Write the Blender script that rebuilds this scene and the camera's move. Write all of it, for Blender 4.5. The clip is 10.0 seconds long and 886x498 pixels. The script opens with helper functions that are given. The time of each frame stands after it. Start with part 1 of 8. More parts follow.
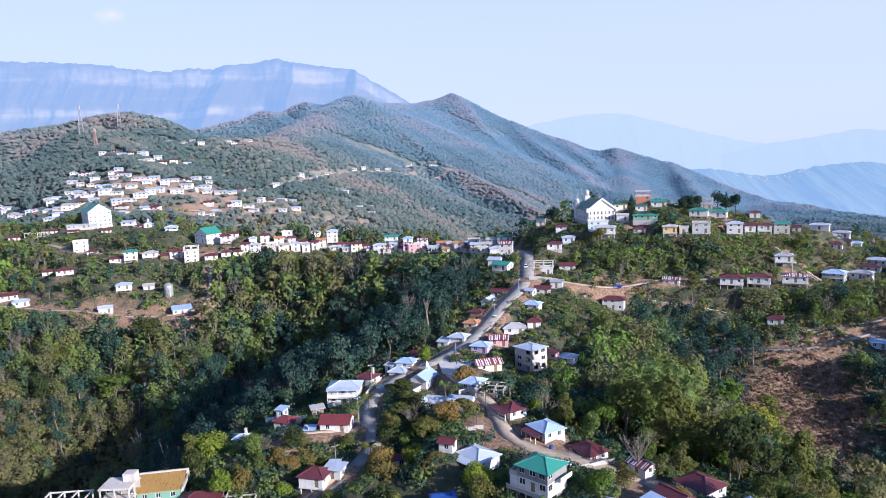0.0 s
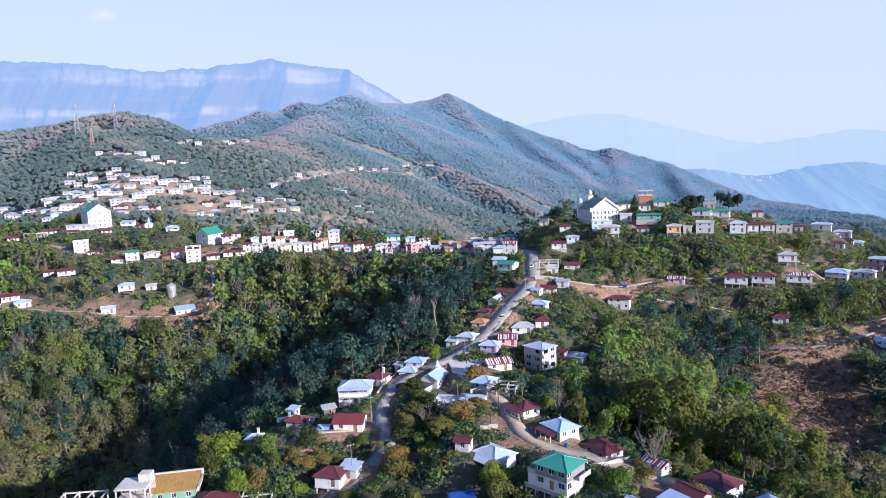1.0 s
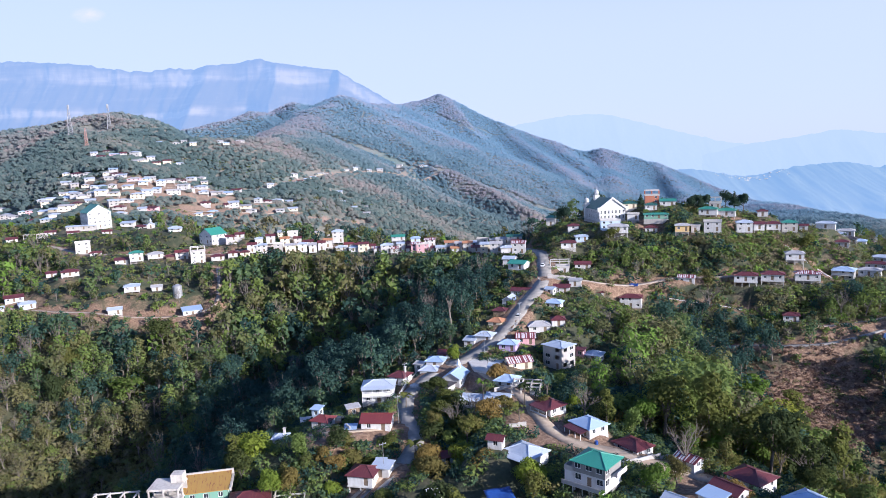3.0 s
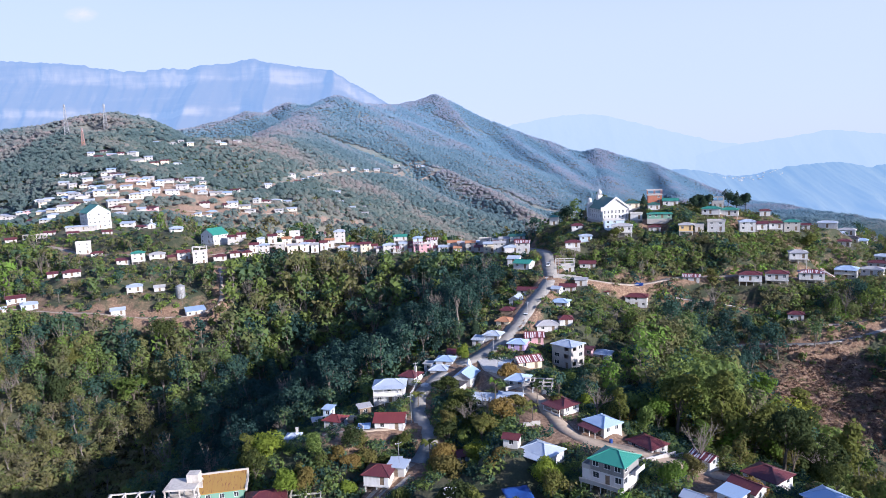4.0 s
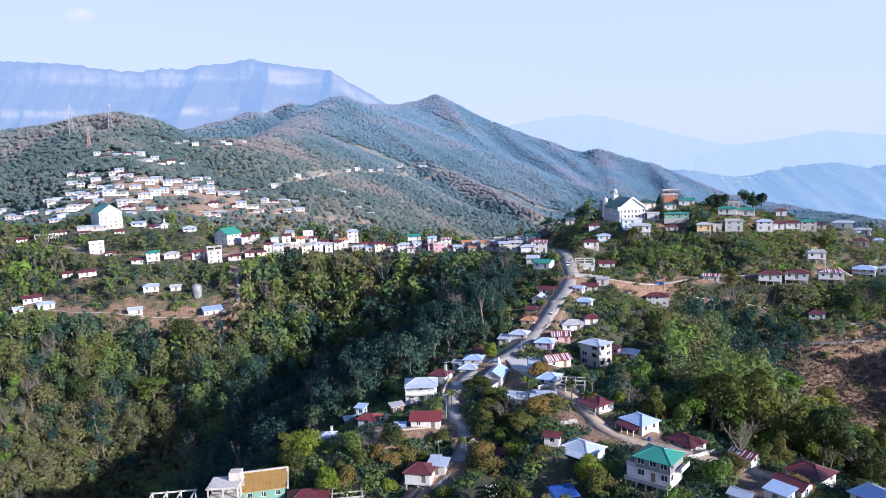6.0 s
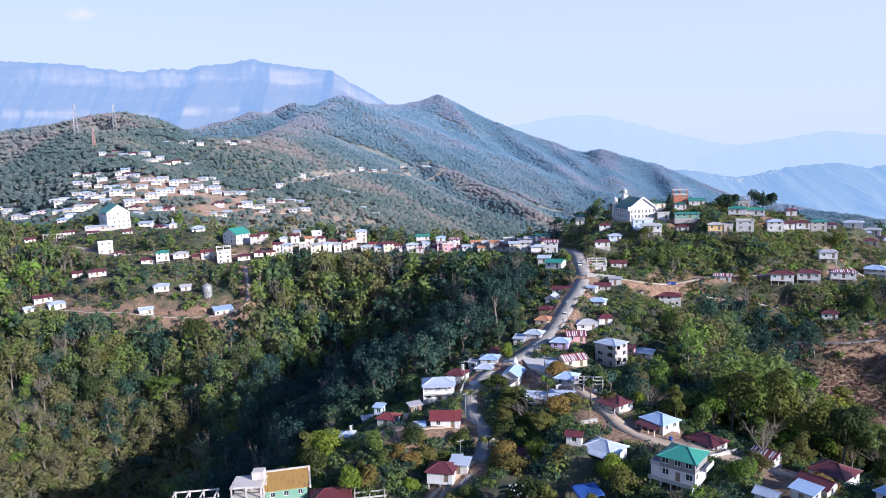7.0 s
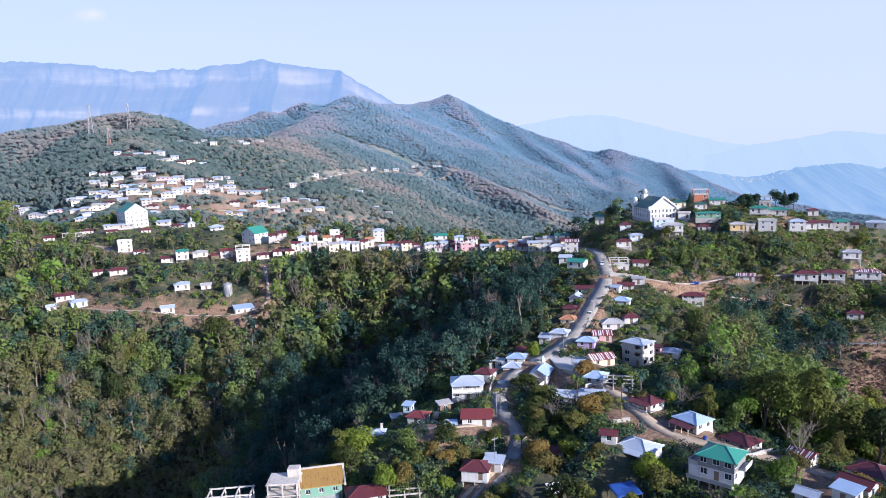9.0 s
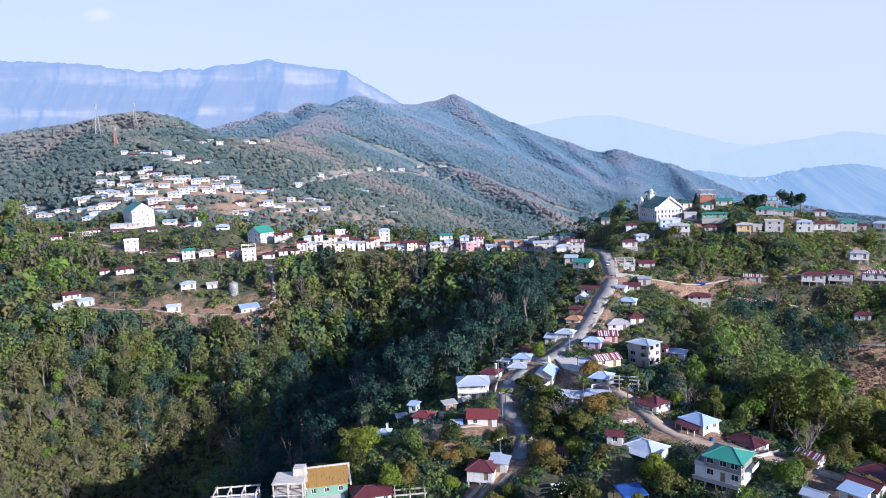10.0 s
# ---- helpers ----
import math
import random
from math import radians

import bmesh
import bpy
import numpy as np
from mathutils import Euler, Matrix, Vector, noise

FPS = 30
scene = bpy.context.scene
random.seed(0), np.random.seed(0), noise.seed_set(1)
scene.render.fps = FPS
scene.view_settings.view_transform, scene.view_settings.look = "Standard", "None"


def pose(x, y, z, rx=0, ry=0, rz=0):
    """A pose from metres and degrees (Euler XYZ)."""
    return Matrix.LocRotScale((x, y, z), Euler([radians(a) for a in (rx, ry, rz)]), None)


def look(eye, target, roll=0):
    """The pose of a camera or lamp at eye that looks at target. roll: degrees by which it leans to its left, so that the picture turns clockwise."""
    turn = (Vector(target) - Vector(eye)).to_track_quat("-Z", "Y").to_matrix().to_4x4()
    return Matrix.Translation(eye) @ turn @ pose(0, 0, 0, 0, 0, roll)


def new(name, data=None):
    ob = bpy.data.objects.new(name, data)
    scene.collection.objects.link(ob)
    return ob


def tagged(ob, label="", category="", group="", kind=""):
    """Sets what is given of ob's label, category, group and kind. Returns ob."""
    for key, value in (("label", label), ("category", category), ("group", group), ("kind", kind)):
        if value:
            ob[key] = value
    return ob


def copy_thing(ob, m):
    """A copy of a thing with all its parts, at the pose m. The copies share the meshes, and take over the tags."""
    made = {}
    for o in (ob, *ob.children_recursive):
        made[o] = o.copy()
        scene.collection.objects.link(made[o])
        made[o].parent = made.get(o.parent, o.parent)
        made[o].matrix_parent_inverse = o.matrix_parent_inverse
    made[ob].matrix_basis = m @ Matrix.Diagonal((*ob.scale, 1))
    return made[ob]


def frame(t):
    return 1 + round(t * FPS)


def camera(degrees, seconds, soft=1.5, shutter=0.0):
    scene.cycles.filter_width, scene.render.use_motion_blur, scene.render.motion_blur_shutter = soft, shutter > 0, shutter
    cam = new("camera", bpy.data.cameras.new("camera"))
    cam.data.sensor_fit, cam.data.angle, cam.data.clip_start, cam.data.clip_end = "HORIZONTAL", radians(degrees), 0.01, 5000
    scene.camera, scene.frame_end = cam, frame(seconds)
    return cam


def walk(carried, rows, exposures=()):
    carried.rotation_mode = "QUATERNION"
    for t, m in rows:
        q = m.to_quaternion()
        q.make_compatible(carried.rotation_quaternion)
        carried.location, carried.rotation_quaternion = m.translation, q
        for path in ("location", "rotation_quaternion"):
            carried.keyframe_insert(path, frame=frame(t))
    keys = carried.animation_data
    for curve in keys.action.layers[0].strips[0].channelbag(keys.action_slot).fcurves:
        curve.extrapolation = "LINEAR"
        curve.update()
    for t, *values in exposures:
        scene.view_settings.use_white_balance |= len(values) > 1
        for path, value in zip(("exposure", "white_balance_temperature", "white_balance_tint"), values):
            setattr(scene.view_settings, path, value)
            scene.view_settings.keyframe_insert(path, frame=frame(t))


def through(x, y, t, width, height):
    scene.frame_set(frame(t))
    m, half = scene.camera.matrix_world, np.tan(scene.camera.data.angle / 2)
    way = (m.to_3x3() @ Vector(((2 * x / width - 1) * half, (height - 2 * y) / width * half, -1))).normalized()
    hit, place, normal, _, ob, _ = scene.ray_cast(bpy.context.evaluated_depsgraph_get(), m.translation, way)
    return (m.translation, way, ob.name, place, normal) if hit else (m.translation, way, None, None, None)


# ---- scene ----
cam = camera(64.9, 10.0, soft=0.7)
EXPOSURE = 0.90
METRES, EYE, TILT, LEAN, TURN = 40.0, 100.0, -8.0, 2.2, 0.0
ROWS = [
    (0.0, 0.0, 0.0, 0.0, 0.0, 0.0, -0.0),
    (0.5, -0.0599, -0.0033, -0.0027, -0.27, 0.0, 0.04),
    (1.0, -0.12, -0.0064, -0.0047, -0.51, 0.01, 0.08),
    (1.5, -0.1802, -0.0089, -0.007, -0.75, 0.03, 0.11),
    (2.0, -0.2402, -0.0112, -0.0092, -0.99, 0.04, 0.15),
    (2.5, -0.3003, -0.0134, -0.0115, -1.24, 0.05, 0.2),
    (4.0, -0.4789, -0.0168, -0.018, -1.98, 0.07, 0.32),
    (4.5, -0.5386, -0.0181, -0.02, -2.21, 0.08, 0.35),
    (5.0, -0.5992, -0.0192, -0.0217, -2.26, 0.1, 0.35),
    (5.5, -0.6598, -0.0199, -0.0241, -2.24, 0.1, 0.33),
    (7.0, -0.8405, -0.0208, -0.0292, -2.19, 0.12, 0.3),
    (7.5, -0.8984, -0.0208, -0.0308, -2.17, 0.13, 0.31),
    (8.0, -0.9457, -0.0209, -0.0325, -2.2, 0.13, 0.28),
    (8.5, -0.9765, -0.0206, -0.0346, -1.85, 0.14, 0.25),
    (9.0, -0.9934, -0.0199, -0.0381, -1.6, 0.12, 0.17),
    (9.5, -0.9976, -0.0189, -0.0392, -1.4, 0.12, 0.13),
    (10.0, -0.9976, -0.0183, -0.0388, -1.17, 0.12, 0.03),
]
walk(cam, [(t, pose(0, 0, EYE, TILT, LEAN, TURN) @ pose(METRES * x, METRES * y, METRES * z, 90 + pitch, roll, yaw)) for t, x, y, z, yaw, pitch, roll in ROWS],
     exposures=[(0.0, EXPOSURE, 5820.0, 17), (10.0, EXPOSURE, 5820.0, 17)])

# ---- light: a hazy low sun from the right, pale sky ----
SUN_TO = Vector((0.73, -0.55, 0.33)).normalized()
world = bpy.data.worlds.new("hazy_sky")
scene.world = world
world.use_nodes = True
wn, wl = world.node_tree.nodes, world.node_tree.links
sky = wn.new("ShaderNodeTexSky")
sky.sky_type, sky.sun_disc = "NISHITA", False
sky.sun_elevation = math.asin(SUN_TO.z)
sky.sun_rotation = math.atan2(SUN_TO.x, SUN_TO.y)
sky.altitude, sky.air_density, sky.dust_density, sky.ozone_density = 900.0, 1.4, 0.5, 4.0
# haze lies pale along the horizon and thins out towards the clear blue overhead
way = wn.new("ShaderNodeTexCoord")
split = wn.new("ShaderNodeSeparateXYZ")
wl.new(way.outputs["Generated"], split.inputs[0])
veil = wn.new("ShaderNodeMapRange")
veil.interpolation_type = "SMOOTHSTEP"
for k, v in ((1, 0.12), (2, 0.60), (3, 0.90), (4, 0.0)):
    veil.inputs[k].default_value = v
wl.new(split.outputs[2], veil.inputs[0])
dim = wn.new("ShaderNodeMix")
dim.data_type = "RGBA"
wl.new(veil.outputs[0], dim.inputs[0])
gain = wn.new("ShaderNodeMix")
gain.data_type, gain.blend_type = "RGBA", "MULTIPLY"
gain.inputs[0].default_value, gain.inputs[7].default_value = 1.0, (0.066, 0.073, 0.096, 1)
wl.new(sky.outputs[0], gain.inputs[6])
wl.new(gain.outputs[2], dim.inputs[6])
dim.inputs[7].default_value = (0.390, 0.440, 0.548, 1)
wl.new(dim.outputs[2], wn["Background"].inputs[0])
wn["Background"].inputs[1].default_value = 1.0
sun = new("sun", bpy.data.lights.new("sun", "SUN"))
sun.data.energy, sun.data.angle, sun.data.color = 4.8, radians(0.6), (1.0, 0.91, 0.79)
sun.matrix_world = look(1000 * SUN_TO, (0, 0, 0))

# ---- materials ----
def tree_of(name):
    m = bpy.data.materials.new(name)
    m.use_nodes = True
    n, l = m.node_tree.nodes, m.node_tree.links
    return m, n, l, n["Principled BSDF"]


def ramp(n, stops):
    r = n.new("ShaderNodeValToRGB")
    while len(r.color_ramp.elements) < len(stops):
        r.color_ramp.elements.new(0.5)
    for e, (at, col) in zip(r.color_ramp.elements, stops):
        e.position, e.color = at, (*col, 1)
    return r


def mix(n, l, fac, a, b, mode="MIX"):
    m = n.new("ShaderNodeMix")
    m.data_type, m.blend_type = "RGBA", mode
    for sock, v in ((m.inputs[0], fac), (m.inputs[6], a), (m.inputs[7], b)):
        if isinstance(v, (int, float)):
            sock.default_value = v
        elif isinstance(v, tuple):
            sock.default_value = (*v, 1)
        else:
            l.new(v, sock)
    return m.outputs[2]


def noise_tex(n, l, scale, detail=4, vec=None, rough=0.6):
    t = n.new("ShaderNodeTexNoise")
    t.inputs["Scale"].default_value, t.inputs["Detail"].default_value, t.inputs["Roughness"].default_value = scale, detail, rough
    if vec is not None:
        l.new(vec, t.inputs["Vector"])
    return t.outputs[0]


def coords(n, which="Object"):
    return n.new("ShaderNodeTexCoord").outputs[which]


def scaled(n, l, vec, s):
    m = n.new("ShaderNodeMapping")
    m.inputs["Scale"].default_value = s
    l.new(vec, m.inputs[0])
    return m.outputs[0]


def bump(n, l, p, height_out, dist, strength=0.6):
    b = n.new("ShaderNodeBump")
    b.inputs["Strength"].default_value, b.inputs["Distance"].default_value = strength, dist
    l.new(height_out, b.inputs["Height"])
    l.new(b.outputs[0], p.inputs["Normal"])


def wall_paint(name, col, dirt=(0.30, 0.25, 0.20), rough=0.85, amount=0.35):
    m, n, l, p = tree_of(name)
    c = coords(n)
    streak = noise_tex(n, l, 1.0, 5, scaled(n, l, c, (1.6, 1.6, 0.35)))
    blot = noise_tex(n, l, 0.5, 4, c)
    both = n.new("ShaderNodeMath"); both.operation = "MULTIPLY"
    l.new(streak, both.inputs[0]); l.new(blot, both.inputs[1])
    r = ramp(n, [(0.20, (0, 0, 0)), (0.42, (amount, amount, amount))])
    l.new(both.outputs[0], r.inputs[0])
    info = n.new("ShaderNodeObjectInfo")
    shade = mix(n, l, info.outputs["Random"], tuple(v * 0.88 for v in col), tuple(min(1, v * 1.06) for v in col))
    l.new(mix(n, l, r.outputs[0], shade, dirt), p.inputs["Base Color"])
    p.inputs["Roughness"].default_value = rough
    bump(n, l, p, noise_tex(n, l, 14, 3, c), 0.01)
    return m


def metal_sheet(name, col, other, rough=0.45, metal=0.0, rust=(0.22, 0.09, 0.045), rust_amount=0.25, patched=False):
    """Corrugated roofing: ribs run down the slope (v), sheets differ a little along the eave (u)."""
    m, n, l, p = tree_of(name)
    uv = n.new("ShaderNodeUVMap"); uv.uv_map = "slope"
    per = noise_tex(n, l, 1.0, 2, scaled(n, l, uv.outputs[0], (1.1, 0.05, 1)))
    run = noise_tex(n, l, 1.0, 4, scaled(n, l, uv.outputs[0], (2.2, 0.45, 1)))
    info = n.new("ShaderNodeObjectInfo")
    if patched:
        cut = ramp(n, [(0.0, (0, 0, 0)), (0.49, (1, 1, 1))])
        cut.color_ramp.interpolation = "CONSTANT"
        l.new(noise_tex(n, l, 1.0, 1, scaled(n, l, uv.outputs[0], (1.5, 0.04, 1))), cut.inputs[0])
        per = cut.outputs[0]
    base = mix(n, l, per, col, other)
    base = mix(n, l, 0.0 if patched else 0.5, base, mix(n, l, info.outputs["Random"], col, other))
    r = ramp(n, [(0.56, (0, 0, 0)), (0.74, (rust_amount * 2,) * 3)])
    l.new(run, r.inputs[0])
    l.new(mix(n, l, r.outputs[0], base, rust), p.inputs["Base Color"])
    p.inputs["Roughness"].default_value, p.inputs["Metallic"].default_value = rough, metal
    w = n.new("ShaderNodeTexWave")
    w.bands_direction, w.inputs["Scale"].default_value = "X", 3.2
    l.new(uv.outputs[0], w.inputs["Vector"])
    bump(n, l, p, w.outputs[1], 0.02, 0.45)
    return m


def simple(name, a, b, scale=2.0, rough=0.8, metal=0.0, relief=0.02):
    m, n, l, p = tree_of(name)
    c = coords(n)
    f = noise_tex(n, l, scale, 6, c)
    r = ramp(n, [(0.3, a), (0.7, b)])
    l.new(f, r.inputs[0])
    l.new(r.outputs[0], p.inputs["Base Color"])
    p.inputs["Roughness"].default_value, p.inputs["Metallic"].default_value = rough, metal
    bump(n, l, p, noise_tex(n, l, scale * 6, 3, c), relief)
    return m


def leafage(name, stops, through=0.3, single=True):
    """Leaves: one colour for each tree, a little spread from leaf cluster to leaf cluster, light passing through."""
    m, n, l, p = tree_of(name)
    tint = n.new("ShaderNodeAttribute"); tint.attribute_name = "tint"
    info = n.new("ShaderNodeObjectInfo")
    geo = n.new("ShaderNodeNewGeometry")
    add = n.new("ShaderNodeMath"); add.operation = "ADD"
    l.new(tint.outputs["Fac"], add.inputs[0])
    add.inputs[1].default_value = 0.0
    if single:
        l.new(info.outputs["Random"], add.inputs[1])
    one = n.new("ShaderNodeMath"); one.operation = "FRACT"
    l.new(add.outputs[0], one.inputs[0])
    spread = n.new("ShaderNodeMath"); spread.operation = "MULTIPLY_ADD"
    l.new(geo.outputs["Random Per Island"], spread.inputs[0])
    spread.inputs[1].default_value = 0.11
    l.new(one.outputs[0], spread.inputs[2])
    r = ramp(n, stops)
    l.new(spread.outputs[0], r.inputs[0])
    n.remove(p)
    d, t, mx = n.new("ShaderNodeBsdfDiffuse"), n.new("ShaderNodeBsdfTranslucent"), n.new("ShaderNodeMixShader")
    l.new(r.outputs[0], d.inputs[0]); l.new(r.outputs[0], t.inputs[0])
    mx.inputs[0].default_value = through
    l.new(d.outputs[0], mx.inputs[1]); l.new(t.outputs[0], mx.inputs[2])
    l.new(mx.outputs[0], n["Material Output"].inputs[0])
    return m


# the lowest, dark bluish stops also serve as painted shade on the slopes
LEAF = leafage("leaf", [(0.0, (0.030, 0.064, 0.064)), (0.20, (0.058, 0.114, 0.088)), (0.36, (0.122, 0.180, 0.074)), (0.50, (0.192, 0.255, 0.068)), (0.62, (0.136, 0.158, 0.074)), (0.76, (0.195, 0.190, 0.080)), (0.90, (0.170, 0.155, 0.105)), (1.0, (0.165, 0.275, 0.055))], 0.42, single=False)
LEAF_PINE = leafage("pine_needles", [(0.0, (0.026, 0.048, 0.036)), (1.0, (0.045, 0.072, 0.045))], 0.2)
BAMBOO_LEAF = leafage("bamboo_leaf", [(0.0, (0.115, 0.175, 0.056)), (0.5, (0.175, 0.240, 0.068)), (1.0, (0.220, 0.270, 0.080))], 0.42)
LEAF_NEAR = leafage("garden_leaf", [(0.0, (0.034, 0.054, 0.030)), (0.2, (0.062, 0.082, 0.032)), (0.42, (0.110, 0.126, 0.036)), (0.6, (0.145, 0.160, 0.046)), (0.78, (0.160, 0.140, 0.052)), (0.9, (0.095, 0.125, 0.042)), (1.0, (0.115, 0.190, 0.036))], 0.38)
LEAF_BRIGHT = leafage("fresh_leaf", [(0.0, (0.150, 0.220, 0.040)), (0.5, (0.210, 0.270, 0.045)), (1.0, (0.270, 0.290, 0.055))], 0.4)
LEAF_AMBER = leafage("autumn_leaf", [(0.0, (0.130, 0.120, 0.045)), (0.5, (0.190, 0.150, 0.050)), (1.0, (0.240, 0.165, 0.060))], 0.35)
BRUSH = leafage("dry_brush", [(0.0, (0.100, 0.066, 0.052)), (0.45, (0.200, 0.130, 0.100)), (0.82, (0.290, 0.210, 0.160)), (1.0, (0.110, 0.125, 0.050))], 0.3, single=False)
BARK = simple("bark", (0.07, 0.055, 0.045), (0.14, 0.12, 0.10), 3.0, 0.9)
CULM = simple("bamboo_culm", (0.13, 0.15, 0.05), (0.24, 0.24, 0.10), 2.0, 0.7)
BARK_PALE = simple("pale_bark", (0.11, 0.095, 0.08), (0.20, 0.175, 0.155), 3.0, 0.9)
ASPHALT = simple("asphalt", (0.19, 0.183, 0.172), (0.34, 0.32, 0.29), 0.35, 0.9)
DIRT = simple("dirt_track", (0.31, 0.24, 0.175), (0.47, 0.385, 0.295), 0.5, 0.95)
PALE_EARTH = simple("beaten_earth", (0.27, 0.22, 0.18), (0.42, 0.36, 0.30), 0.5, 0.95)
CONCRETE = wall_paint("concrete", (0.44, 0.42, 0.40), (0.20, 0.18, 0.16))
CONCRETE_OLD = wall_paint("weathered_concrete", (0.25, 0.245, 0.24), (0.14, 0.13, 0.12), amount=0.6)
CONCRETE_RAW = wall_paint("raw_concrete", (0.54, 0.51, 0.47), (0.22, 0.19, 0.16), amount=0.6)
CONCRETE_PALE = wall_paint("pale_concrete", (0.53, 0.515, 0.49), (0.30, 0.27, 0.24))
TIMBER = simple("weathered_timber", (0.12, 0.085, 0.06), (0.24, 0.18, 0.13), 2.0, 0.85)
WHITE = wall_paint("white_wall", (0.60, 0.605, 0.61), amount=0.45)
CREAM = wall_paint("cream_wall", (0.74, 0.66, 0.50))
GREYWALL = wall_paint("grey_wall", (0.52, 0.52, 0.52))
OCHRE = wall_paint("ochre_wall", (0.72, 0.50, 0.22))
PINK = wall_paint("pink_wall", (0.74, 0.42, 0.46))
PURPLE = wall_paint("lilac_wall", (0.50, 0.38, 0.66))
BLUEWALL = wall_paint("pale_blue_wall", (0.50, 0.62, 0.74))
BRICK_RED = wall_paint("raw_brick_wall", (0.42, 0.16, 0.10), (0.22, 0.10, 0.07))
GREENWALL = wall_paint("green_wall", (0.16, 0.34, 0.26))
TRIM = wall_paint("white_trim", (0.78, 0.78, 0.78), amount=0.15)
SHEET_PALE = metal_sheet("galvanised_sheet", (0.38, 0.45, 0.55), (0.52, 0.58, 0.66), 0.40, 0.15, rust_amount=0.10)
SHEET_BLUE = metal_sheet("pale_blue_sheet", (0.30, 0.43, 0.62), (0.42, 0.54, 0.70), 0.42, 0.1, rust_amount=0.06)
SHEET_RED = metal_sheet("maroon_sheet", (0.085, 0.022, 0.030), (0.135, 0.034, 0.038), 0.5)
SHEET_BRIGHT_RED = metal_sheet("red_sheet", (0.135, 0.028, 0.032), (0.19, 0.043, 0.042), 0.5)
SHEET_STRIPED = metal_sheet("patched_red_and_silver_sheet", (0.58, 0.58, 0.60), (0.16, 0.035, 0.045), 0.5, rust_amount=0.3, patched=True)
SHEET_GREEN = metal_sheet("green_sheet", (0.030, 0.19, 0.145), (0.045, 0.26, 0.20), 0.45, rust_amount=0.05)
SHEET_DARKGREEN = metal_sheet("dark_green_sheet", (0.020, 0.085, 0.075), (0.030, 0.12, 0.10), 0.5, rust_amount=0.05)
SHEET_CHURCH = metal_sheet("bottle_green_sheet", (0.022, 0.120, 0.105), (0.032, 0.155, 0.130), 0.5, rust_amount=0.03)
SHEET_GREY = metal_sheet("grey_sheet", (0.34, 0.34, 0.36), (0.50, 0.49, 0.48), 0.5, 0.1)
SHEET_RUST = metal_sheet("rusted_yellow_sheet", (0.50, 0.38, 0.08), (0.34, 0.17, 0.05), 0.7, rust_amount=0.9)
SHEET_ORANGE = metal_sheet("rust_orange_sheet", (0.36, 0.16, 0.08), (0.44, 0.22, 0.12), 0.7)
SHEET_BLACK = metal_sheet("black_sheet", (0.035, 0.03, 0.035), (0.06, 0.055, 0.06), 0.6, rust_amount=0.05)
TARP = simple("blue_tarpaulin", (0.015, 0.05, 0.22), (0.025, 0.085, 0.32), 1.0, 0.45)
TANK = simple("black_plastic_tank", (0.015, 0.015, 0.017), (0.03, 0.03, 0.032), 2.0, 0.4)
STEEL = simple("galvanised_steel", (0.30, 0.31, 0.33), (0.42, 0.43, 0.45), 4.0, 0.5, 0.4)
STEEL_RED = simple("red_painted_steel", (0.36, 0.20, 0.18), (0.44, 0.26, 0.23), 4.0, 0.5)
m_, n_, l_, p_ = tree_of("window_glass")
p_.inputs["Base Color"].default_value = (0.035, 0.042, 0.05, 1)
p_.inputs["Roughness"].default_value = 0.08
GLASS = m_


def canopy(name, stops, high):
    """A closed wood: one colour for each crown, mottled by its leaves; haze is painted in, bluer further up the
    mountain.
    """
    m, n, l, p = tree_of(name)
    c = coords(n)
    tint = n.new("ShaderNodeAttribute"); tint.attribute_name = "tint"
    speck = n.new("ShaderNodeMath"); speck.operation = "MULTIPLY_ADD"
    l.new(noise_tex(n, l, 0.22, 5, c), speck.inputs[0])
    speck.inputs[1].default_value = 0.45
    l.new(tint.outputs["Fac"], speck.inputs[2])
    down = n.new("ShaderNodeMath"); down.operation = "SUBTRACT"; down.inputs[1].default_value = 0.20
    l.new(speck.outputs[0], down.inputs[0])
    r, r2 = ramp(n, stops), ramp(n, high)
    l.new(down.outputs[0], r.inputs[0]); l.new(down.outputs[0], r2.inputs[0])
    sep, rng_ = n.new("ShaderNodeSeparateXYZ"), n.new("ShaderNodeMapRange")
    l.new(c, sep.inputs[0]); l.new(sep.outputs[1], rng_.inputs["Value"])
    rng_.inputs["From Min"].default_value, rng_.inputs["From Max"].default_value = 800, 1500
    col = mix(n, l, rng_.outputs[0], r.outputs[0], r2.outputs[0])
    n.remove(p)
    d, t, mx = n.new("ShaderNodeBsdfDiffuse"), n.new("ShaderNodeBsdfTranslucent"), n.new("ShaderNodeMixShader")
    l.new(col, d.inputs[0]); l.new(col, t.inputs[0])
    mx.inputs[0].default_value = 0.5
    l.new(d.outputs[0], mx.inputs[1]); l.new(t.outputs[0], mx.inputs[2])
    l.new(mx.outputs[0], n["Material Output"].inputs[0])
    return m


# pale, bluish base colours: distance haze painted into the leaves
HAZED_CANOPY = canopy("mountain_wood", [(0.0, (0.112, 0.170, 0.172)), (0.25, (0.158, 0.216, 0.205)), (0.45, (0.216, 0.245, 0.226)), (0.65, (0.275, 0.268, 0.246)), (0.82, (0.330, 0.285, 0.268)), (1.0, (0.370, 0.305, 0.285))],
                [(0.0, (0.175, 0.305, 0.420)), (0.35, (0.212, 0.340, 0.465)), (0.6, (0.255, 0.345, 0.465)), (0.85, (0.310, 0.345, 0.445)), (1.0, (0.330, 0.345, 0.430))])


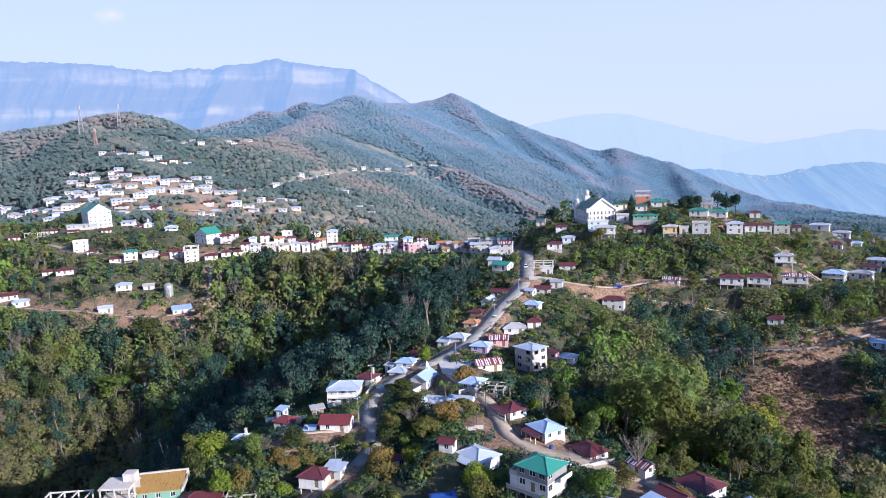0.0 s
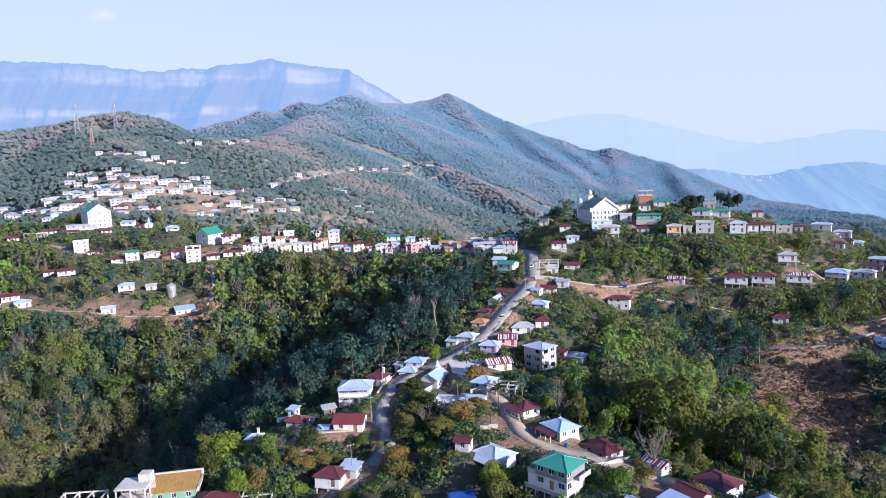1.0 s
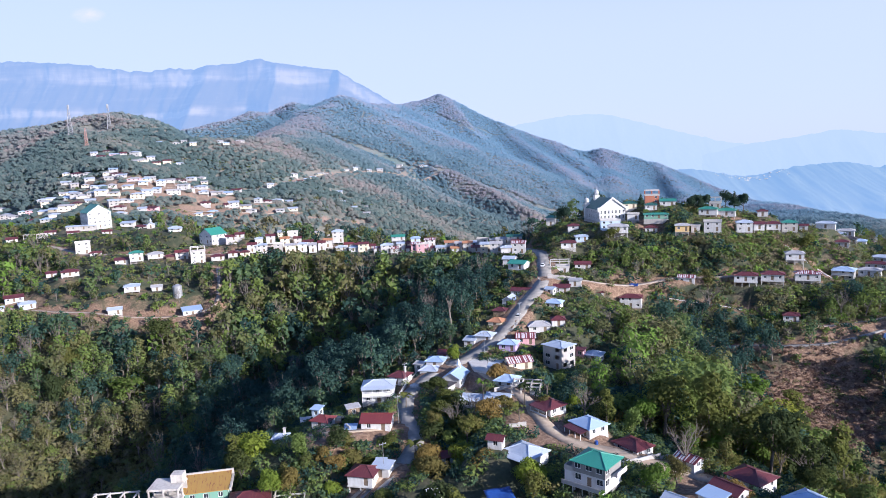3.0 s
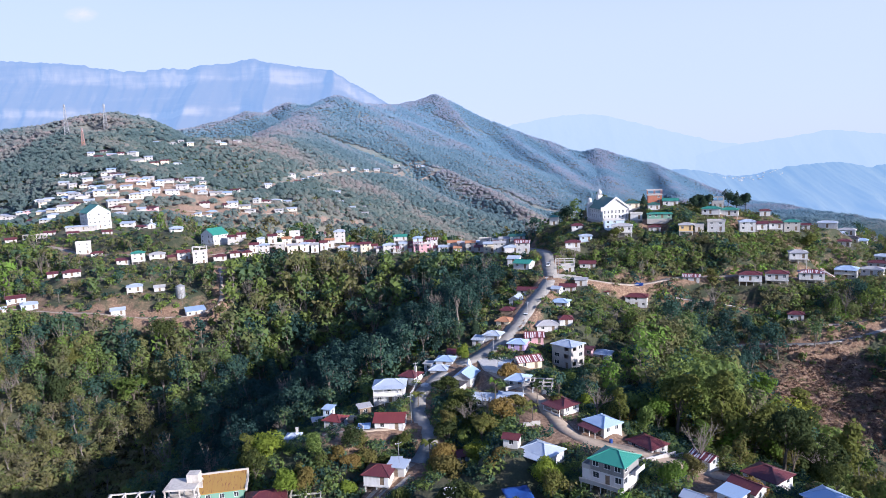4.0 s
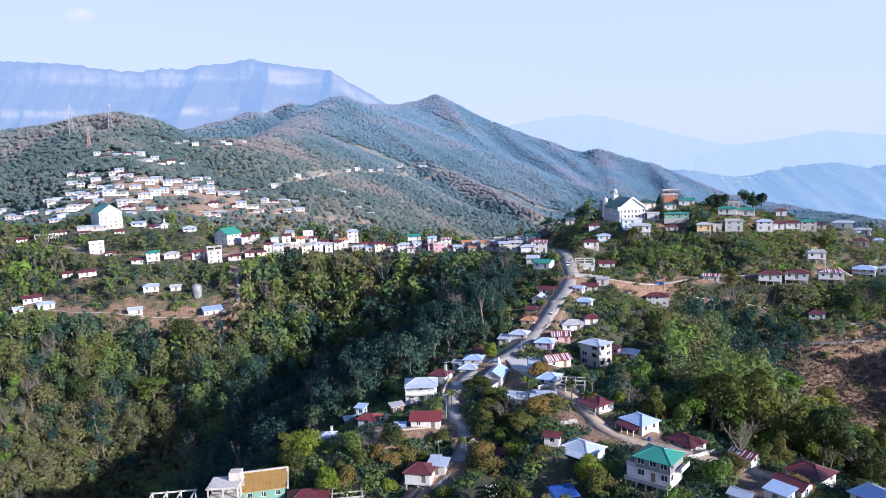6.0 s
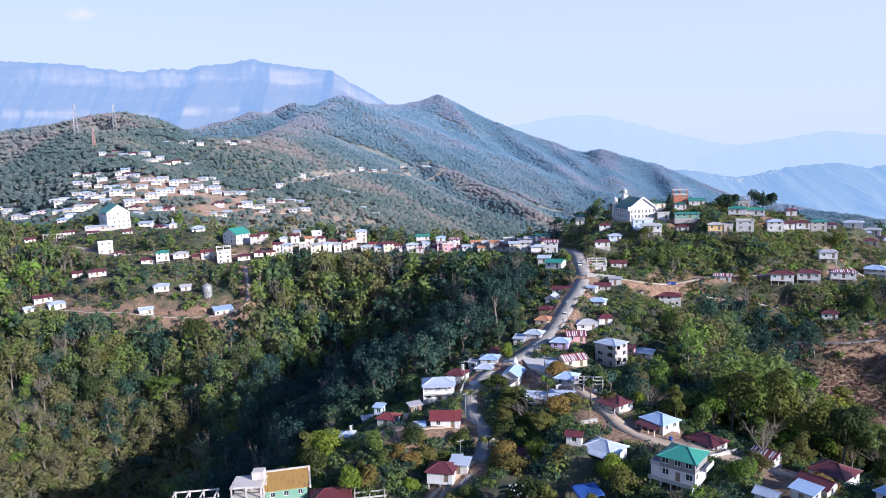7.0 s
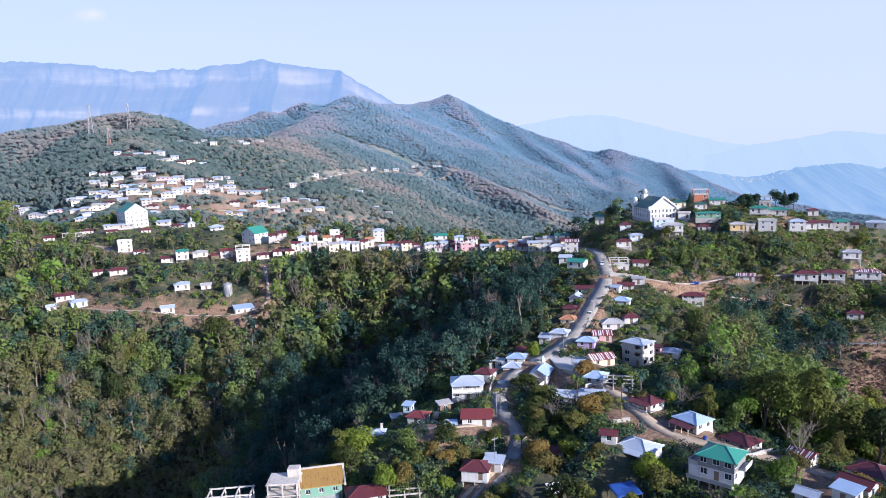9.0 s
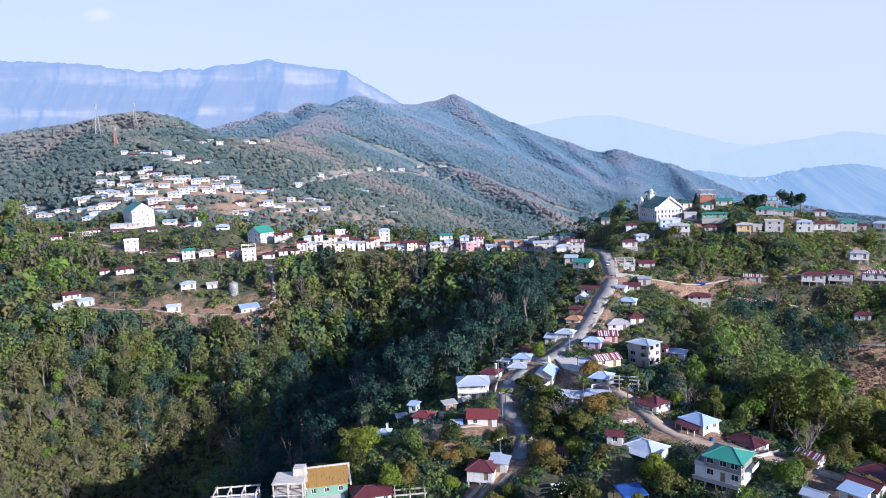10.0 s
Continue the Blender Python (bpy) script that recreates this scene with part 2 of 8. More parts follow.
def ground_material():
    """Undergrowth and dry grass, with bare red earth where people and slips have cleared it (attribute 'bare')."""
    m, n, l, p = tree_of("hillside")
    c = coords(n)
    big, mid, fine = noise_tex(n, l, 0.02, 5, c), noise_tex(n, l, 0.16, 6, c), noise_tex(n, l, 1.3, 5, c)
    green = ramp(n, [(0.28, (0.026, 0.038, 0.022)), (0.46, (0.050, 0.060, 0.032)), (0.60, (0.090, 0.086, 0.048)), (0.74, (0.160, 0.125, 0.080))])
    l.new(mid, green.inputs[0])
    earth = ramp(n, [(0.25, (0.110, 0.064, 0.045)), (0.5, (0.225, 0.142, 0.094)), (0.75, (0.370, 0.262, 0.178))])
    l.new(fine, earth.inputs[0])
    bare = n.new("ShaderNodeAttribute"); bare.attribute_name = "bare"
    s = n.new("ShaderNodeMath"); s.operation = "ADD"
    l.new(bare.outputs["Fac"], s.inputs[0]); l.new(mid, s.inputs[1])
    k = ramp(n, [(0.72, (0, 0, 0)), (0.98, (1, 1, 1))])
    l.new(s.outputs[0], k.inputs[0])
    col = mix(n, l, k.outputs[0], green.outputs[0], earth.outputs[0])
    col = mix(n, l, 0.35, col, mix(n, l, fine, (0.25, 0.25, 0.25), (1.3, 1.3, 1.3)), "MULTIPLY")
    # the far slopes carry dry scrub, paled and blued in its colour to imitate haze
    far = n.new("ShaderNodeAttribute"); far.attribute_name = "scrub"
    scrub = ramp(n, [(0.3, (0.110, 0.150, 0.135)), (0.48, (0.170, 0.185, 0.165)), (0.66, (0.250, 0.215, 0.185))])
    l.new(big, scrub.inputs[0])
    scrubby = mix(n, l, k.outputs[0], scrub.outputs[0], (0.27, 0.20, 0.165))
    # haze blue painted over the ground, growing with distance
    haze_mask = n.new("ShaderNodeAttribute"); haze_mask.attribute_name = "lowland"
    l.new(mix(n, l, haze_mask.outputs["Fac"], mix(n, l, far.outputs["Fac"], col, scrubby), (0.120, 0.180, 0.215)), p.inputs["Base Color"])
    p.inputs["Roughness"].default_value = 0.95
    bump(n, l, p, fine, 0.35, 0.8)
    return m


HILLSIDE = ground_material()


# ---- the lie of the land: crest lines with their fall on both sides ----
def crest(nodes, fall, far_fall, breadth):
    """A ridge: nodes (x, y, z) along its top, the slope near it and further down, and how broad its top is."""
    return np.array(nodes, float), fall, far_fall, breadth


CRESTS = [
    # the spur with the street, rising to the foot of the church hill
    crest([(60, 60, 22), (34, 100, 29), (22, 125, 32), (12, 150, 33.5), (4, 180, 35.5), (-2, 207, 35.5), (15, 240, 43.5), (38, 288, 50.5), (46, 300, 53)], 0.30, 0.62, 9),
    # its shoulder towards the wooded valley
    crest([(-64, 122, 21), (-58, 143, 25), (-40, 160, 30), (-26, 172, 31), (-10, 200, 34)], 0.80, 0.95, 7),
    # the saddle and the long row of houses, up to the mast hill
    crest([(40, 292, 51), (32, 330, 48), (19, 372, 46), (-24, 390, 44), (-71, 413, 46.5), (-120, 402, 50), (-180, 418, 52), (-228, 447, 57), (-262, 520, 68), (-265, 604, 90), (-320, 710, 108), (-372, 815, 124), (-400, 900, 156)], 0.34, 0.62, 14),
    crest([(-400, 900, 156), (-465, 935, 155), (-520, 955, 153), (-600, 965, 143), (-690, 975, 128)], 0.34, 0.62, 14),
    # the church hill
    crest([(46, 300, 53), (60, 318, 60.5), (68, 338, 64), (82, 344, 68), (98, 344, 69), (126, 337, 66), (146, 331, 62), (162, 328, 56), (182, 336, 51.5), (205, 347, 46), (260, 380, 28), (330, 420, 0)], 0.45, 0.60, 10),
    # the spur under the lowest houses on the left
    crest([(-190, 425, 52), (-205, 365, 42), (-225, 325, 31), (-245, 290, 15), (-270, 250, -6)], 0.30, 0.60, 12),
    crest([(-330, 470, 62), (-420, 440, 48), (-520, 420, 26)], 0.36, 0.55, 14),
    crest([(106, 240, 29), (140, 246, 33), (185, 268, 36), (225, 300, 38)], 0.50, 0.60, 6),
    # the mountain behind the town
    crest([(-480, 1240, 143), (-380, 1330, 170), (-345, 1370, 186), (-310, 1400, 181), (-275, 1418, 201), (-240, 1450, 194), (-185, 1480, 214), (-140, 1530, 203), (-70, 1690, 212), (-35, 1745, 219), (30, 1800, 238), (75, 1815, 214), (125, 1805, 184), (190, 1790, 155), (290, 1780, 118), (360, 1770, 88), (395, 1765, 80), (430, 1755, 86), (470, 1750, 76), (560, 1745, 45), (609, 1739, 25), (744, 1689, -38), (860, 1640, -72)], 0.58, 0.46, 12),
    crest([(-372, 815, 124), (-300, 850, 118), (-250, 870, 115), (-220, 1000, 122), (-250, 1200, 150), (-185, 1480, 214)], 0.42, 0.42, 20),
    # its spurs run down towards the valley, slantwise
    crest([(-188, 1480, 212), (-125, 1380, 166), (-58, 1290, 124), (-6, 1200, 80), (76, 1090, 44), (129, 980, 12)], 0.62, 0.50, 8),
    crest([(30, 1800, 236), (67, 1680, 172), (122, 1560, 106), (168, 1440, 64), (212, 1300, 24), (228, 1180, -8)], 0.52, 0.46, 12),
    crest([(-276, 1420, 200), (-233, 1300, 152), (-188, 1180, 116), (-133, 1090, 90), (-60, 1010, 58)], 0.58, 0.50, 9),
    crest([(174, 1790, 160), (223, 1650, 103), (273, 1500, 54), (298, 1350, 16)], 0.48, 0.44, 14),
    crest([(300, 1780, 110), (330, 1620, 66), (345, 1480, 26), (340, 1300, -14)], 0.46, 0.44, 14),
    crest([(426, 1760, 84), (401, 1600, 44), (368, 1400, 10), (292, 1200, -18)], 0.46, 0.44, 14),
    crest([(-40, 1740, 214), (-25, 1600, 160), (20, 1480, 110), (60, 1360, 70)], 0.64, 0.50, 8),
    crest([(560, 1745, 45), (540, 1560, 10), (500, 1350, -22)], 0.55, 0.50, 12),
]
# knolls and hollows on the slopes: x, y, radius, height
SWELLS = [(-148, 655, 80, 32.8), (-102, 265, 26, 14.6), (-218, 614, 80, -6.9), (-26, 287, 26, -8.2), (-110, 808, 80, -8.9), (87, 255, 26, -19.3), (94, 300, 26, 7.3), (-163, 321, 26, 6.7), (-57, 167, 26, 6.2), (-247, 848, 80, 7.8), (100, 260, 26, 15.2), (-178, 362, 26, 5.3), (116, 222, 26, -4.9), (-218, 614, 80, -6.9), (-218, 614, 80, -6.9), (-261, 604, 80, 12.4), (-96, 327, 26, -5.6), (-53, 1045, 80, 5.8), (48, 126, 26, 3.6), (-129, 325, 26, 5.2), (46, 1029, 80, -4.9), (-50, 288, 26, -5.2), (-25, 141, 16, 4.0), (20, 240, 14, 1.8)]
FLOOR = -45.0


def ridge_height(x, y, nodes, fall, far_fall, breadth):
    best_d = np.full(x.shape, 1e9)
    best_z = np.zeros(x.shape)
    for (ax, ay, az), (bx, by, bz) in zip(nodes[:-1], nodes[1:]):
        dx, dy = bx - ax, by - ay
        s = np.clip(((x - ax) * dx + (y - ay) * dy) / (dx * dx + dy * dy), 0, 1)
        d = np.hypot(x - ax - s * dx, y - ay - s * dy)
        near = d < best_d
        best_d = np.where(near, d, best_d)
        best_z = np.where(near, az + s * (bz - az), best_z)
    run = np.sqrt(best_d ** 2 + breadth ** 2) - breadth
    knee = 40.0
    return best_z - fall * run - (far_fall - fall) * np.where(run > knee, run - knee, 0)


def height(x, y):
    """The ground's height over the plan, with arrays."""
    x, y = np.atleast_1d(np.asarray(x, float)), np.atleast_1d(np.asarray(y, float))
    soft = 3.0 + np.clip((y - 500) / 100, 0, 4)
    total = np.exp(np.clip((FLOOR + 0 * x) / soft, -60, 60))
    top = np.full(x.shape, FLOOR)
    hs = [ridge_height(x, y, *c) for c in CRESTS]
    for h in hs:
        top = np.maximum(top, h)
    total = np.exp((FLOOR - top) / soft)
    for h in hs:
        total = total + np.exp((h - top) / soft)
    z = top + soft * np.log(total)
    z = z - 0.33 * np.clip(x - 755, 0, 1200) * np.clip((y - 900) / 300, 0, 1)
    for cx, cy, r, dz in SWELLS:
        z = z + dz * np.exp(-((x - cx) ** 2 + (y - cy) ** 2) / (r * r))
    return z


def ground(x, y):
    return float(height(x, y)[0])


# ---- mesh helpers ----
def part(name, bm, material, parent=None, label="", smooth=False):
    """Links a bmesh as one mesh object under a thing or a part."""
    me = bpy.data.meshes.new(name)
    bm.to_mesh(me)
    bm.free()
    for mt in (material if isinstance(material, (list, tuple)) else [material]):
        me.materials.append(mt)
    if smooth:
        me.shade_smooth()
    ob = new(name, me)
    if parent is not None:
        ob.parent = parent
    if label:
        tagged(ob, label)
    return ob


def thing(name, m, label, category, group="", kind=""):
    ob = new(name)
    ob.matrix_world = m
    return tagged(ob, label, category, group, kind)


def box(bm, x0, y0, z0, x1, y1, z1):
    v = [bm.verts.new(c) for c in ((x0, y0, z0), (x1, y0, z0), (x1, y1, z0), (x0, y1, z0), (x0, y0, z1), (x1, y0, z1), (x1, y1, z1), (x0, y1, z1))]
    for f in ((3, 2, 1, 0), (4, 5, 6, 7), (0, 1, 5, 4), (1, 2, 6, 5), (2, 3, 7, 6), (3, 0, 4, 7)):
        bm.faces.new([v[i] for i in f])


def boxes(*rows):
    bm = bmesh.new()
    for r in rows:
        box(bm, *r)
    return bm


def tube(bm, a, b, r0, r1, sides=6):
    """A tapered round bar from a to b."""
    a, b = Vector(a), Vector(b)
    q = (b - a).to_track_quat("Z", "Y").to_matrix()
    rings = []
    for c, r in ((a, r0), (b, r1)):
        rings.append([bm.verts.new(c + q @ Vector((r * math.cos(k * math.tau / sides), r * math.sin(k * math.tau / sides), 0))) for k in range(sides)])
    for k in range(sides):
        j = (k + 1) % sides
        bm.faces.new((rings[0][k], rings[0][j], rings[1][j], rings[1][k]))
    bm.faces.new(rings[0][::-1])
    bm.faces.new(rings[1])


def quad_mesh(name, verts, quads, materials, index=None, tint=None, smooth=False, tris=None):
    """A mesh from arrays: verts (n, 3), quads (m, 4), then tris (k, 3); a material index a face and a tint a face."""
    me = bpy.data.meshes.new(name)
    verts, quads = np.ascontiguousarray(verts, np.float32), np.ascontiguousarray(quads, np.int32)
    tris = np.zeros((0, 3), np.int32) if tris is None else np.ascontiguousarray(tris, np.int32)
    corner = np.concatenate([quads.ravel(), tris.ravel()])
    start = np.concatenate([np.arange(len(quads)) * 4, quads.size + np.arange(len(tris)) * 3]).astype(np.int32)
    me.vertices.add(len(verts)); me.vertices.foreach_set("co", verts.ravel())
    me.loops.add(len(corner)); me.loops.foreach_set("vertex_index", corner)
    me.polygons.add(len(start)); me.polygons.foreach_set("loop_start", start)
    for mt in materials:
        me.materials.append(mt)
    if index is not None:
        me.polygons.foreach_set("material_index", np.ascontiguousarray(index, np.int32))
    me.update(calc_edges=True)
    if tint is not None:
        at = me.attributes.new("tint", "FLOAT", "FACE")
        at.data.foreach_set("value", np.ascontiguousarray(tint, np.float32))
    if smooth:
        me.shade_smooth()
    return me


# ---- roads and paths: plan lines, width ----
ROADS = {
    "road_1": ([(-48, 131), (-31.5, 141.2), (-24.9, 144.6), (-22.6, 148.2), (-21.3, 153.1), (-19.4, 158.2), (-19.6, 163.4), (-21.6, 169.4), (-22.6, 176), (-21.6, 184.5), (-18.6, 192.0), (-14.2, 199.0), (-7.5, 204.8)], 3.9, "asphalt"),
    "road_2": ([(-9.5, 203.0), (-2.2, 210), (3, 215.9), (7.9, 222.2), (13, 230), (17.2, 238), (23.2, 250.3), (29, 263.6), (31.9, 273.3), (33, 286), (35.3, 300.8), (36, 322), (28, 350), (10, 376)], 5.4, "asphalt"),
    "track_1": ([(0, 196), (4, 186), (10.1, 173.6), (11.2, 161.9), (12.9, 153.9), (17, 149), (23, 146.5), (31, 141), (42, 135), (56, 131)], 3.6, "dirt"),
    "path_1": ([(-56, 173.8), (-47.1, 165.5), (-41.3, 163), (-35, 161.7), (-26, 165)], 1.6, "dirt"),
    "path_2": ([(-40, 138), (-32.6, 142.2), (-27.4, 146), (-23.5, 150)], 2.2, "dirt"),
    "road_3": ([(31.3, 270.8), (41.2, 269), (52.5, 268.8), (68, 273.7), (84.5, 279.6), (100, 278), (125, 276), (146, 281)], 2.6, "earth"),
    "path_3": ([(78, 270.5), (84, 268.6), (92.6, 266.8), (100.2, 265.6), (110, 263.2)], 1.0, "concrete"),
    "road_4": ([(62, 236), (76, 247), (86.6, 250), (101.2, 245.8), (111.7, 236), (134.2, 235.2), (156.3, 243), (190, 262)], 2.4, "asphalt"),
    "path_4": ([(122.9, 244.6), (130.1, 242.7), (143.1, 244.2), (159.3, 247.9), (185, 268)], 1.6, "earth"),
    "road_5": ([(-250, 432), (-225, 412), (-208, 400), (-189, 393), (-172, 391), (-140, 386), (-110, 399), (-70, 416), (-24, 393), (10, 378)], 3.4, "earth"),
    "path_5": ([(-220, 333), (-190, 326), (-164, 321.3), (-144.6, 325), (-128.8, 325.8), (-118, 334), (-122, 352), (-128, 372)], 1.8, "earth"),
    "road_6": ([(-300, 560), (-262, 575), (-235, 590), (-200, 640), (-176, 768), (-157, 810), (-138, 875), (-94, 971), (-12, 1138), (30, 1200)], 5.0, "earth"),
    "path_6": ([(-210, 560), (-175, 594), (-158, 605), (-120, 640), (-70, 700)], 4.0, "earth"),
    "path_7": ([(145, 304), (148.6, 296), (152, 290), (156, 284)], 1.2, "concrete"),
}
ROAD_LOOK = {"asphalt": (ASPHALT, "worn grey asphalt road winding along the ridge", "road"), "dirt": (DIRT, "tan beaten dirt track between the houses", "track"),
             "earth": (PALE_EARTH, "pale earth road cut into the slope", "road"), "concrete": (CONCRETE_PALE, "pale narrow concrete footpath on the slope", "path")}


def resample(line, step):
    """The plan line, rounded and cut into even steps."""
    p = np.array(line, float)
    for _ in range(2):
        q = np.empty((2 * len(p), 2))
        q[0::2], q[1::2] = 0.75 * p + 0.25 * np.roll(p, -1, 0), 0.25 * p + 0.75 * np.roll(p, -1, 0)
        p = np.vstack([p[:1], q[:-2], p[-1:]])
    run = np.concatenate([[0], np.cumsum(np.hypot(*np.diff(p, axis=0).T))])
    s = np.arange(0, run[-1], step)
    return np.stack([np.interp(s, run, p[:, 0]), np.interp(s, run, p[:, 1])], 1)


ROAD_LINES = {k: resample(v[0], 2.0 if v[0][0][1] < 500 else 8.0) for k, v in ROADS.items()}


def smooth_along(z, times=30):
    for _ in range(times):
        z = np.concatenate([z[:1], (z[:-2] + 2 * z[1:-1] + z[2:]) / 4, z[-1:]])
    return z


ROAD_Z = {k: smooth_along(height(p[:, 0], p[:, 1])) for k, p in ROAD_LINES.items()}

# ---- the plan of the settlement ----
LOTS = []


def lot(x, y, z, yaw, w, d, storeys, roof, wall, stilts, extra):
    """One house: the centre of its plan, its ground, the turn of its front, width, depth, storeys, roof, wall, the height of its posts."""
    LOTS.append((x, y, z, yaw, w, d, storeys, roof, wall, stilts, extra))


# houses on the spur and along the street
lot(16.9, 128.6, 32.9, -42, 7.05, 6.64, 2, "hG", "Z", 1.6, "terrace")
lot(4.7, 142.8, 31.6, -48, 7.45, 6.62, 1, "hP", "W", 1.2, "ver")
lot(-1.4, 144.3, 35.4, -23, 3.20, 2.52, 1, "gR", "W", 0, "")
lot(14.5, 166.9, 34.0, -56, 5.75, 5.34, 1, "hR", "W", 0, "ver")
lot(21.6, 155.4, 33.3, -60, 6.48, 5.67, 1, "hB", "W", 0, "lean")
lot(30.1, 148.7, 30.6, -59, 6.90, 5.27, 1, "hR", "Y", 0, "")
lot(48.5, 130.0, 30.1, -57, 6.98, 6.21, 1, "hR", "W", 1, "")
lot(40.5, 122.3, 32.7, -57, 5.63, 4.02, 1, "gR", "Y", 0, "")
lot(35.5, 117.5, 33.8, -56, 3.99, 3.19, 1, "sB", "Y", 0, "")
lot(29.4, 119.6, 32.5, -49, 3.68, 2.86, 1, "gP", "W", 0, "")
lot(52.3, 115.0, 33.3, -64, 6.64, 5.81, 1, "hB", "W", 0, "")
lot(-30.0, 188.6, 31.5, -2, 8.66, 5.77, 2, "hP", "W", 0, "ver")
lot(-24.2, 195.5, 34.0, -28, 4.78, 4.78, 1, "hR", "W", 0, "chim")
lot(-29.0, 166.1, 31.5, -7, 7.16, 5.37, 1, "gV", "W", 1, "")
lot(-43.8, 174.3, 30.0, -23, 4.60, 4.18, 1, "hV", "W", 0, "")
lot(-46.6, 182.4, 29.7, -22, 2.28, 2.28, 1, "sB", "B", 0, "")
lot(-36.9, 182.0, 29.8, 20, 3.18, 2.39, 1, "sY", "M", 0, "")
lot(-54.3, 170.3, 26.1, -4, 3.27, 3.27, 1, "hP", "W", 1.2, "chim")
lot(-30.8, 145.5, 27.7, -16, 5.70, 5.26, 1, "hR", "W", 1, "")
lot(-26.7, 147.2, 28.8, -19, 3.88, 3.02, 1, "sP", "Y", 0, "")
lot(-65.5, 146.3, 24.2, 10, 8.94, 6.26, 2, "sU", "G", 0, "shop")
lot(-55.3, 142.5, 25.5, 11, 8.10, 5.40, 1, "hR", "W", 0, "")
lot(-12.4, 150.8, 29.2, 11, 3.32, 2.90, 1, "gV", "B", 0, "")
lot(-8.0, 194.6, 32.6, -24, 4.90, 7.40, 1, "eB", "W", 0, "spire high")
lot(-8.2, 177.5, 32.8, -29, 3.70, 3.30, 1, "hP", "Y", 0, "")
lot(-3.9, 177.4, 32.5, -19, 5.42, 4.52, 1, "gP", "Y", 0, "")
lot(2.4, 175.2, 33.2, -21, 5.91, 4.54, 1, "gP", "W", 0, "")
lot(6.0, 186.4, 34.4, -28, 5.38, 5.38, 1, "hB", "W", 0, "")
lot(3.0, 193.6, 35.7, -11, 2.82, 2.64, 1, "sP", "W", 0, "")
lot(11.0, 201.4, 34.9, 12, 7.25, 4.83, 1, "gT", "C", 0, "")
lot(9.7, 212.9, 37.2, -22, 5.35, 4.46, 1, "hB", "L", 0, "")
lot(15.7, 217.8, 37.7, -8, 5.77, 4.44, 1, "gT", "K", 0, "")
lot(24.7, 208.3, 32.5, -50, 7.37, 6.55, 3, "lP", "X", 0, "raw")
lot(37.0, 213.3, 32.2, -29, 4.94, 4.49, 1, "hP", "W", 0, "")
lot(-13.6, 206.3, 34.8, -16, 5.16, 4.30, 1, "hB", "W", 0, "")
lot(-15.6, 201.2, 33.6, -16, 4.89, 4.45, 1, "hP", "W", 0, "")
lot(-10.2, 214.2, 34.5, -17, 4.38, 3.51, 1, "gR", "W", 0, "")
lot(3.0, 222.3, 37.7, -25, 5.38, 4.48, 1, "hP", "W", 0, "")
lot(-1.8, 222.1, 36.1, -24, 3.59, 3.59, 1, "sP", "W", 0, "")
lot(7.8, 231.5, 39.9, -26, 4.50, 4.50, 1, "hO", "C", 0, "")
lot(9.8, 238.8, 41.9, -21, 4.03, 3.58, 1, "hR", "M", 0, "")
lot(14.8, 250.9, 43.0, -26, 4.07, 5.42, 1, "eP", "W", 0, "")
lot(20.4, 260.0, 44.3, -22, 7.20, 4.50, 1, "gR", "Y", 0, "")
lot(30.0, 245.3, 42.4, -25, 5.85, 4.50, 1, "hB", "W", 0, "")
lot(21.6, 227.9, 38.8, -2, 7.11, 5.34, 1, "hY", "W", 0, "")
lot(28.5, 229.8, 40.0, -4, 4.43, 3.99, 1, "hR", "W", 0, "")
lot(30.6, 254.7, 45.4, -34, 3.14, 3.30, 1, "gP", "W", 0, "")
lot(36.0, 260.6, 44.8, -15, 5.82, 4.48, 1, "gR", "W", 0, "")
lot(50.9, 267.6, 39.7, -13, 5.51, 4.59, 1, "hR", "W", 1.2, "")
lot(64.2, 265.8, 36.7, -21, 8.14, 5.43, 2, "hR", "W", 0, "low")
lot(-11.4, 185.8, 34.2, -32, 4.15, 3.73, 1, "lK", "Y", 0, "low")
lot(39.4, 139.4, 31.2, -57, 4.80, 3.20, 1, "gT", "W", 0, "low")
lot(-35.6, 165.0, 30.8, -1, 2.35, 2.17, 1, "sB", "B", 0, "")
lot(-27.2, 149.2, 28.9, -4, 1.90, 1.73, 1, "sP", "W", 0, "")
lot(-50.2, 185.0, 25.4, 14, 2.70, 2.25, 1, "sY", "M", 0, "")
lot(-18.7, 206.8, 33.4, -25, 2.49, 2.16, 1, "sY", "Y", 0, "")
lot(32.5, 213.2, 33.7, -38, 2.49, 2.16, 1, "sR", "K", 0, "")
lot(41.8, 263.4, 46.4, -16, 4.50, 2.70, 1, "sY", "Y", 0, "")
# the church hill
lot(53.7, 322.5, 59.2, -11, 4.95, 4.50, 2, "hR", "W", 0, "low")
lot(54.6, 309.4, 57.6, -7, 5.40, 4.50, 1, "lP", "B", 0, "")
lot(47.4, 303.4, 55.9, -11, 6.30, 4.50, 1, "hR", "W", 0, "")
lot(47.4, 345.3, 61.3, -14, 5.40, 4.50, 2, "hG", "W", 0, "")
lot(39.6, 283.0, 48.6, -11, 7.46, 5.59, 1, "fX", "W", 0, "cage")
lot(50.4, 288.9, 48.6, -12, 6.46, 4.62, 1, "gR", "W", 0, "")
lot(68.9, 314.4, 61.7, -9, 8.77, 5.26, 2, "fB", "B", 0, "low")
lot(70.3, 306.2, 59.0, -15, 8.68, 5.21, 1, "hY", "W", 2.6, "")
lot(86.4, 343.4, 68.5, -10, 6.30, 5.40, 1, "hD", "C", 0, "")
lot(97.6, 343.6, 68.0, -14, 6.75, 5.40, 3, "fR", "R", 0, "cage low")
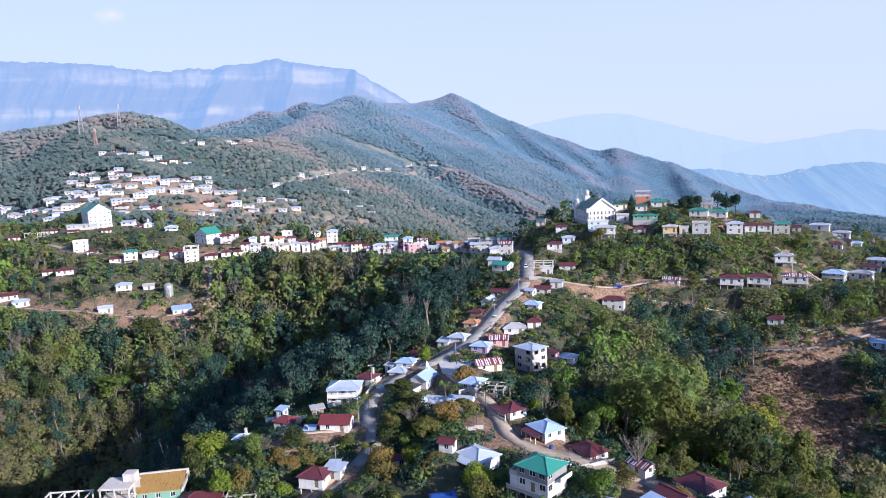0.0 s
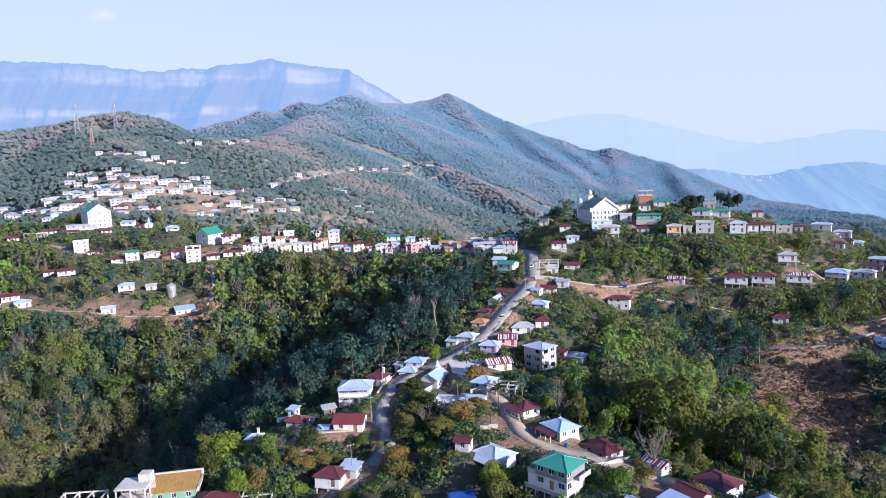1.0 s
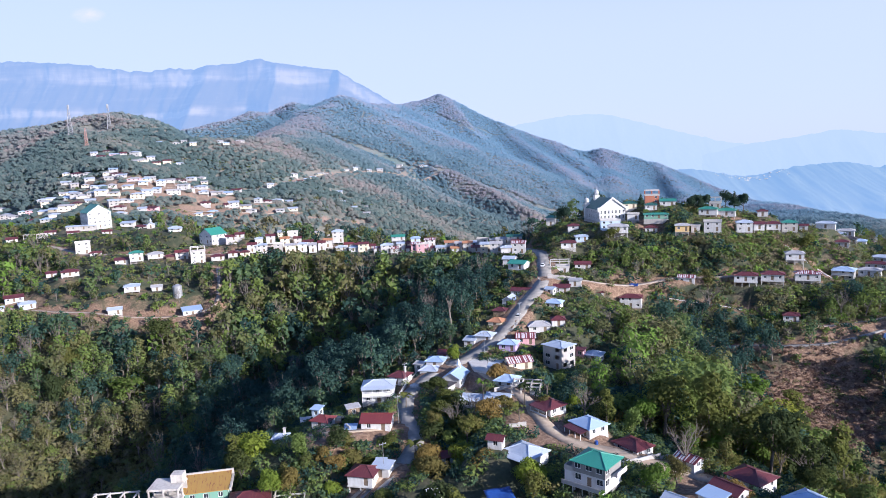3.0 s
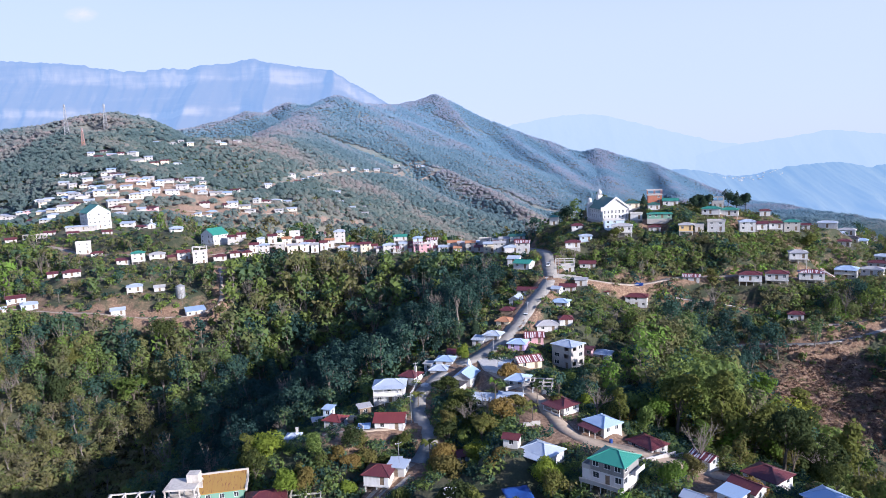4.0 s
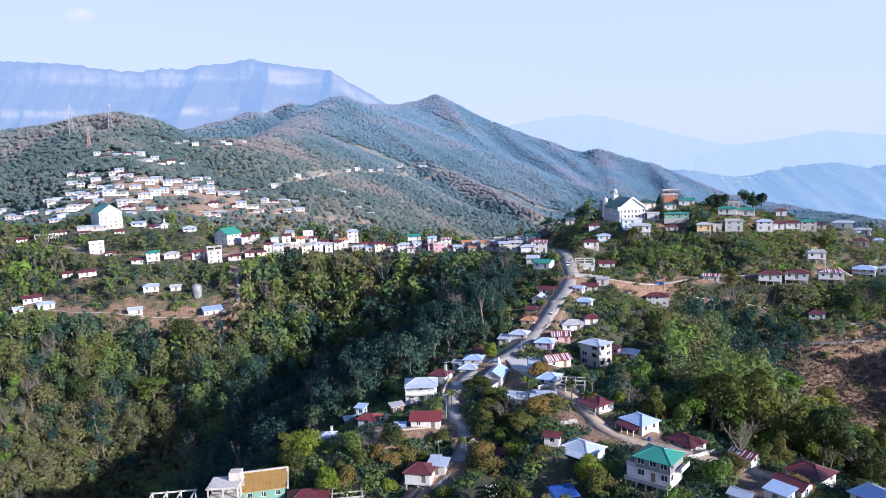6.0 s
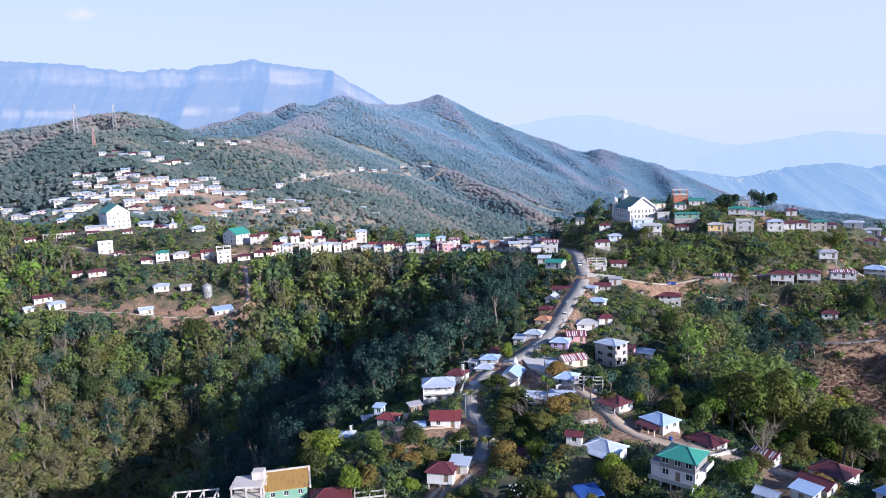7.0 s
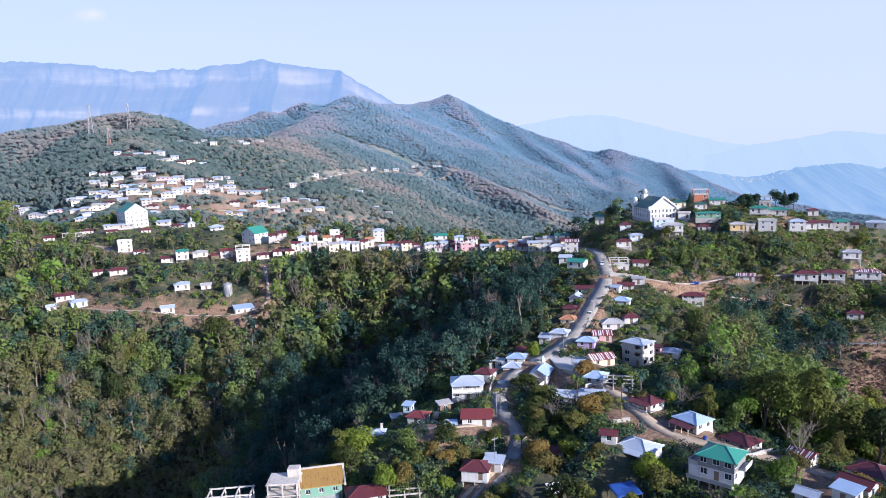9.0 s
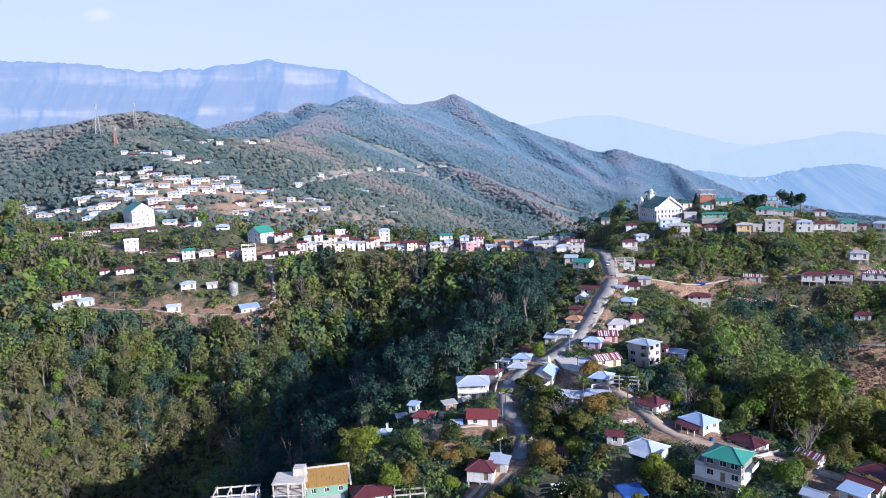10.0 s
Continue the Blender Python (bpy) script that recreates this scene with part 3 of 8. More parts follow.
lot(94.5, 335.5, 68.0, -14, 5.40, 4.50, 1, "hD", "W", 0, "")
lot(103.8, 338.3, 69.3, -18, 7.20, 4.50, 1, "gG", "W", 0, "")
lot(92.3, 321.0, 65.2, -17, 10.80, 3.60, 1, "lG", "G", 0, "low")
lot(83.5, 327.7, 64.4, -16, 5.40, 2.70, 1, "fP", "W", 0, "")
lot(88.2, 315.4, 59.4, -17, 5.34, 4.45, 1, "hR", "W", 0, "")
lot(97.7, 302.2, 58.8, -19, 5.81, 4.47, 1, "hY", "O", 2.5, "")
lot(104.2, 303.6, 60.4, -20, 3.60, 3.60, 1, "fY", "Y", 0, "")
lot(112.0, 304.0, 58.6, -22, 7.20, 5.40, 2, "fY", "W", 1.8, "low")
lot(119.1, 326.4, 64.3, -26, 8.10, 5.40, 1, "hG", "W", 1.4, "")
lot(128.3, 327.3, 63.4, -27, 8.10, 5.40, 1, "hG", "W", 1.2, "")
lot(125.4, 333.8, 67.7, -21, 5.40, 4.50, 1, "fO", "X", 0, "cage")
lot(130.3, 313.0, 57.4, -19, 6.75, 5.40, 2, "hP", "W", 1.2, "low")
lot(138.1, 315.1, 57.3, -19, 4.50, 4.50, 1, "gR", "W", 1.6, "")
lot(145.5, 316.6, 57.1, -20, 5.85, 4.50, 1, "hR", "W", 1.6, "")
lot(154.4, 319.1, 56.0, -21, 6.69, 5.35, 2, "hG", "X", 1, "low")
lot(145.8, 327.7, 63.4, -20, 4.50, 3.60, 1, "hR", "W", 0, "")
lot(140.6, 287.9, 47.2, -22, 6.95, 5.21, 1, "hY", "W", 2, "")
lot(90.7, 277.6, 41.3, -25, 6.28, 4.49, 1, "gT", "W", 1.6, "")
lot(112.5, 272.0, 41.7, -24, 8.46, 5.34, 1, "hR", "W", 2.2, "")
lot(122.7, 270.6, 42.3, -26, 8.32, 5.25, 1, "hR", "W", 1.8, "")
lot(137.7, 272.1, 41.6, -25, 9.12, 5.21, 1, "hT", "W", 1.8, "")
lot(162.4, 288.1, 39.5, -39, 8.15, 6.34, 2, "hB", "Z", 0, "low ver")
lot(173.1, 287.2, 40.2, -41, 8.10, 5.40, 1, "hY", "W", 0.5, "")
lot(181.5, 295.6, 41.7, -41, 8.10, 4.50, 1, "hR", "Y", 0, "")
lot(193.1, 309.2, 42.0, -42, 8.10, 5.40, 1, "hP", "W", 0, "")
lot(176.0, 326.3, 56.5, -33, 8.10, 4.50, 1, "hP", "W", 0, "")
lot(182.8, 328.6, 50.9, -34, 6.30, 4.50, 1, "hP", "W", 0, "")
lot(190.7, 334.1, 51.5, -35, 7.20, 4.50, 1, "hY", "W", 0, "")
lot(177.0, 314.2, 49.1, -34, 5.40, 4.50, 1, "hR", "Y", 0, "")
lot(193.6, 327.1, 47.1, -36, 4.95, 4.50, 1, "hB", "W", 0, "")
lot(188.0, 325.9, 48.6, -35, 5.40, 4.50, 1, "hK", "Y", 0, "")
lot(121.2, 252.9, 31.6, -26, 5.40, 4.50, 1, "hR", "W", 0, "")
lot(148.5, 234.1, 26.8, -42, 5.40, 3.60, 1, "gB", "B", 0, "")
lot(163.6, 323.2, 56.2, -27, 3.60, 2.70, 1, "gR", "W", 0, "")
# the row on the saddle
lot(20.3, 362.3, 47.5, -4, 6.00, 5.00, 2, "fK", "K", 1.2, "")
lot(24.7, 338.6, 48.7, -6, 7.00, 5.00, 1, "hP", "W", 1.2, "")
lot(23.0, 286.2, 49.3, -32, 7.00, 6.00, 1, "gG", "W", 1.2, "")
lot(20.8, 299.7, 49.2, -21, 5.00, 5.00, 1, "gP", "W", 1.2, "")
lot(-113.4, 389.7, 47.3, 11, 6.00, 5.00, 2, "gR", "W", 1.2, "")
lot(-108.1, 390.1, 46.7, 10, 7.00, 5.00, 2, "hP", "W", 1.2, "")
lot(-99.7, 393.9, 46.4, 9, 6.00, 5.00, 2, "fX", "X", 1.2, "")
lot(-92.7, 393.8, 45.5, 8, 7.00, 5.00, 2, "gY", "W", 1.2, "")
lot(-93.9, 409.1, 51.1, 8, 7.00, 5.00, 2, "fP", "W", 1.2, "")
lot(-86.5, 396.6, 45.6, 7, 6.00, 5.00, 2, "hP", "W", 1.2, "")
lot(-80.8, 397.2, 44.9, 6, 5.00, 5.00, 2, "gY", "W", 1.2, "")
lot(-76.2, 401.7, 45.4, 5, 5.00, 5.00, 2, "gR", "W", 1.2, "")
lot(-69.0, 419.2, 47.3, 9, 8.00, 7.00, 3, "hP", "W", 1.2, "")
lot(-60.9, 404.3, 45.5, 3, 6.00, 5.00, 1, "gV", "Y", 1.2, "")
lot(-54.2, 402.1, 45.2, 2, 7.00, 5.00, 1, "gR", "W", 1.2, "")
lot(-47.6, 398.6, 44.7, 1, 6.00, 5.00, 1, "gR", "Y", 1.2, "")
lot(-37.9, 390.5, 43.7, 0, 8.00, 6.00, 2, "hP", "W", 1.2, "")
lot(-30.1, 391.9, 44.0, -1, 5.00, 5.00, 2, "gP", "W", 1.2, "")
lot(-24.5, 389.2, 43.9, -2, 6.00, 5.00, 1, "gR", "W", 1.2, "")
lot(-31.7, 398.7, 49.4, -1, 9.00, 5.00, 1, "gG", "W", 1.2, "")
lot(-21.6, 390.3, 49.1, -3, 6.00, 5.00, 1, "hB", "B", 1.2, "")
lot(-17.7, 384.8, 44.0, -3, 8.00, 6.00, 2, "fK", "K", 1.2, "")
lot(-10.9, 381.9, 44.4, -4, 5.00, 5.00, 1, "gR", "Y", 1.2, "")
lot(-1.5, 381.0, 47.0, -6, 9.00, 5.00, 1, "gO", "Y", 1.2, "")
lot(3.2, 376.1, 45.0, -7, 7.00, 5.00, 2, "gY", "W", 1.2, "")
lot(11.1, 380.9, 46.5, -8, 5.00, 5.00, 1, "gP", "Y", 1.2, "")
lot(14.9, 372.8, 46.9, -8, 7.00, 5.00, 2, "fB", "W", 1.2, "")
lot(24.5, 355.9, 50.9, -10, 9.00, 5.00, 1, "gY", "Y", 1.2, "")
lot(29.9, 353.6, 52.4, -11, 9.00, 5.00, 1, "gD", "Y", 1.2, "")
lot(-105.9, 404.1, 49.9, 9, 6.00, 5.00, 2, "gR", "W", 1.5, "")
lot(-97.7, 403.6, 48.0, 8, 6.00, 5.00, 2, "gO", "C", 1.5, "")
lot(-90.8, 406.5, 47.6, 7, 5.00, 5.00, 2, "gR", "Z", 1.5, "")
lot(-85.0, 407.7, 47.3, 6, 7.00, 5.00, 1, "gR", "W", 1.5, "")
lot(-73.2, 405.6, 45.8, 5, 6.00, 5.00, 2, "gO", "W", 1.5, "")
lot(-64.7, 399.4, 44.3, 4, 7.00, 5.00, 1, "hP", "Z", 1.5, "")
lot(-57.3, 396.2, 44.1, 3, 6.00, 5.00, 1, "hP", "W", 1.5, "")
lot(-51.5, 394.9, 44.1, 2, 7.00, 5.00, 2, "gR", "C", 1.5, "")
lot(-43.3, 392.0, 43.9, 0, 5.00, 5.00, 1, "gT", "W", 1.5, "")
lot(-33.7, 388.9, 43.6, -1, 5.00, 5.00, 1, "gT", "W", 1.5, "")
lot(-27.0, 397.5, 45.1, -2, 6.00, 5.00, 1, "gR", "C", 1.5, "")
lot(-21.1, 386.0, 43.9, -3, 7.00, 5.00, 2, "gT", "K", 1.5, "")
lot(-13.5, 394.3, 45.0, -4, 7.00, 5.00, 2, "gT", "W", 1.5, "")
lot(-7.3, 380.1, 44.5, -5, 7.00, 5.00, 1, "gP", "W", 1.5, "")
lot(-0.1, 373.9, 44.5, -6, 5.00, 5.00, 1, "gO", "W", 1.5, "")
lot(6.8, 372.6, 45.1, -7, 6.00, 5.00, 2, "gO", "Z", 1.5, "")
lot(11.2, 367.0, 45.4, -8, 6.00, 5.00, 1, "gR", "Z", 1.5, "")
lot(15.3, 354.3, 46.5, -9, 7.00, 5.00, 2, "gP", "W", 1.5, "")
lot(19.6, 345.1, 47.9, -10, 7.00, 5.00, 2, "gY", "Y", 1.5, "")
lot(29.3, 340.6, 50.7, -11, 5.00, 5.00, 1, "gR", "C", 1.5, "")
lot(27.5, 318.8, 50.7, -12, 6.00, 5.00, 2, "gT", "Y", 1.5, "")
lot(-111.8, 400.0, 49.0, 10, 5.00, 5.00, 2, "hP", "W", 1.5, "")
# the row and the lower houses on the left ridge
lot(-180.3, 375.7, 47.0, 20, 8.00, 6.00, 1, "gR", "W", 0, "")
lot(-172.1, 375.4, 46.4, 19, 8.00, 6.00, 2, "hG", "W", 2, "")
lot(-165.8, 385.6, 47.1, 18, 9.50, 7.00, 1, "hY", "W", 1, "")
lot(-157.3, 384.5, 46.5, 17, 5.00, 5.00, 1, "gR", "M", 0, "")
lot(-151.5, 386.2, 46.4, 16, 8.00, 6.00, 2, "gV", "Z", 0, "")
lot(-140.8, 380.5, 44.7, 15, 9.00, 6.00, 3, "fX", "Z", 0, "cage")
lot(-130.3, 381.2, 45.1, 13, 8.00, 6.00, 1, "hR", "W", 1, "")
lot(-122.9, 384.5, 46.2, 12, 6.00, 6.00, 1, "hR", "W", 1, "")
lot(-116.3, 384.9, 46.2, 11, 6.00, 6.00, 1, "hR", "W", 1, "")
lot(-217.3, 410.5, 49.1, 23, 9.50, 7.00, 3, "fP", "Z", 0, "")
lot(-204.3, 397.9, 48.6, 22, 7.00, 5.00, 1, "hR", "W", 0, "")
lot(-262.7, 461.8, 55.5, 26, 8.00, 5.00, 1, "gR", "Y", 0, "")
lot(-288.1, 461.4, 52.0, 28, 8.00, 6.00, 1, "gR", "W", 0, "")
lot(-241.4, 460.3, 58.5, 16, 22.00, 4.00, 1, "sP", "X", 0, "low")
lot(-200.9, 360.7, 43.0, 29, 10.00, 7.00, 1, "hR", "W", 1, "")
lot(-216.3, 371.3, 41.9, 30, 6.00, 5.00, 1, "gR", "Y", 0, "")
lot(-162.2, 342.9, 36.7, 20, 7.00, 6.00, 1, "hP", "W", 1.2, "")
lot(-152.3, 348.9, 36.2, 18, 6.00, 5.00, 1, "gY", "Y", 0, "")
lot(-129.3, 329.9, 27.2, 25, 8.50, 6.00, 1, "sB", "W", 0, "")
lot(-163.7, 325.4, 30.1, 21, 6.00, 5.00, 1, "gP", "W", 0, "")
lot(-209.1, 333.7, 33.1, 32, 7.00, 6.00, 1, "hP", "B", 0, "")
lot(-219.5, 341.3, 35.0, 33, 8.00, 6.00, 1, "gR", "B", 0, "")
lot(-220.0, 329.5, 32.1, 29, 4.00, 4.00, 1, "gP", "W", 0, "")
lot(-165.4, 417.7, 59.0, 22, 9.00, 7.00, 1, "hP", "W", 0, "ver")
lot(-183.0, 426.5, 60.8, 19, 5.00, 8.00, 1, "eP", "W", 0, "spire")
lot(-128.5, 403.4, 54.1, 12, 7.00, 5.00, 1, "gR", "W", 0, "")
lot(-123.9, 405.0, 55.1, 12, 6.00, 5.00, 1, "gR", "W", 0, "")
lot(-218.6, 446.1, 56.0, 22, 7.00, 5.00, 1, "gR", "W", 0, "")
lot(-240.6, 447.2, 56.0, 24, 8.00, 5.00, 1, "gR", "W", 0, "")
# the upper town on the mast hill and along the mountain road
lot(-401.2, 640.2, 60.9, 25, 10.00, 6.00, 1, "gY", "Z", 0, "far")
lot(-423.3, 638.4, 54.2, 16, 9.00, 6.00, 1, "gP", "Z", 0, "far")
lot(-398.7, 629.9, 57.6, 30, 7.00, 6.00, 2, "gY", "Z", 0, "far")
lot(-377.0, 610.5, 58.6, 14, 9.00, 6.00, 1, "hR", "W", 0, "far")
lot(-349.7, 585.0, 61.2, 14, 7.00, 6.00, 1, "hP", "Z", 0, "far")
lot(-347.2, 585.6, 57.2, 29, 8.00, 6.00, 2, "hP", "Z", 0, "far")
lot(-319.2, 565.1, 67.6, 28, 8.00, 6.00, 2, "gR", "C", 0, "far")
lot(-305.5, 539.2, 64.4, 18, 10.00, 6.00, 1, "gR", "C", 0, "far")
lot(-284.1, 510.6, 63.9, 28, 9.00, 6.00, 1, "gP", "W", 0, "far")
lot(-278.2, 517.9, 66.4, 12, 10.00, 6.00, 2, "hR", "W", 0, "far")
lot(-293.8, 555.7, 72.8, 12, 10.00, 6.00, 1, "gY", "W", 0, "far")
lot(-288.7, 553.7, 73.6, 17, 9.00, 6.00, 2, "gP", "Z", 0, "far")
lot(-339.8, 643.6, 89.7, 27, 7.00, 6.00, 2, "gP", "C", 0, "far")
lot(-319.7, 602.1, 83.6, 17, 7.00, 6.00, 1, "gR", "W", 0, "far")
lot(-311.2, 580.3, 75.1, 13, 7.00, 6.00, 1, "hP", "C", 0, "far")
lot(-300.8, 573.0, 76.0, 12, 8.00, 6.00, 1, "fP", "C", 0, "far")
lot(-311.6, 624.5, 91.3, 12, 7.00, 6.00, 1, "hP", "Y", 0, "far")
lot(-297.1, 587.8, 81.1, 2, 7.00, 6.00, 1, "hP", "C", 0, "far")
lot(-286.0, 577.6, 81.2, 22, 7.00, 6.00, 1, "gY", "Z", 0, "far")
lot(-276.3, 571.4, 81.1, 26, 10.00, 6.00, 1, "hP", "Z", 0, "far")
lot(-275.1, 550.5, 75.5, 22, 7.00, 6.00, 1, "fP", "Z", 0, "far")
lot(-269.9, 536.2, 71.9, 17, 8.00, 6.00, 1, "hP", "Y", 0, "far")
lot(-279.2, 535.2, 70.2, 12, 8.00, 6.00, 1, "fP", "C", 0, "far")
lot(-255.2, 570.4, 79.1, 10, 10.00, 6.00, 1, "fP", "W", 0, "far")
lot(-259.0, 550.0, 75.0, 11, 10.00, 6.00, 1, "gP", "C", 0, "far")
lot(-247.6, 541.9, 69.8, 10, 8.00, 6.00, 1, "hP", "W", 0, "far")
lot(-245.6, 547.0, 70.2, 20, 8.00, 6.00, 1, "gP", "W", 0, "far")
lot(-250.8, 530.9, 68.1, 26, 8.00, 6.00, 2, "fP", "Z", 0, "far")
lot(-239.9, 515.8, 62.7, 1, 8.00, 6.00, 1, "gY", "Z", 0, "far")
lot(-239.9, 568.9, 73.1, 20, 9.00, 6.00, 2, "gP", "Y", 0, "far")
lot(-245.0, 527.6, 65.6, 16, 9.00, 6.00, 1, "gP", "Z", 0, "far")
lot(-231.5, 536.6, 63.1, 0, 8.00, 6.00, 1, "gP", "Z", 0, "far")
lot(-226.9, 541.9, 62.5, 0, 10.00, 6.00, 1, "gY", "W", 0, "far")
lot(-215.1, 488.0, 54.7, 0, 10.00, 6.00, 1, "gR", "Z", 0, "far")
lot(-277.4, 604.0, 89.7, 26, 9.00, 6.00, 1, "hR", "Z", 0, "far")
lot(-270.8, 599.0, 88.7, 11, 7.00, 6.00, 1, "hR", "W", 0, "far")
lot(-285.1, 616.1, 93.0, 16, 7.00, 6.00, 1, "gY", "Y", 0, "far")
lot(-289.7, 679.7, 100.7, 25, 9.00, 6.00, 1, "gP", "C", 0, "far")
lot(-307.1, 719.9, 106.5, 0, 10.00, 6.00, 2, "gY", "Y", 0, "far")
lot(-288.3, 688.7, 100.5, 20, 10.00, 6.00, 1, "hR", "C", 0, "far")
lot(-292.5, 721.1, 102.0, 10, 8.00, 6.00, 2, "gY", "Y", 0, "far")
lot(-275.4, 689.0, 96.2, 14, 7.00, 6.00, 2, "hR", "Z", 0, "far")
lot(-277.2, 722.1, 96.8, 9, 10.00, 6.00, 2, "gR", "C", 0, "far")
lot(-250.9, 599.8, 85.1, 0, 9.00, 6.00, 1, "fP", "C", 0, "far")
lot(-249.1, 602.6, 84.8, 20, 9.00, 6.00, 1, "gP", "Z", 0, "far")
lot(-250.1, 588.9, 81.6, 25, 8.00, 6.00, 1, "gR", "C", 0, "far")
lot(-238.4, 597.0, 80.0, -1, 8.00, 6.00, 2, "gP", "W", 0, "far")
lot(-235.2, 608.2, 81.7, 9, 10.00, 6.00, 1, "hP", "Y", 0, "far")
lot(-235.7, 627.0, 82.0, 9, 7.00, 6.00, 1, "hR", "Z", 0, "far")
lot(-232.2, 635.9, 81.4, 23, 7.00, 6.00, 1, "gP", "Z", 0, "far")
lot(-229.0, 647.1, 81.9, -2, 8.00, 6.00, 1, "gP", "Z", 0, "far")
lot(-235.2, 694.9, 80.8, 8, 9.00, 6.00, 1, "gR", "W", 0, "far")
lot(-218.9, 651.5, 77.7, 23, 7.00, 6.00, 1, "gP", "C", 0, "far")
lot(-211.4, 617.2, 76.0, 8, 10.00, 6.00, 1, "gY", "Y", 0, "far")
lot(-225.5, 588.4, 72.8, 19, 10.00, 6.00, 2, "gP", "Z", 0, "far")
lot(-220.8, 600.8, 75.3, -2, 10.00, 6.00, 2, "gP", "Z", 0, "far")
lot(-216.8, 603.2, 75.0, 8, 8.00, 6.00, 1, "hR", "Y", 0, "far")
lot(-205.6, 605.1, 71.1, 18, 9.00, 6.00, 1, "gP", "Y", 0, "far")
lot(-200.2, 590.1, 63.2, 8, 9.00, 6.00, 1, "gR", "Z", 0, "far")
lot(-199.6, 565.7, 55.9, -2, 8.00, 6.00, 1, "gP", "Z", 0, "far")
lot(-192.3, 581.9, 56.4, 22, 8.00, 6.00, 1, "gP", "W", 0, "far")
lot(-184.3, 598.5, 59.6, 22, 7.00, 6.00, 1, "fP", "Z", 0, "far")
lot(-179.6, 600.1, 58.8, 17, 8.00, 6.00, 2, "gY", "Z", 0, "far")
lot(-158.0, 629.4, 60.3, 10, 9.00, 6.00, 1, "gY", "W", 0, "far")
lot(-163.8, 621.6, 61.1, 6, 7.00, 6.00, 2, "hP", "Z", 0, "far")
lot(-152.4, 648.6, 59.8, -5, 9.00, 6.00, 1, "gY", "Z", 0, "far")
lot(-146.0, 670.3, 56.4, 14, 7.00, 6.00, 1, "gR", "Z", 0, "far")
lot(-144.0, 617.5, 51.6, 10, 7.00, 6.00, 1, "fP", "Y", 0, "far")
lot(-136.1, 633.9, 51.0, 4, 8.00, 6.00, 1, "gY", "C", 0, "far")
lot(-179.9, 748.4, 67.7, 20, 8.00, 6.00, 2, "gP", "Z", 0, "far")
lot(-172.4, 776.2, 70.4, 20, 8.00, 6.00, 1, "gP", "C", 0, "far")
lot(-164.5, 787.7, 69.6, 14, 9.00, 6.00, 1, "gY", "Z", 0, "far")
lot(-166.9, 815.9, 77.0, 9, 8.00, 6.00, 2, "hP", "Z", 0, "far")
lot(-158.6, 802.8, 70.7, 4, 8.00, 6.00, 1, "gY", "W", 0, "far")
lot(-153.7, 823.7, 72.2, 19, 9.00, 6.00, 1, "gP", "Z", 0, "far")
lot(-148.7, 838.6, 72.8, 14, 8.00, 6.00, 1, "gP", "C", 0, "far")
lot(-144.4, 865.4, 75.8, 3, 10.00, 6.00, 1, "gY", "C", 0, "far")
lot(-138.0, 876.2, 75.3, 3, 7.00, 6.00, 1, "fP", "W", 0, "far")
lot(-119.0, 930.4, 78.0, 12, 7.00, 6.00, 1, "gP", "Z", 0, "far")
lot(-109.4, 949.2, 77.9, 17, 8.00, 6.00, 2, "hP", "Y", 0, "far")
lot(-92.5, 976.4, 76.6, 2, 7.00, 6.00, 1, "gR", "Z", 0, "far")
lot(-80.1, 1010.9, 75.2, -9, 8.00, 6.00, 1, "gP", "W", 0, "far")
lot(-54.1, 1091.7, 76.6, -10, 9.00, 6.00, 2, "hP", "Z", 0, "far")
lot(-43.0, 1133.7, 74.3, 10, 8.00, 6.00, 1, "gP", "W", 0, "far")
lot(-20.8, 1191.6, 75.0, 5, 7.00, 6.00, 1, "gY", "Z", 0, "far")
lot(-12.6, 1191.4, 74.7, 14, 9.00, 6.00, 1, "hR", "Z", 0, "far")
lot(-257.4, 848.4, 119.5, 17, 7.00, 6.00, 1, "gP", "Z", 0, "far")
lot(-250.4, 844.1, 117.2, 17, 7.00, 6.00, 1, "fP", "C", 0, "far")
lot(-239.8, 869.2, 120.5, 16, 9.00, 6.00, 1, "gP", "W", 0, "far")
lot(-468.6, 891.7, 138.1, 13, 8.00, 6.00, 2, "gY", "W", 0, "far")
lot(-394.6, 787.8, 118.6, 22, 8.00, 6.00, 1, "gY", "Z", 0, "far")
lot(-417.1, 866.9, 137.0, 12, 8.00, 6.00, 1, "gP", "C", 0, "far")
lot(-394.5, 850.5, 135.1, 21, 9.00, 6.00, 1, "gY", "C", 0, "far")
lot(-335.5, 706.8, 106.4, 26, 9.00, 6.00, 1, "gY", "Z", 0, "far")
lot(-340.7, 730.5, 110.5, 11, 7.00, 6.00, 1, "gR", "Z", 0, "far")
lot(-332.2, 821.3, 123.1, 10, 10.00, 6.00, 1, "gP", "W", 0, "far")
lot(-320.8, 823.2, 121.4, 24, 7.00, 6.00, 1, "gY", "Y", 0, "far")
lot(-302.2, 825.2, 118.8, 24, 8.00, 6.00, 1, "fP", "Y", 0, "far")
lot(-283.2, 826.9, 116.2, 23, 8.00, 6.00, 2, "fP", "C", 0, "far")
lot(-114.4, 833.5, 55.7, -7, 7.00, 6.00, 1, "hP", "Z", 0, "far")
lot(-116.2, 815.1, 53.6, -7, 7.00, 6.00, 2, "fP", "Z", 0, "far")
lot(-110.0, 773.0, 46.5, 13, 10.00, 6.00, 1, "gR", "Z", 0, "far")
lot(-101.9, 803.8, 45.9, 17, 9.00, 6.00, 1, "gY", "W", 0, "far")
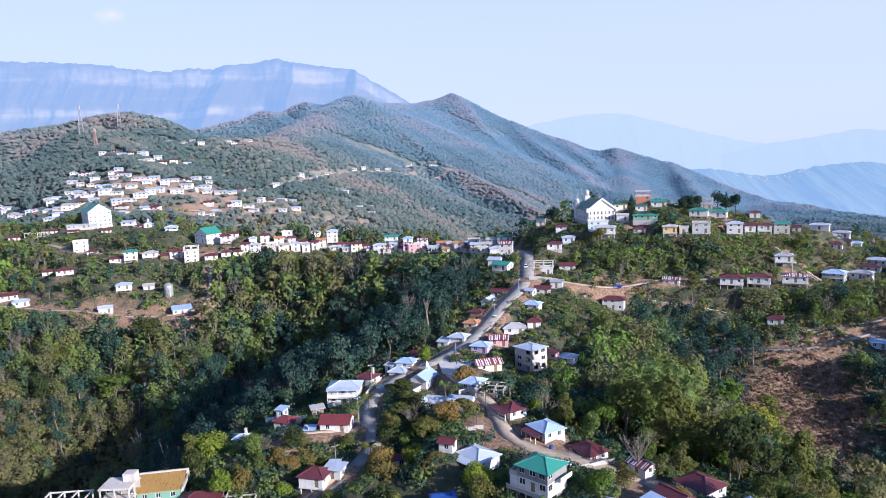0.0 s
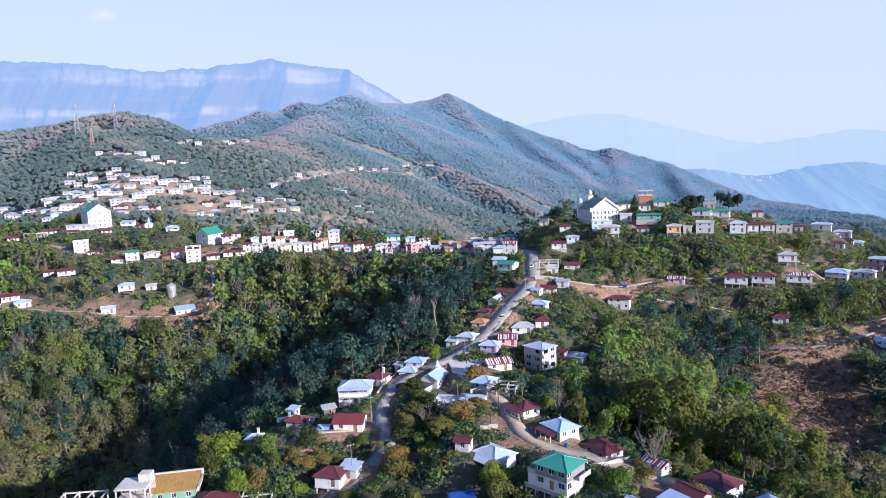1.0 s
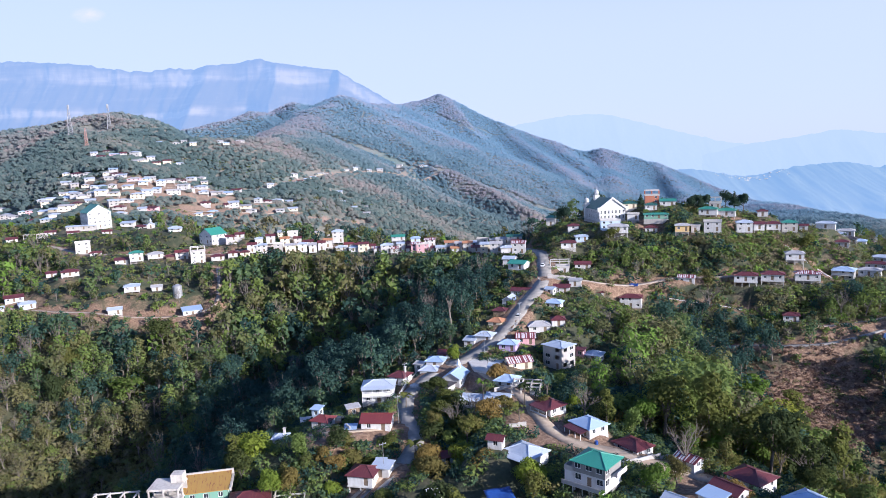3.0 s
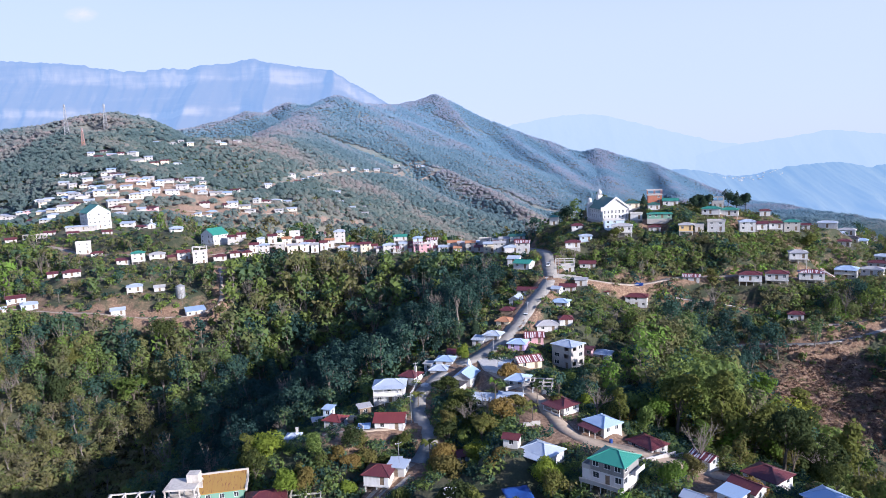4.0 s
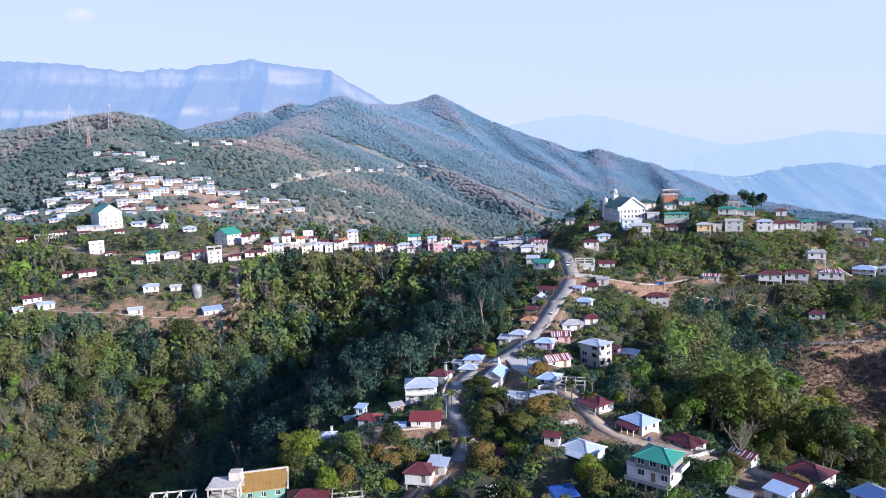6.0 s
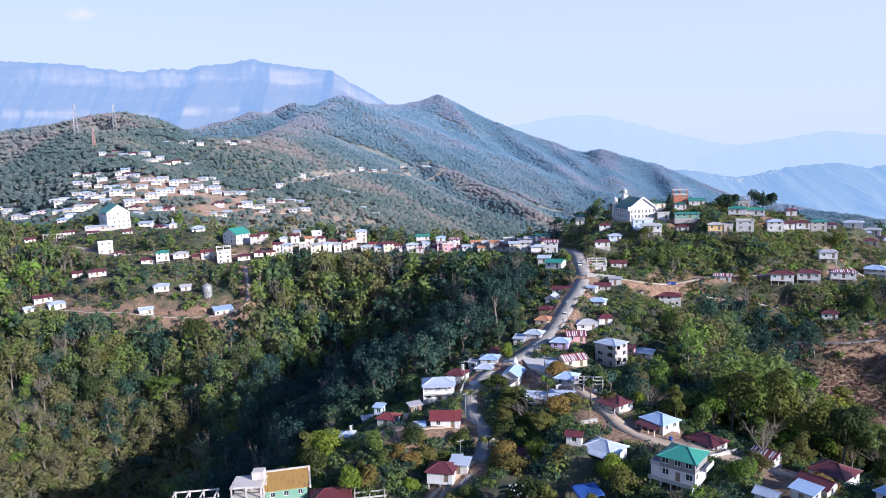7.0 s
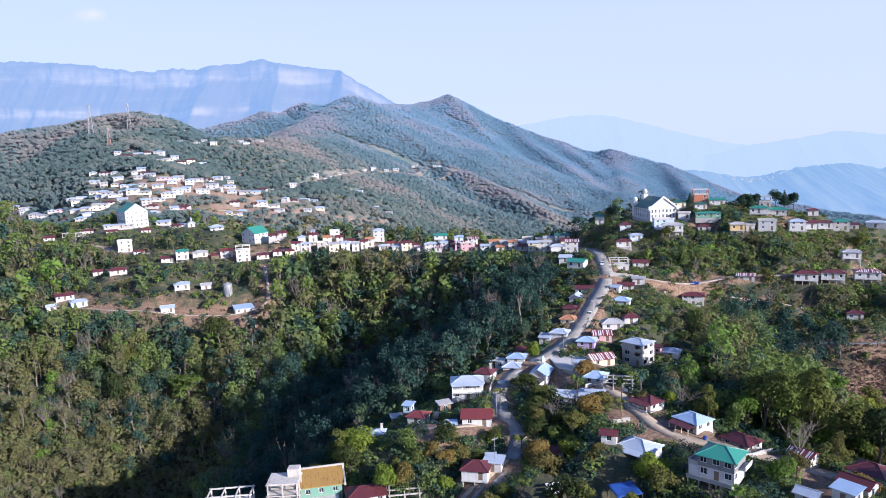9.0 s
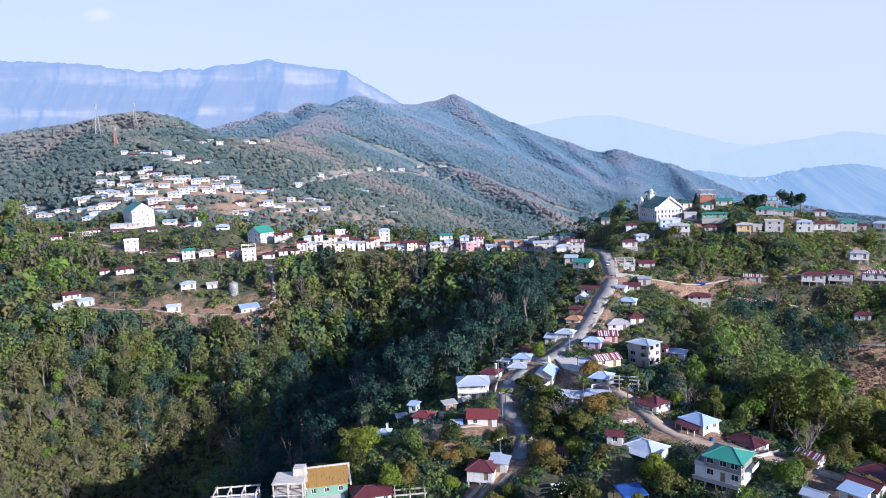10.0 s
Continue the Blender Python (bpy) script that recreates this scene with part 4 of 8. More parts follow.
lot(-95.1, 759.7, 40.8, -8, 9.00, 6.00, 1, "fP", "Y", 0, "far")
lot(-84.8, 786.3, 38.2, 12, 10.00, 6.00, 1, "fP", "Z", 0, "far")
lot(-80.8, 750.1, 34.9, -8, 10.00, 6.00, 1, "gY", "Y", 0, "far")
lot(-305.7, 522.8, 59.1, 4, 8.00, 6.00, 1, "hR", "Z", 0, "far")
lot(-284.4, 499.0, 60.6, 18, 8.00, 6.00, 1, "gY", "Z", 0, "far")
lot(-255.5, 512.6, 66.4, 16, 10.00, 6.00, 1, "hR", "Y", 0, "far")
lot(-243.0, 490.9, 62.6, 16, 7.00, 6.00, 1, "hP", "W", 0, "far")
lot(-220.9, 483.5, 56.6, 10, 10.00, 6.00, 1, "gY", "Y", 0, "far")
lot(-212.1, 491.2, 53.4, 10, 9.00, 6.00, 1, "gP", "Y", 0, "far")
lot(-164.9, 599.9, 53.0, 6, 8.00, 6.00, 2, "gP", "Y", 0, "far")
lot(-114.3, 607.9, 29.5, 13, 10.00, 6.00, 2, "hP", "W", 0, "far")
lot(-137.4, 586.7, 33.0, 5, 7.00, 6.00, 2, "gY", "C", 0, "far")
lot(-103.5, 627.7, 27.8, 3, 8.00, 6.00, 1, "gP", "Z", 0, "far")
lot(-333.8, 572.4, 60.7, 24, 9.00, 6.00, 2, "gY", "W", 0, "far")
lot(-355.7, 583.7, 55.9, 14, 10.00, 6.00, 2, "gP", "Y", 0, "far")
lot(-318.7, 576.1, 71.4, 28, 9.00, 6.00, 1, "gY", "W", 0, "far")
lot(-298.4, 598.5, 86.8, 12, 10.00, 6.00, 1, "gP", "W", 0, "far")
lot(-279.5, 592.8, 86.4, 11, 8.00, 6.00, 1, "gP", "Z", 0, "far")
lot(-257.6, 590.5, 84.7, 10, 10.00, 6.00, 1, "gP", "Z", 0, "far")
lot(-236.1, 581.7, 75.0, -1, 7.00, 6.00, 2, "gR", "Y", 0, "far")
lot(-196.1, 611.2, 69.4, 17, 10.00, 6.00, 1, "gY", "Z", 0, "far")
lot(-189.8, 650.8, 69.4, 6, 8.00, 6.00, 1, "gR", "Y", 0, "far")
lot(-415.6, 650.3, 60.5, 15, 7.00, 6.00, 2, "gP", "C", 0, "far")
lot(-431.0, 636.0, 52.1, 31, 10.00, 6.00, 1, "gP", "Z", 0, "far")
lot(-295.4, 532.8, 65.3, 3, 9.00, 6.00, 1, "gP", "Z", 0, "far")
lot(-321.5, 625.9, 89.4, 2, 7.00, 6.00, 2, "gR", "Y", 0, "far")
lot(-310.3, 595.3, 81.0, 27, 7.00, 6.00, 2, "fP", "Z", 0, "far")
lot(-268.4, 571.9, 81.7, 11, 7.00, 6.00, 1, "gY", "Y", 0, "far")
lot(-280.9, 549.5, 74.1, 12, 10.00, 6.00, 1, "gY", "W", 0, "far")
lot(-266.4, 548.2, 75.4, 21, 8.00, 6.00, 2, "gY", "W", 0, "far")
lot(-242.5, 556.7, 71.4, 10, 9.00, 6.00, 2, "hR", "C", 0, "far")
lot(-285.7, 604.5, 90.2, 16, 7.00, 6.00, 1, "gP", "C", 0, "far")
lot(-315.4, 710.5, 107.8, 21, 7.00, 6.00, 1, "gR", "Z", 0, "far")
lot(-277.7, 757.6, 96.4, 24, 10.00, 6.00, 1, "gY", "Y", 0, "far")
lot(-226.6, 723.9, 73.5, 7, 7.00, 6.00, 1, "gP", "Z", 0, "far")
lot(-194.3, 571.8, 54.1, 23, 10.00, 6.00, 1, "gP", "C", 0, "far")
lot(-170.4, 603.6, 57.1, 6, 9.00, 6.00, 1, "hP", "C", 0, "far")
lot(-383.1, 786.3, 120.4, 22, 10.00, 6.00, 1, "hR", "W", 0, "far")
lot(-350.5, 724.3, 107.6, 12, 7.00, 6.00, 2, "gY", "W", 0, "far")
lot(-323.0, 707.6, 107.9, 16, 9.00, 6.00, 1, "gR", "Z", 0, "far")
lot(-296.8, 837.3, 121.2, 24, 8.00, 6.00, 1, "gP", "Y", 0, "far")
lot(-370.3, 595.8, 56.1, 24, 8.00, 6.00, 2, "gP", "Z", 0, "far")
lot(-334.1, 589.1, 70.2, 23, 8.00, 6.00, 1, "fP", "W", 0, "far")
lot(-190.1, 620.4, 68.6, 22, 9.00, 6.00, 1, "hP", "W", 0, "far")
lot(-195.3, 724.8, 66.2, 6, 10.00, 6.00, 1, "gY", "Z", 0, "far")


# terraces: every house, road and yard has its ground levelled
PADS = [(a[0], a[1], a[2], max(a[4], a[5]) * 0.5 + 1.0, 4.5 + 1.3 * min(12.0, abs(a[2] - ground(a[0], a[1])))) for a in LOTS]
PADS += [(1.5, 200.0, 36.3, 6.5, 4.0), (68.0, 331.0, 62.5, 15.0, 8.0), (-136.0, 404.0, 51.0, 10.0, 7.0), (-231.0, 458.0, 57.5, 14.0, 8.0), (19.0, 149.0, 33.6, 5.0, 5.0)]
# open, cleared ground: x, y, radius, strength
CLEARED = [(112, 215, 19, 0.72), (101, 203, 13, 0.62), (123, 225, 10, 0.4), (108, 200, 8, 0.3), (5, 158, 6, 0.5), (12, 154, 6, 0.5), (-40, 158, 6, 0.5), (-32, 159, 5, 0.4), (39, 134, 7, 0.6), (89, 321, 8, 0.4), (64, 280, 8, 0.4), (0, 190, 10, 0.6), (19, 150, 9, 0.55), (10, 160, 9, 0.3), (37, 126, 8, 0.5), (-38, 163, 9, 0.4), (100, 298, 10, 0.16), (140, 303, 12, 0.2), (168, 306, 14, 0.4),
           (-130, 326, 16, 0.5), (-165, 326, 22, 0.35), (-205, 345, 22, 0.3), (-150, 396, 25, 0.12), (-245, 600, 70, 0.28), (-190, 560, 80, 0.24), (-140, 700, 80, 0.12), (-60, 900, 120, 0.06), (40, 1030, 60, 0.3), (-60, 720, 60, 0.3),
           (128, 322, 16, 0.35), (64, 262, 8, 0.3), (-232, 860, 40, 0.3), (-330, 780, 60, 0.12), (150, 1500, 90, 0.15)]


def levelled(x, y):
    """The ground with terraces and road beds."""
    z = height(x, y)
    rough = np.zeros_like(z)
    for k, wave, amp in ((0, 23.0, 0.9), (1, 11.0, 0.5), (2, 5.0, 0.28)):
        rough += amp * np.sin(x / wave * 2.1 + 1.7 * k + 1.3 * np.sin(y / wave * 1.3 + k)) * np.cos(y / wave * 1.9 - k + 1.1 * np.sin(x / wave * 0.9))
    far = np.clip((y - 480) / 400, 0, 1)
    big = 9.0 * np.abs(np.sin(x / 85 + 0.6 * np.sin(y / 140))) - 5 + 6.0 * np.sin(x / 61 + np.sin(y / 83)) * np.cos(y / 71 + 1.2 * np.sin(x / 97)) + 3.0 * np.sin(x / 23 + 2 * np.sin(y / 41)) * np.sin(y / 29 + x / 57)
    z = z + rough * (1 - 0.4 * far) + 0.55 * big * far * np.clip((1700 - y) / 300, 0, 1)
    bed = np.zeros_like(z)
    for name, p in ROAD_LINES.items():
        half = ROADS[name][1] / 2
        zr = ROAD_Z[name]
        lo, hi = p.min(0) - 14, p.max(0) + 14
        sel = np.nonzero((x > lo[0]) & (x < hi[0]) & (y > lo[1]) & (y < hi[1]))[0]
        if not len(sel):
            continue
        d = np.hypot(x[sel, None] - p[None, :, 0], y[sel, None] - p[None, :, 1])
        k = d.argmin(1)
        d = d[np.arange(len(sel)), k]
        w = np.clip(1 - (d - half - 1.2) / 4.0, 0, 1)
        w = w * w * (3 - 2 * w)
        z[sel] += w * (zr[k] - 0.12 - z[sel])
        bed[sel] = np.maximum(bed[sel], w)
    for cx, cy, cz, r, edge in PADS:
        sel = np.nonzero((np.abs(x - cx) < r + edge) & (np.abs(y - cy) < r + edge))[0]
        if len(sel):
            w = np.clip(1 - (np.hypot(x[sel] - cx, y[sel] - cy) - r) / edge, 0, 1) * (1 - 0.9 * bed[sel])
            w = w * w * (3 - 2 * w)
            z[sel] += w * (cz - 0.05 - z[sel])
    return z, bed


def bareness(x, y, bed):
    b = 0.52 * bed
    for cx, cy, r, s in CLEARED:
        b = b + s * np.exp(-((x - cx) ** 2 + (y - cy) ** 2) / (r * r))
    for cx, cy, _, r, _ in PADS:
        sel = np.nonzero((np.abs(x - cx) < 3 * r) & (np.abs(y - cy) < 3 * r))[0]
        if len(sel):
            b[sel] += (0.24 if cy < 215 else 0.16 if cy < 480 else 0.20) * np.exp(-((x[sel] - cx) ** 2 + (y[sel] - cy - 1) ** 2) / (r * 1.25) ** 2)
    return np.clip(b, 0, 0.8)


def build_ground():
    """One sheet that spreads fan-like to the horizon."""
    ys = [-500.0, -300, -150, -60, 0, 40, 70]
    while ys[-1] < 4900:
        ys.append(ys[-1] + max(1.5, (ys[-1] - 60) * 0.011))
    ys = np.array(ys)
    u = np.linspace(-1, 1, 360)
    half = np.maximum(240, 0.80 * ys + 110)
    x = (u[None, :] * half[:, None]).ravel()
    y = np.repeat(ys, len(u))
    z, bed = levelled(x, y)
    z = z - np.clip((y - 1900) / 4, 0, 330) - np.clip((20 - y) / 8, 0, 30)
    n = len(u)
    i = (np.arange(len(ys) - 1)[:, None] * n + np.arange(n - 1)[None, :]).ravel()
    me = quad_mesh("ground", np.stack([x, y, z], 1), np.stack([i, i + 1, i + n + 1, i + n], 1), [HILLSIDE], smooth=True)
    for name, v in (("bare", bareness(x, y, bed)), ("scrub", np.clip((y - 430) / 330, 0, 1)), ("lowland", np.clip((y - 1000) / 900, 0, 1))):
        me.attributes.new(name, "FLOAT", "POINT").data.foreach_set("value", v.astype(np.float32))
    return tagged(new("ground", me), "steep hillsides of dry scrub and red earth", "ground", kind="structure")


build_ground()

for name, p in ROAD_LINES.items():
    half, (mat, text, cat) = ROADS[name][1] / 2, ROAD_LOOK[ROADS[name][2]]
    d = np.gradient(p, axis=0)
    nrm = np.stack([-d[:, 1], d[:, 0]], 1) / np.hypot(*d.T)[:, None]
    zz = ROAD_Z[name]
    rows = []
    wob = 0.18 * np.sin(np.arange(len(p)) * 1.3) + 0.12 * np.sin(np.arange(len(p)) * 0.47)
    for off, dz in ((-half, -0.35), (-half, 0.0), (0, 0.05), (half, 0.0), (half, -0.35)):
        side = np.sign(off)
        q = p + nrm * (off + side * wob[:, None].repeat(1, 1) if off else 0 * nrm)
        rows.append(np.column_stack([q, zz + dz]))
    v = np.stack(rows, 1).reshape(-1, 3)
    i = (np.arange(len(p) - 1)[:, None] * 5 + np.arange(4)[None, :]).ravel()
    tagged(new(name, quad_mesh(name, v, np.stack([i, i + 5, i + 6, i + 1], 1), [mat])), text, cat, kind="structure")


def ground_z(x, y):
    z, _ = levelled(np.array([float(x)]), np.array([float(y)]))
    return float(z[0])


# ---- distance: pale blue ranges far beyond the valley, their haze a glow put on the surface ----
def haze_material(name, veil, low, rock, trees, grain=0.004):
    """Distance: sunlit rock and woods, with haze painted on as surface emission; the veil pales towards the foot
    (attribute 'band').
    """
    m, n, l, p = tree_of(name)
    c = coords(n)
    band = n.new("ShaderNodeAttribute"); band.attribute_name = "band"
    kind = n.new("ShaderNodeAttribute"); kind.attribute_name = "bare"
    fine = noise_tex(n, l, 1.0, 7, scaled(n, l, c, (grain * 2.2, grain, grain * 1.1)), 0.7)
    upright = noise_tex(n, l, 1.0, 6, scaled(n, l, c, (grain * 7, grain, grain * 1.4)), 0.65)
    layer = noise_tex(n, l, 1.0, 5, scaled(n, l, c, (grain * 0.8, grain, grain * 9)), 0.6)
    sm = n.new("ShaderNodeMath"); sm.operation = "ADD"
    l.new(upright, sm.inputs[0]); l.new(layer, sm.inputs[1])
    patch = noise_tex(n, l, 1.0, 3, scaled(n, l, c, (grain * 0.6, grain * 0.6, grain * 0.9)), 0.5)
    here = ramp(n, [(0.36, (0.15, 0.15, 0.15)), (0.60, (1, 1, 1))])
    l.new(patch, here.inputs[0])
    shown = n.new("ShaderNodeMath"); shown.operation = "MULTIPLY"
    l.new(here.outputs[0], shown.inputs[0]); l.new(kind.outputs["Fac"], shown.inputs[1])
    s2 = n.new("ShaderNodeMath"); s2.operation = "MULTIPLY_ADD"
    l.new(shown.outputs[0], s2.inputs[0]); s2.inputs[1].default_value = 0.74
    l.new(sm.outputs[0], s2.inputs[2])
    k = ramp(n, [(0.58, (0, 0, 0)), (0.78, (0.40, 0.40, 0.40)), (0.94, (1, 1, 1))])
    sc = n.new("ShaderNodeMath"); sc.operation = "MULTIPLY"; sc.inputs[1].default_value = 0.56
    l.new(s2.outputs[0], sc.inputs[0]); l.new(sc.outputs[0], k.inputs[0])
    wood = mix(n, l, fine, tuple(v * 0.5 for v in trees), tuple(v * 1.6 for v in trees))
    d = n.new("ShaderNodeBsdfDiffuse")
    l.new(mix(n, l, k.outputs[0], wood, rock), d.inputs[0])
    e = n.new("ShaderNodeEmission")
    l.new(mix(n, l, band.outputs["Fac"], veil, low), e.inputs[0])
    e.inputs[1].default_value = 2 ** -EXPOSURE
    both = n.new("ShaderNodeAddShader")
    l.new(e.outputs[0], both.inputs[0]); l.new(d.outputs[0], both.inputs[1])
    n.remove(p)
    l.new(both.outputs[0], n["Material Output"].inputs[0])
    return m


def fold(xs, ridges, s):
    """How far the face juts out at that depth below the edge (s from 0 to 1): ridges (x, reach at the top, reach at the foot, width to either side)."""
    out = np.zeros_like(xs)
    for cx, a0, a1, wl, wr in ridges:
        d = xs - cx
        w = np.where(d < 0, 1 + d / (wl * (0.25 + s)), 1 - d / (wr * (0.4 + 0.8 * s)))
        out = out + (a0 + (a1 - a0) * s) * np.clip(w, 0, 1)
    return out


def far_range(name, label, y, nodes, foot, material, ridges, cliff=(), jag=6.0, lean=900.0, rough=40.0):
    """A range at that distance: its skyline (x, z), its foot, its buttresses and the upright steps in its face (from, to, as shares of the height)."""
    p = np.array(nodes, float)
    xs = np.linspace(p[0, 0], p[-1, 0], 420)
    top = smooth_along(np.interp(xs, p[:, 0], p[:, 1]), 3) + jag * np.array([noise.fractal((v / 60, y / 100, 0), 1.0, 2.0, 5) for v in xs])
    m = 44
    rows, bands, bare = [], [], []
    back = 0.0
    for k in range(m):
        s = (k / (m - 1)) ** 1.25
        wav = 0.025 * np.array([noise.fractal((v / 340, 3.3, 0.4), 1.0, 2.0, 3) for v in xs])
        steep = np.zeros_like(xs)
        for a, b in cliff:
            steep = np.maximum(steep, np.clip(1 - np.abs(s + wav - (a + b) / 2) / ((b - a) / 2 + 0.012) * 0.8, 0, 1))
        back = back + (0 if k == 0 else (s - last) * lean * (1 - 0.9 * np.minimum(1, 2.5 * steep)))
        last = s
        bump_ = rough * np.array([noise.fractal((v / 130, s * 5.0, 1.7), 1.0, 2.0, 5) for v in xs]) * min(1, 0.25 + 2 * s)
        rows.append(np.column_stack([xs, y - back - fold(xs, ridges, s) - bump_, top + (foot - top) * s]))
        bands.append(np.full_like(xs, s)); bare.append(np.minimum(1, 1.8 * steep))
    v = np.stack(rows, 1).reshape(-1, 3)
    i = (np.arange(len(xs) - 1)[:, None] * m + np.arange(m - 1)[None, :]).ravel()
    me = quad_mesh(name, v, np.stack([i, i + 1, i + m + 1, i + m], 1), [material], smooth=True)
    for nm, rows_ in (("band", bands), ("bare", bare)):
        me.attributes.new(nm, "FLOAT", "POINT").data.foreach_set("value", np.stack(rows_, 1).ravel().astype(np.float32))
    return tagged(new(name, me), label, "mountains", kind="structure"), v.reshape(len(xs), m, 3)


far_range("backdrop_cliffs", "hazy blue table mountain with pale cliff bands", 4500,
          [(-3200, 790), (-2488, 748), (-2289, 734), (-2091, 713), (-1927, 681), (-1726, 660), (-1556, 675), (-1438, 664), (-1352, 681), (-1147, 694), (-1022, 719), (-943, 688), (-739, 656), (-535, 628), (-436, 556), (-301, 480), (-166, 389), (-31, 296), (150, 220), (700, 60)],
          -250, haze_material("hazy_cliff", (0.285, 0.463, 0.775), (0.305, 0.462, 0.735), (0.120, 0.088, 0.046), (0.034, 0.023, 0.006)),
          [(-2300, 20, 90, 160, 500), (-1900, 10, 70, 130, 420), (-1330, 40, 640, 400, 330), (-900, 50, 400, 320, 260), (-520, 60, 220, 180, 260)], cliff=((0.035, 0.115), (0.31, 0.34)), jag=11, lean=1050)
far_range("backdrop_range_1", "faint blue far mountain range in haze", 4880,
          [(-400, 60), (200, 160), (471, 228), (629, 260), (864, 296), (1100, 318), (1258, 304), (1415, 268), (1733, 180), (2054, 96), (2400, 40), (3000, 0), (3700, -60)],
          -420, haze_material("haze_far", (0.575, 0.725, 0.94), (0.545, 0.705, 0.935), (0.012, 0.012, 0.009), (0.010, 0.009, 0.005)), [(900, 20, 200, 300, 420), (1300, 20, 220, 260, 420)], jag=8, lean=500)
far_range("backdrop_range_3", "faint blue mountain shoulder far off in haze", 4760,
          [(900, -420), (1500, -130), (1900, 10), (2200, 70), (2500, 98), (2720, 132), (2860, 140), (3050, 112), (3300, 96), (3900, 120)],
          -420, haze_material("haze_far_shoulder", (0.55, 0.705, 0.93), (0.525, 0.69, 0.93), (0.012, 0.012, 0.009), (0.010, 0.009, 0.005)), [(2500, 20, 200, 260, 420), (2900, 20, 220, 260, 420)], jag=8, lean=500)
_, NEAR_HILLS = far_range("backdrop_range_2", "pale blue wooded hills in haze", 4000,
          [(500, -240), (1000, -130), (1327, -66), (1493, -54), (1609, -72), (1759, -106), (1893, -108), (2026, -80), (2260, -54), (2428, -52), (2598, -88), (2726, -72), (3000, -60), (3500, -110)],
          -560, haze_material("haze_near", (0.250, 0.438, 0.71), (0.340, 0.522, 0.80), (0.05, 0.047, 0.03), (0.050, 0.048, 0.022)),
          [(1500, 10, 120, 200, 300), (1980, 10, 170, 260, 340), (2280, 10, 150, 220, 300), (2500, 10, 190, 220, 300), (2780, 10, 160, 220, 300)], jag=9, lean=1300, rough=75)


# ---- houses ----
WALLS = {"W": (WHITE, "white-painted"), "C": (CREAM, "cream-painted"), "Y": (GREYWALL, "grey plank"), "O": (OCHRE, "ochre-painted"), "K": (PINK, "pink-painted"), "L": (PURPLE, "lilac-painted"),
         "B": (BLUEWALL, "pale blue"), "R": (BRICK_RED, "raw red brick"), "G": (GREENWALL, "green-painted"), "X": (CONCRETE, "bare grey concrete"), "Z": (CONCRETE_PALE, "pale concrete"), "M": (TIMBER, "dark timber")}
SHEETS = {"P": (SHEET_PALE, "pale galvanised sheet"), "B": (SHEET_BLUE, "pale blue sheet"), "R": (SHEET_RED, "maroon sheet"), "V": (SHEET_BRIGHT_RED, "red sheet"), "T": (SHEET_STRIPED, "patched red and silver sheet"),
          "G": (SHEET_GREEN, "green sheet"), "D": (SHEET_DARKGREEN, "dark green sheet"), "Y": (SHEET_GREY, "grey sheet"), "U": (SHEET_RUST, "rusted yellow sheet"), "O": (SHEET_ORANGE, "rust-orange sheet"), "K": (SHEET_BLACK, "black sheet"), "X": (CONCRETE, "flat concrete")}


def panel(bm, origin, u, width, z0, z1, holes, reveal=0.16):
    """An upright wall from origin along u, with real openings (a, b, c, d) along it and up, each with its reveals."""
    ux, uy = u
    nx, ny = uy, -ux
    holes = [tuple(round(v, 2) for v in h) for h in holes]
    xs = sorted({0.0, round(width, 3), *(h[0] for h in holes), *(h[1] for h in holes)})
    zs = sorted({round(z0, 3), round(z1, 3), *(h[2] for h in holes), *(h[3] for h in holes)})
    cache = {}

    def vert(a, z, back=0.0):
        key = (round(a, 4), round(z, 4), back)
        if key not in cache:
            cache[key] = bm.verts.new((origin[0] + ux * a - nx * back, origin[1] + uy * a - ny * back, z))
        return cache[key]

    for a, b in zip(xs[:-1], xs[1:]):
        for c, d in zip(zs[:-1], zs[1:]):
            if not any(h[0] - 1e-4 <= a and b <= h[1] + 1e-4 and h[2] - 1e-4 <= c and d <= h[3] + 1e-4 for h in holes):
                bm.faces.new((vert(a, c), vert(b, c), vert(b, d), vert(a, d)))
    for a, b, c, d in holes:
        ring = ((a, c), (b, c), (b, d), (a, d))
        for (p, q), (r, s) in zip(ring, ring[1:] + ring[:1]):
            bm.faces.new((vert(p, q), vert(p, q, reveal), vert(r, s, reveal), vert(r, s)))


